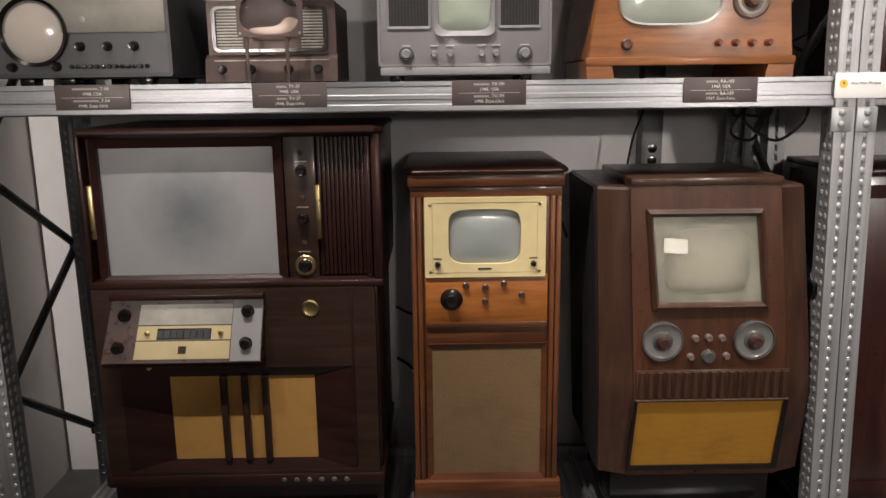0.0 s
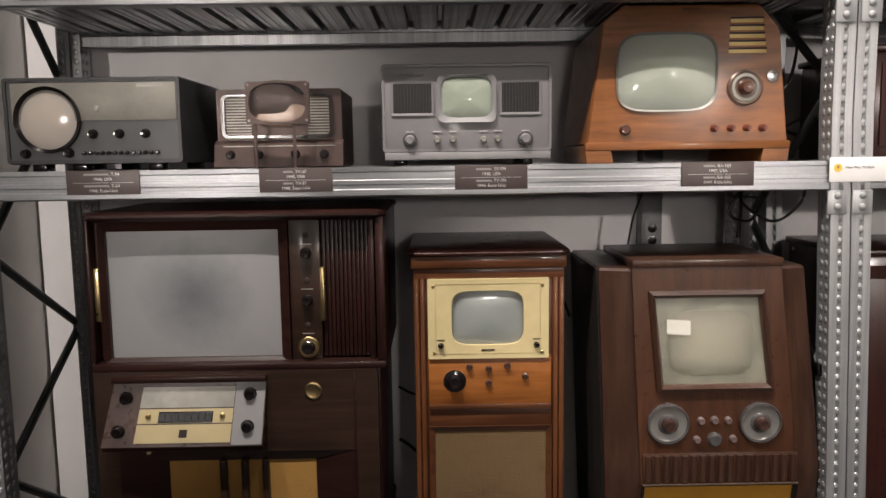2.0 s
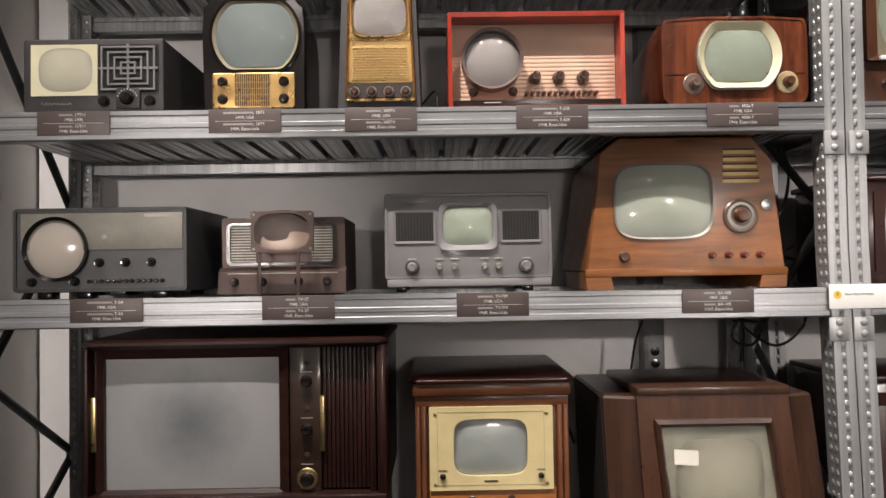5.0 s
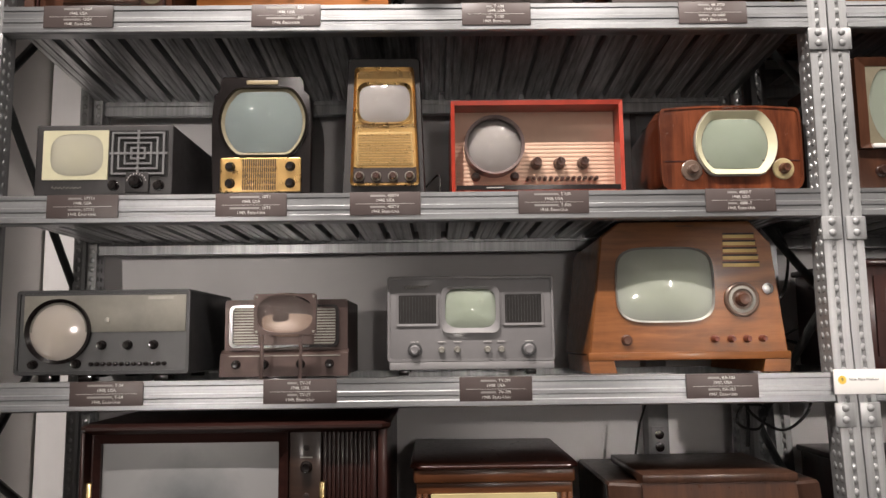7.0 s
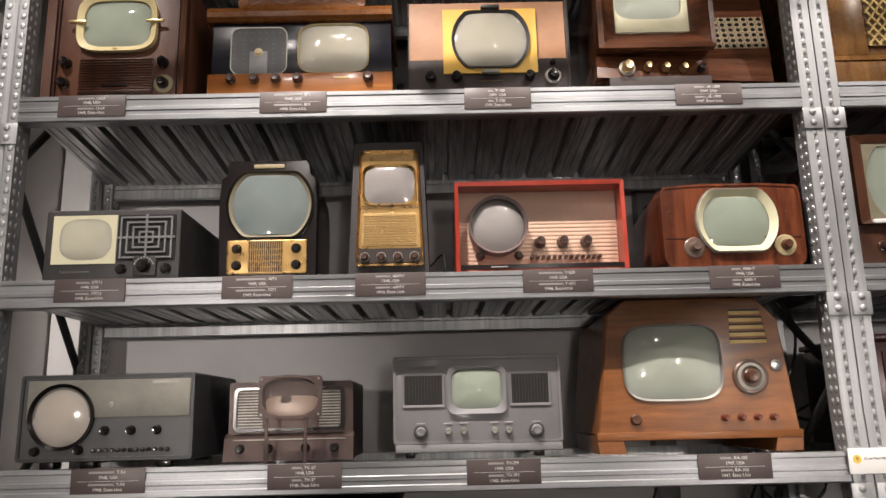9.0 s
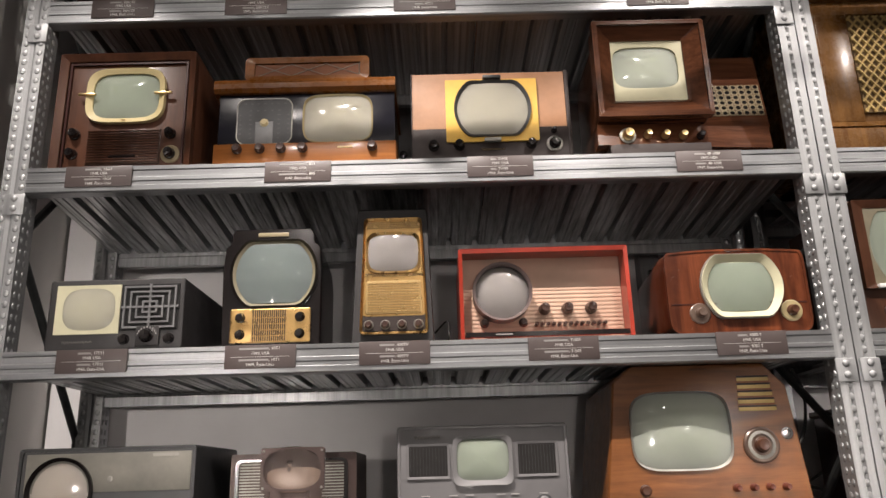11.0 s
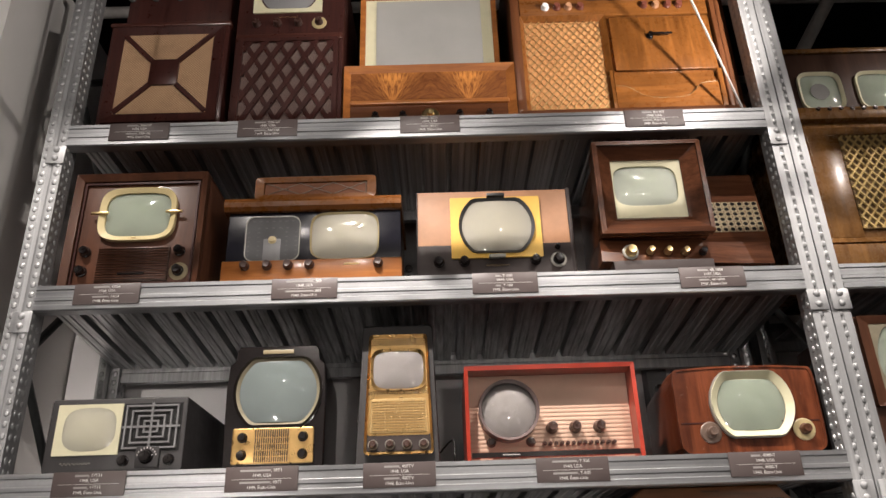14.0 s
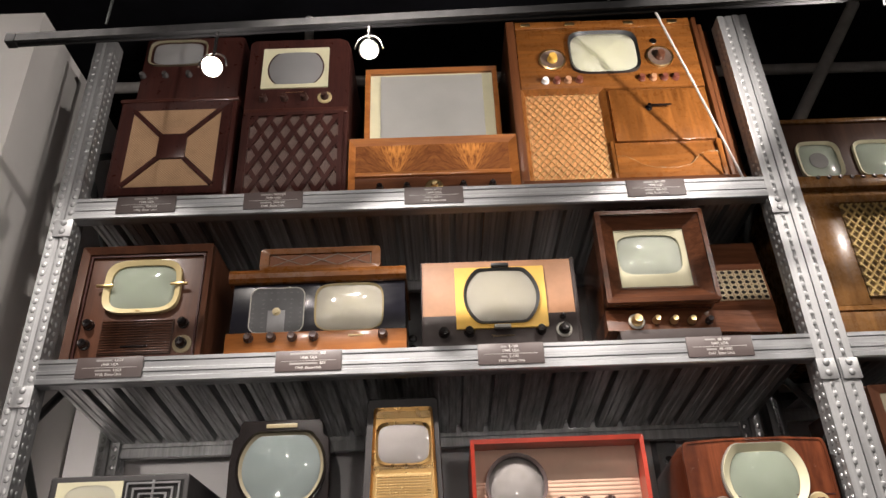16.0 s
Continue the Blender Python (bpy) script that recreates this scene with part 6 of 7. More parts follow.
def raised_monitor_set():
    t = thing("television", "wine mahogany television with raised screen box and pierced speaker", "television", (0.73, 0.25, Z2), "televisions")
    part("base_plinth", box(0.48, 0.80, 0.05, 0.44, Z2 + 0.002, 2.672, 0.004), "dark_leather", t)
    part("base", loft([[(0.442, 0.045, 2.668), (1.016, 0.10, 2.668), (1.016, 0.46, 2.668), (0.442, 0.46, 2.668)], [(0.445, 0.060, 2.746), (1.020, 0.118, 2.752), (1.020, 0.46, 2.752), (0.445, 0.46, 2.746)]]), "gloss_red", t)
    part("base_foot", box(0.80, 1.01, 0.12, 0.45, Z2 + 0.002, 2.67, 0.003), "gloss_red", t)
    # sloping speaker box
    a, b = [(0.80, 0.118, 2.748), (1.025, 0.118, 2.748), (1.052, 0.220, 3.066), (0.80, 0.220, 3.066)], [(0.80, 0.46, 2.748), (1.025, 0.46, 2.748), (1.040, 0.46, 3.050), (0.80, 0.46, 3.050)]
    spk = part("speaker_box", loft([a, b]), "gloss_red", t)

    def on(u, v, d=0.0):
        return (0.80 + (0.225 + 0.027 * v) * u, 0.118 + 0.102 * v - d * 0.95, 2.748 + 0.318 * v + d * 0.31)
    for iy in range(6):
        for ix in range(8):
            u, v = 0.195 + ix * 0.104, 0.195 + iy * 0.071
            c = Vector(on(u, v, 0.001))
            bm = loft([[on(u - 0.046, v - 0.031, 0.003), on(u + 0.046, v - 0.031, 0.003), on(u + 0.046, v + 0.031, 0.003), on(u - 0.046, v + 0.031, 0.003)], [on(u - 0.046, v - 0.031), on(u + 0.046, v - 0.031), on(u + 0.046, v + 0.031), on(u - 0.046, v + 0.031)]])
            cell = part("pierced_square", bm, "dull_ivory", spk)
            n = 10
            part("hole", loft([[on(u + 0.034 * math.cos(q), v + 0.0245 * math.sin(q), d) for q in (2 * math.pi * i / n for i in range(n))] for d in (0.002, 0.0036)]), "bakelite", cell)
    # monitor box
    fo, fi = rr(0.452, 0.806, 2.757, 3.088, 0.005), rr(0.508, 0.748, 2.820, 3.042, 0.004)
    part("screen_box", slab(rr(0.47, 0.79, 2.722, 3.075, 0.004), 0.09, 0.44, 0.004), "gloss_red", t)
    part("screen_frame", ring(fo, fi, 0.012, 0.10, 0.052, 0.10), "gloss_red", t, "broad bevelled mahogany frame")
    part("inner_bead", ring(rr(0.500, 0.756, 2.812, 3.050, 0.005), rr(0.510, 0.746, 2.822, 3.040, 0.004), 0.044, 0.07, 0.052), "gloss_red", t)
    part("outer_bead", ring(rr(0.446, 0.812, 2.751, 3.094, 0.006), rr(0.462, 0.796, 2.767, 3.078, 0.005), 0.014, 0.045, 0.011), "gloss_red", t)
    m = part("screen_mask", ring(fi, sup(0.623, 2.948, 0.214, 0.150, 4.2), 0.056, 0.075, 0.064, 0.075), "pale_cream", t)
    crt(m, sup(0.623, 2.948, 0.216, 0.152, 4.2), 0.072, 0.014, "crt_pale")
    knob(t, 0.538, 2.700, 0.052, 0.019, 0.028, "brass", (0.026, "silver_plate"))
    for x in (0.603, 0.661, 0.719, 0.777):
        knob(t, x, 2.703, 0.058 + (x - 0.6) * 0.1, 0.013, 0.028, "brass" if x < 0.75 else "bakelite", pointer=False)


strap_screen_set()
roll_top_set()
tan_leather_set()
raised_monitor_set()


# ---- top shelf ----
def cross_grille_console():
    t = thing("television_console", "wine mahogany television console with crossed speaker panel", "television", (-1.06, 0.3, Z3), "televisions")
    y = 0.08
    part("lower_body", box(-1.278, -0.836, y, 0.48, Z3 + 0.004, 3.70, 0.005), "wine", t)
    part("upper_body", box(-1.262, -0.852, y + 0.05, 0.48, 3.70, 4.085, 0.02), "wine", t)
    part("shelf_edge", box(-1.284, -0.830, y - 0.008, 0.48, 3.690, 3.708, 0.005), "wine_x", t)
    fo, fi = rr(-1.262, -0.852, 3.262, 3.684, 0.004), rr(-1.218, -0.896, 3.305, 3.646, 0.003)
    fr = part("grille_frame", ring(fo, fi, y - 0.010, y + 0.004, y - 0.002), "wine", t)
    part("grille_cloth", box(-1.222, -0.892, y - 0.003, y - 0.0005, 3.300, 3.650), "cloth_tan", t, "tan woven grille cloth")
    cx, cz = -1.057, 3.475
    part("grille_centre", box(cx - 0.052, cx + 0.052, y - 0.012, y, cz - 0.056, cz + 0.056, 0.003), "wine", t)
    for sx in (-1, 1):
        for sz in (-1, 1):
            p, q = Vector((cx + sx * 0.045, 0, cz + sz * 0.048)), Vector((cx + sx * 0.163, 0, cz + sz * 0.172))
            n = Vector((-(q - p).z, 0, (q - p).x)).normalized() * 0.009
            pts = [p - n, q - n, q + n, p + n]
            part("grille_bar", loft([[(v.x, yy, v.z) for v in pts] for yy in (y - 0.010, y)]), "wine", t)
    part("screen_mask", ring(sup(-1.118, 3.990, 0.236, 0.136, 5), sup(-1.118, 3.990, 0.222, 0.123, 4.5), y + 0.04, y + 0.055, y + 0.046), "olive_mask", t)
    crt(t, sup(-1.118, 3.990, 0.224, 0.125, 4.5), y + 0.052, 0.010, "grey_screen")
    for x in (-1.245, -1.155, -1.06, -0.97):
        knob(t, x, 3.872, y + 0.05, 0.013, 0.022, "smoky")


def lattice_console():
    t = thing("television_console", "dark wine television console with diamond lattice grille", "television", (-0.61, 0.3, Z3), "televisions")
    y, x0, x1 = 0.08, -0.812, -0.408
    o = [(x0, Z3 + 0.004), (x1, Z3 + 0.004), (x1, 3.95), (x1 - 0.012, 3.985), (x1 - 0.04, 4.0), (x0 + 0.02, 4.0), (x0, 3.985)]
    part("cabinet", loft([at_y(o, y + 0.01), at_y(o, 0.48)]), "wine", t)
    part("front_edge", loft([at_y([(-0.61 + (x + 0.61) * 0.985, 3.6 + (z - 3.6) * 0.99) for x, z in o], y), at_y(o, y + 0.012)]), "wine", t)
    m = part("screen_mask", ring(rr(-0.753, -0.493, 3.741, 3.946, 0.003), clip(-0.622, 3.845, 0.112, 0.160), y - 0.006, y + 0.004, y - 0.001), "pale_cream", t, "pale cream screen mask")
    crt(m, clip(-0.622, 3.845, 0.113, 0.162), y + 0.001, 0.008, "grey_screen")
    for k, x in enumerate((-0.737, -0.658, -0.580, -0.502)):
        knob(t, x, 3.691, y, 0.016, 0.022, "brown_bakelite", (0.028, "ivory") if k == 3 else None)
    script_mark(t, -0.62, 3.722, y - 0.001, 0.07, 0.005, "brass")
    part("mid_rail", box(x0 + 0.004, x1 - 0.004, y - 0.008, y + 0.003, 3.610, 3.640, 0.005), "wine_x", t)
    part("grille_cloth", box(-0.780, -0.440, y - 0.003, y - 0.0005, 3.225, 3.605), "cloth_dark", t, "grey-brown grille cloth")
    n, w, zb, zt = 5.5, 0.340, 3.225, 3.605
    lat = part("lattice", ring(rr(-0.795, -0.425, 3.212, 3.615, 0.003), rr(-0.776, -0.444, 3.228, 3.600, 0.003), y - 0.014, y - 0.002), "wine", t)
    step = w / n
    for k in range(-7, 7):
        for s in (1, -1):
            # each strip crosses the opening at a steep slant
            xa = -0.780 + k * step if s > 0 else -0.440 - k * step
            pts = []
            za, zz = zb, zt
            xb = xa + s * (zt - zb) * 0.56
            lo, hi = -0.778, -0.442
            if s > 0:
                ta, tb = max(0, (lo - xa) / (xb - xa)), min(1, (hi - xa) / (xb - xa))
            else:
                ta, tb = max(0, (hi - xa) / (xb - xa)), min(1, (lo - xa) / (xb - xa))
            if tb - ta < 0.03:
                continue
            p = Vector((xa + (xb - xa) * ta, 0, za + (zz - za) * ta))
            q = Vector((xa + (xb - xa) * tb, 0, za + (zz - za) * tb))
            nn = Vector((-(q - p).z, 0, (q - p).x)).normalized() * 0.0090
            d = 0.012 if s > 0 else 0.009
            part("strip", loft([[(v.x, yy, v.z) for v in (p - nn, q - nn, q + nn, p + nn)] for yy in (y - d, y - 0.002)]), "wine", lat)


def flip_screen_set():
    t = thing("television", "flame mahogany projection television with raised flat screen", "television", (-0.09, 0.3, Z3), "televisions")
    y, x0, x1 = 0.08, -0.402, 0.217
    part("body", box(x0 + 0.006, x1 - 0.006, y + 0.012, 0.47, Z3 + 0.004, 3.468, 0.004), "honey", t)
    part("frame", ring(rr(x0, x1, Z3 + 0.004, 3.482, 0.003), rr(x0 + 0.026, x1 - 0.034, Z3 + 0.02, 3.452, 0.003), y - 0.006, y + 0.04, y + 0.008), "honey", t)
    part("veneer_panel", box(x0 + 0.024, x1 - 0.032, y + 0.006, y + 0.013, 3.330, 3.455), "flame", t, "flame figured mahogany veneer")
    part("rail", box(x0 + 0.024, x1 - 0.026, y - 0.006, y + 0.012, 3.312, 3.330, 0.005), "honey", t)
    part("control_strip", box(x0 + 0.024, x1 - 0.032, y + 0.006, y + 0.014, 3.222, 3.312), "mahogany_x", t)
    for k, x in enumerate((-0.288, -0.19, -0.092, 0.012, 0.117)):
        knob(t, x, 3.266, y + 0.006, 0.014, 0.022, "bakelite" if k != 2 else "brass", (0.032, "brass") if k == 2 else None)
    yu = 0.14
    lid = part("screen_lid", ring(rr(-0.354, 0.173, 3.430, 3.881, 0.004), rr(-0.334, 0.154, 3.440, 3.860, 0.003), yu, yu + 0.20, yu + 0.004, yu + 0.03), "honey", t, "raised wooden screen frame")
    part("screen_mask", box(-0.336, 0.156, yu + 0.016, yu + 0.03, 3.435, 3.862), "pale_cream", lid)
    part("screen", box(-0.293, 0.113, yu + 0.012, yu + 0.018, 3.46, 3.850), "pale_screen", lid, "pale grey projection screen")


def lattice_bureau():
    t = thing("television_console", "large honey walnut television console with wire lattice grille", "television", (0.61, 0.3, Z3), "televisions")
    y, x0, x1 = 0.10, 0.226, 0.975
    part("body", box(x0 + 0.004, x1, y + 0.004, 0.54, Z3 + 0.004, 4.06, 0.004), "bureau_z", t)
    part("left_edge", box(x0 - 0.008, x0 + 0.028, y - 0.022, 0.54, Z3 + 0.004, 4.06, 0.006), "mahogany", t)
    part("base_rail", box(x0, x1 + 0.05, y - 0.03, y + 0.06, Z3 + 0.004, 3.268, 0.004), "mahogany_x", t)
    for k, x in enumerate((0.975, 1.003, 1.026)):
        part("door_leaf", box(x, x + 0.019, y - 0.025 + k * 0.02, 0.50, Z3 + 0.004, 4.05 - k * 0.02, 0.004), "mahogany", t, "folded wooden door leaf")
    up = part("control_board", box(x0 + 0.03, x1 - 0.004, y - 0.012, y + 0.006, 3.700, 4.02, 0.005), "bureau", t)
    part("top_rail", box(x0 + 0.03, x1 - 0.004, y - 0.016, y + 0.006, 4.020, 4.058, 0.004), "bureau", t)
    for x in (0.30, 0.48, 0.72, 0.90):
        part("hinge", box(x - 0.02, x + 0.02, y - 0.020, y - 0.014, 4.03, 4.048, 0.002), "brass", t)
    f = part("screen_ring", ring(sup(0.600, 3.882, 0.278, 0.218, 5), sup(0.600, 3.882, 0.260, 0.200, 4), y - 0.026, y - 0.010, y - 0.015, y - 0.010), "dark_steel", up)
    crt(f, sup(0.600, 3.882, 0.262, 0.202, 4), y - 0.0135, 0.010, "crt_lit")
    for x in (0.391, 0.818):
        d = part("dial", lathe(x, 3.850, y - 0.012, [(0.052, 0), (0.052, 0.005), (0.046, 0.008), (0.036, 0.004), (0.001, 0.004)], None, 32), "dial_brown", up)
        part("dial_rim", lathe(x, 3.850, y - 0.012, [(0.054, 0), (0.054, 0.008), (0.049, 0.010), (0.048, 0.006), (0.048, 0)], None, 32), "brass", d)
        knob(d, x, 3.850, y - 0.016, 0.020, 0.028, "mustard" if x < 0.5 else "chestnut", pointer=False)
    for x, mt in ((0.353, "white_sign"), (0.398, "red_bakelite"), (0.442, "tan_leather"), (0.486, "red_bakelite"), (0.729, "red_bakelite"), (0.774, "tan_leather"), (0.819, "red_bakelite"), (0.862, "red_bakelite")):
        knob(up, x, 3.741, y - 0.012, 0.015, 0.020, mt, pointer=False)
    part("indicator", lathe(0.806, 3.935, y - 0.012, [(0.014, 0), (0.014, 0.004), (0.008, 0.005), (0.001, 0.004)], None, 16), "chrome", up)
    # speaker
    gx0, gx1, gz0, gz1 = 0.268, 0.553, 3.275, 3.680
    fr = part("grille_frame", ring(rr(gx0 - 0.016, gx1 + 0.024, gz0 - 0.006, gz1 + 0.018, 0.003), rr(gx0, gx1, gz0, gz1, 0.003), y - 0.020, y + 0.006, y - 0.004), "bureau_z", t)
    part("grille_cloth", box(gx0 - 0.003, gx1 + 0.003, y - 0.001, y + 0.003, gz0 - 0.003, gz1 + 0.003), "cloth_orange", t, "orange-tan grille cloth")
    w, h = gx1 - gx0, gz1 - gz0
    step = w / 10
    for s in (1, -1):
        for k in range(-12, 11):
            xa = gx0 + k * step if s > 0 else gx1 - k * step
            xb = xa + s * h * 0.78
            lo, hi = (gx0, gx1) if s > 0 else (gx1, gx0)
            ta, tb = max(0, (lo - xa) / (xb - xa)), min(1, (hi - xa) / (xb - xa))
            if tb - ta < 0.02:
                continue
            part("lattice_wire", tube([(xa + (xb - xa) * u, y - 0.005 - (0.003 if s > 0 else 0), gz0 + h * u) for u in (ta, tb)], 0.0015, None, 5), "brass", fr)
    # record compartment
    part("drop_door", box(0.590, 0.968, y - 0.010, y + 0.006, 3.445, 3.692, 0.004), "bureau_z", t, "closed wooden drop door")
    part("door_knob", lathe(0.735, 3.598, y - 0.010, [(0.014, 0), (0.006, 0.006), (0.010, 0.016), (0.001, 0.02)], None, 14), "bakelite", t)
    part("compartment_back", box(0.575, 0.955, y + 0.0, y + 0.005, 3.275, 3.432), "bureau", t)
    rack_pts = curve_pts([(0.575, y - 0.016, 3.37), (0.62, y - 0.016, 3.365), (0.68, y - 0.016, 3.325), (0.76, y - 0.016, 3.313), (0.84, y - 0.016, 3.325), (0.89, y - 0.016, 3.372), (0.95, y - 0.016, 3.38)])
    part("pocket_front", loft([[(p.x, y - 0.018, p.z) for p in rack_pts] + [(0.95, y - 0.018, 3.275), (0.575, y - 0.018, 3.275)], [(p.x, y - 0.010, p.z) for p in rack_pts] + [(0.95, y - 0.010, 3.275), (0.575, y - 0.010, 3.275)]]), "bureau", t)
    part("pocket_rim", tube(rack_pts, 0.0022, None, 6), "dull_ivory", t)
    part("door_lever", box(0.735, 0.815, y - 0.030, y - 0.024, 3.594, 3.601, 0.002), "bakelite", t)
    for xx in (0.562, 0.955):
        part("stile", box(xx, xx + 0.018, y - 0.018, y + 0.006, 3.268, 3.44, 0.003), "bureau_z", t)


cross_grille_console()
lattice_console()
flip_screen_set()
lattice_bureau()


# ---- the next rack ----
def side_table_set():
    t = thing("television", "brown wooden television with a green round screen", "television", (1.45, 0.25, Z1), "televisions")
    y = 0.05
    part("cabinet", slab(rr(1.190, 1.68, Z1 + 0.004, 2.462, 0.006), y, 0.46, 0.006), "chestnut", t)
    part("front_frame", ring(rr(1.192, 1.64, 2.180, 2.458, 0.006), rr(1.228, 1.60, 2.196, 2.434, 0.004), y - 0.018, y + 0.002, y - 0.008), "chestnut", t)
    m = part("screen_mask", ring(rr(1.226, 1.602, 2.194, 2.436, 0.004), clip(1.410, 2.314, 0.176, 0.220), y - 0.006, y + 0.002), "olive_mask", t)
    crt(m, clip(1.410, 2.314, 0.177, 0.222), y, 0.014, "crt_green")
    part("sill", box(1.228, 1.61, y - 0.024, y, 2.180, 2.194, 0.004), "white_sign", t)
    for x in (1.258, 1.40, 1.55):
        knob(t, x, 2.115, y, 0.018, 0.026, "brown_bakelite")


def twin_screen_console():
    t = thing("television_console", "dark walnut console with two small screens above gold lattice", "television", (1.55, 0.25, Z2), "televisions")
    y = 0.05
    part("lower_body", box(1.118, 2.05, y + 0.02, 0.50, Z2 + 0.004, 3.225, 0.012), "amber_wood", t)
    part("base_moulding", box(1.170, 2.06, y - 0.012, 0.50, Z2 + 0.004, 2.705, 0.010), "amber_wood", t)
    part("waist_moulding", box(1.165, 2.06, y - 0.006, 0.50, 3.180, 3.235, 0.014), "amber_wood", t)
    part("upper_body", box(1.166, 2.04, y + 0.03, 0.50, 3.230, 3.500, 0.006), "brown", t)
    part("lid_edge", box(1.168, 2.05, y + 0.02, 0.50, 3.485, 3.505, 0.004), "amber_wood", t)
    part("panel_frame", ring(rr(1.188, 2.03, 2.715, 3.150, 0.006), rr(1.205, 2.01, 2.735, 3.128, 0.006), y + 0.004, y + 0.022, y + 0.014), "amber_wood", t)
    part("veneer_panel", box(1.205, 1.31, y + 0.012, y + 0.022, 2.735, 3.128, 0.002), "amber_wood", t)
    for cx in (1.306, 1.515):
        m = part("screen_ring", ring(sup(cx, 3.318, 0.158, 0.160, 4.5), sup(cx, 3.318, 0.136, 0.140, 4.5), y + 0.018, y + 0.032, y + 0.026), "pale_cream", t)
        crt(m, sup(cx, 3.318, 0.138, 0.142, 4.5), y + 0.029, 0.008, "crt_green")
    part("round_mark", lathe(1.300, 3.314, y + 0.0215, [(0.034, 0), (0.034, 0.0006), (0.001, 0.0008)], None, 24), "clear_dial", t)
    for k in range(8):
        knob(t, 1.26 + k * 0.04, 3.222, y + 0.0, 0.009, 0.012, "brown_bakelite", pointer=False)
    gx0, gx1, gz0, gz1 = 1.312, 1.80, 2.765, 3.118
    g = part("grille_cloth", box(gx0, gx1, y + 0.012, y + 0.022, gz0, gz1), "cloth_brown", t)
    h, step = gz1 - gz0, 0.030
    for s in (1, -1):
        for k in range(-14, 18):
            xa = gx0 + k * step if s > 0 else gx1 - k * step
            xb = xa + s * h * 0.8
            lo, hi = (gx0, gx1) if s > 0 else (gx1, gx0)
            ta, tb = max(0, (lo - xa) / (xb - xa)), min(1, (hi - xa) / (xb - xa))
            if tb - ta < 0.02:
                continue
            part("lattice_wire", tube([(xa + (xb - xa) * u, y + 0.009, gz0 + h * u) for u in (ta, tb)], 0.0042, None, 5), "gilt_strip", g)


def plain_console(x0, x1, z0, z1, y, mat, label):
    t = thing("television_console", label, "television", ((x0 + x1) / 2, 0.3, z0), "televisions")
    part("body", box(x0, x1, y, 0.55, z0 + 0.002, z1 - 0.02, 0.008), mat, t)
    part("top", box(x0 - 0.01, x1 + 0.01, y - 0.012, 0.56, z1 - 0.02, z1, 0.006), mat, t)
    part("front_panel", ring(rr(x0 + 0.02, x1 - 0.02, z0 + 0.04, z1 - 0.05, 0.004), rr(x0 + 0.05, x1 - 0.05, z0 + 0.08, z1 - 0.09, 0.004), y - 0.006, y + 0.004), mat, t)


side_table_set()
twin_screen_console()
plain_console(1.195, 1.90, DECK0, 1.262, 0.14, "wine", "dark wine wooden console on the lowest shelf")
plain_console(1.215, 1.80, Z0, 1.86, 0.10, "wine", "dark wooden television cabinet on the shelf")

# ---- sockets and cables ----
strip = thing("outlet_strip", "grey vertical outlet strip fixed to the wall", "outlet strip", (0.746, 0.7, 0.4), "")
part("channel", box(0.708, 0.784, 0.685, 0.765, 0.3, 2.60, 0.004), "strip", strip)
for z in (1.262, 2.385):
    o = part("outlet", box(0.718, 0.774, 0.680, 0.686, z - 0.052, z + 0.052, 0.003), "strip", strip)
    for dz in (-0.022, 0.022):
        part("socket", lathe(0.746, z + dz, 0.680, [(0.017, 0), (0.017, 0.003), (0.014, 0.004), (0.001, 0.004)], None, 16), "bakelite", o)
strip = thing("outlet_strip", "grey vertical outlet strip behind the third shelf", "outlet strip", (-0.20, 0.7, 2.6), "")
part("channel", box(-0.235, -0.165, 0.690, 0.765, 2.60, 3.24, 0.004), "strip", strip)
o = part("outlet", box(-0.226, -0.174, 0.685, 0.691, 2.86, 2.96, 0.003), "strip", strip)
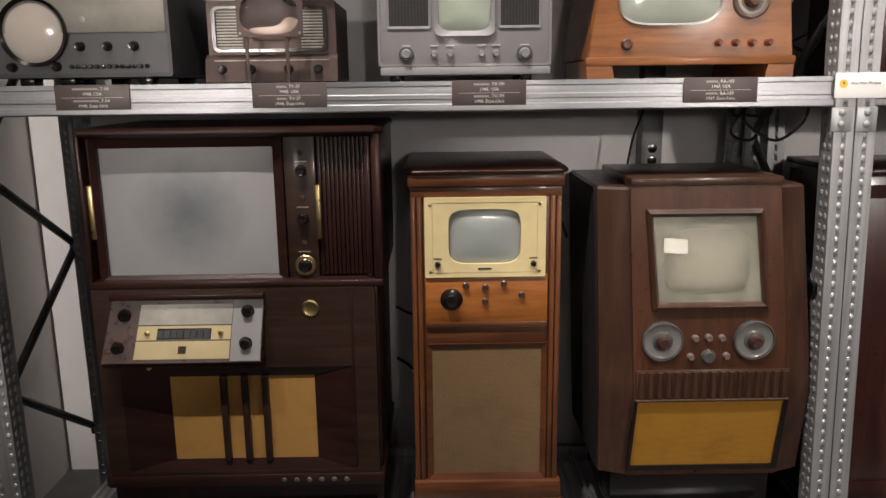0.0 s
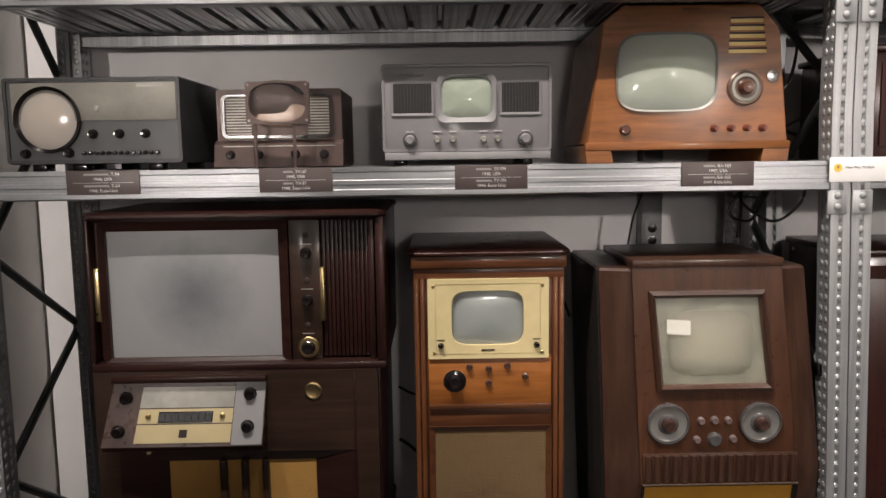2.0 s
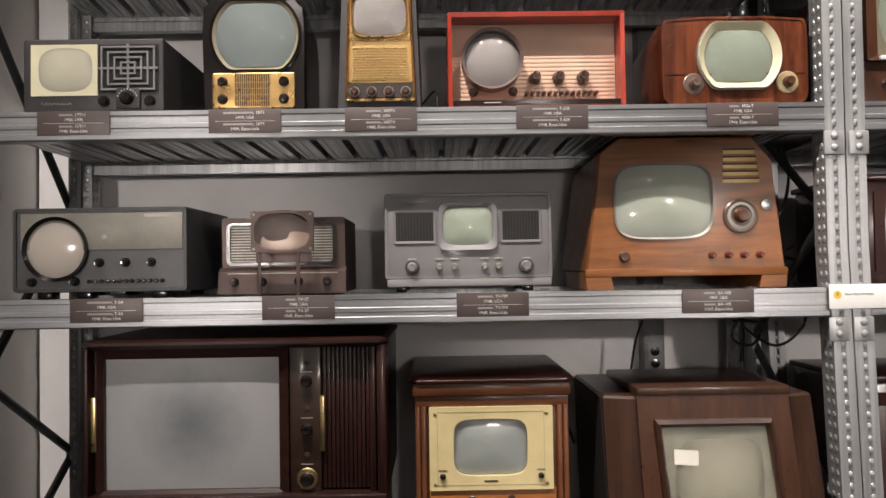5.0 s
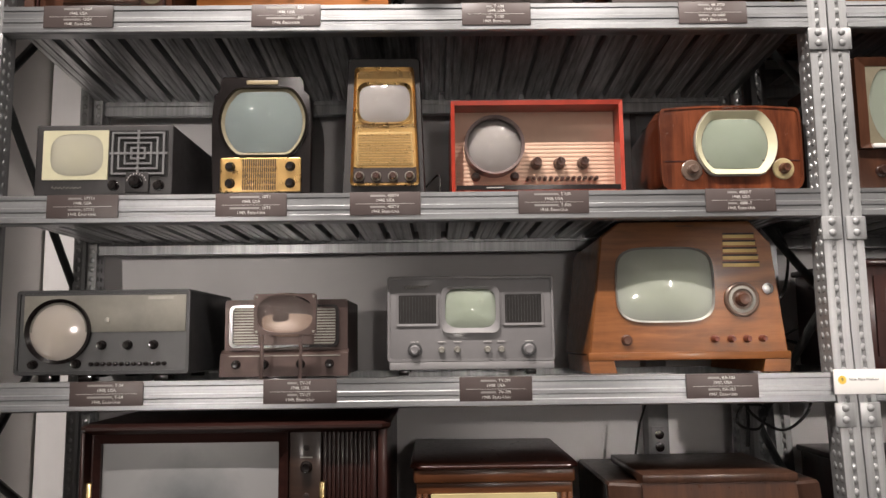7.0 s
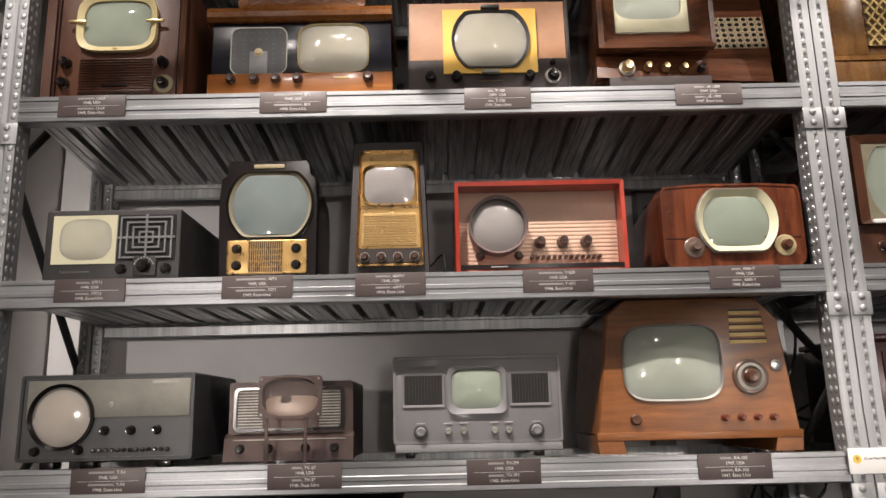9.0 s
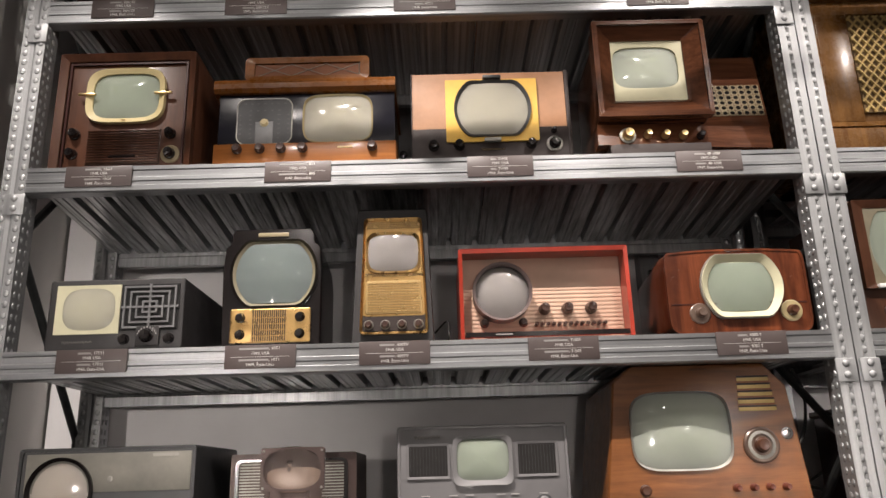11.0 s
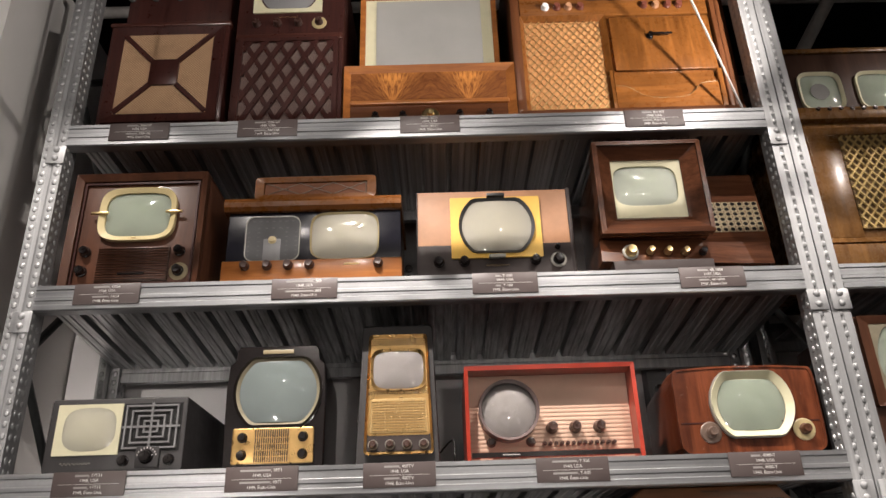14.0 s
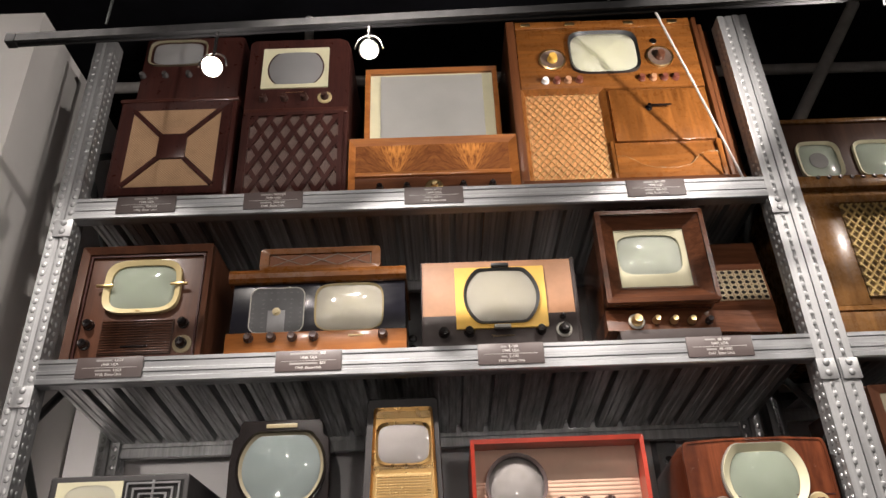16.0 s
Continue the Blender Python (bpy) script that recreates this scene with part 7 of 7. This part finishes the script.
for dz in (-0.022, 0.022):
    part("socket", lathe(-0.200, 2.91 + dz, 0.685, [(0.017, 0), (0.017, 0.003), (0.014, 0.004), (0.001, 0.004)], None, 16), "bakelite", o)


def cable(pts, r, mat="cable", label="black rubber cable hanging behind the shelves"):
    solid("cable", tube(curve_pts(pts), r, None, 6), mat, label, "cable", pts[0], "thing", "cables")


cable([(0.675, 0.50, Z0 - 0.06), (0.655, 0.52, 1.40), (0.64, 0.55, 1.33), (0.625, 0.56, 1.23)], 0.004)
cable([(1.02, 0.45, Z0 - 0.06), (0.96, 0.40, 1.40), (1.06, 0.38, 1.33), (1.14, 0.36, 1.39), (1.15, 0.35, Z0 - 0.06)], 0.005)
cable([(1.00, 0.42, Z0 - 0.05), (0.93, 0.42, 1.36), (1.00, 0.42, 1.33), (1.03, 0.42, 1.40), (0.94, 0.43, 1.41)], 0.005)
cable([(0.99, 0.47, Z0 - 0.05), (0.98, 0.45, 1.35), (0.97, 0.44, 1.27)], 0.006)
cable([(1.10, 0.40, Z1 - 0.06), (1.10, 0.34, 1.90), (1.05, 0.30, 1.76), (0.95, 0.28, 1.72)], 0.005)
cable([(0.93, 0.20, 1.70), (1.02, 0.25, 1.63), (1.12, 0.35, 1.61)], 0.005)
cable([(0.93, 0.26, Z0 + 0.01), (1.00, 0.24, 1.62), (1.06, 0.30, 1.64), (1.12, 0.35, 1.66)], 0.004)
cable([(-0.20, 0.60, 0.72), (-0.15, 0.58, 0.70), (-0.10, 0.58, 0.69)], 0.005)
cable([(-0.20, 0.60, 0.52), (-0.16, 0.58, 0.50), (-0.10, 0.58, 0.44)], 0.006)
cable([(0.36, 0.60, 0.95), (0.39, 0.58, 1.05), (0.42, 0.56, 0.98)], 0.005)
cable([(0.36, -0.53, 4.62), (0.55, -0.36, 4.18), (0.722, -0.205, 3.805), (0.855, -0.09, 3.522), (0.986, 0.031, 3.247), (1.005, 0.048, 3.206)], 0.0044, "grey_cable", "grey stay cable slanting down to the top shelf")
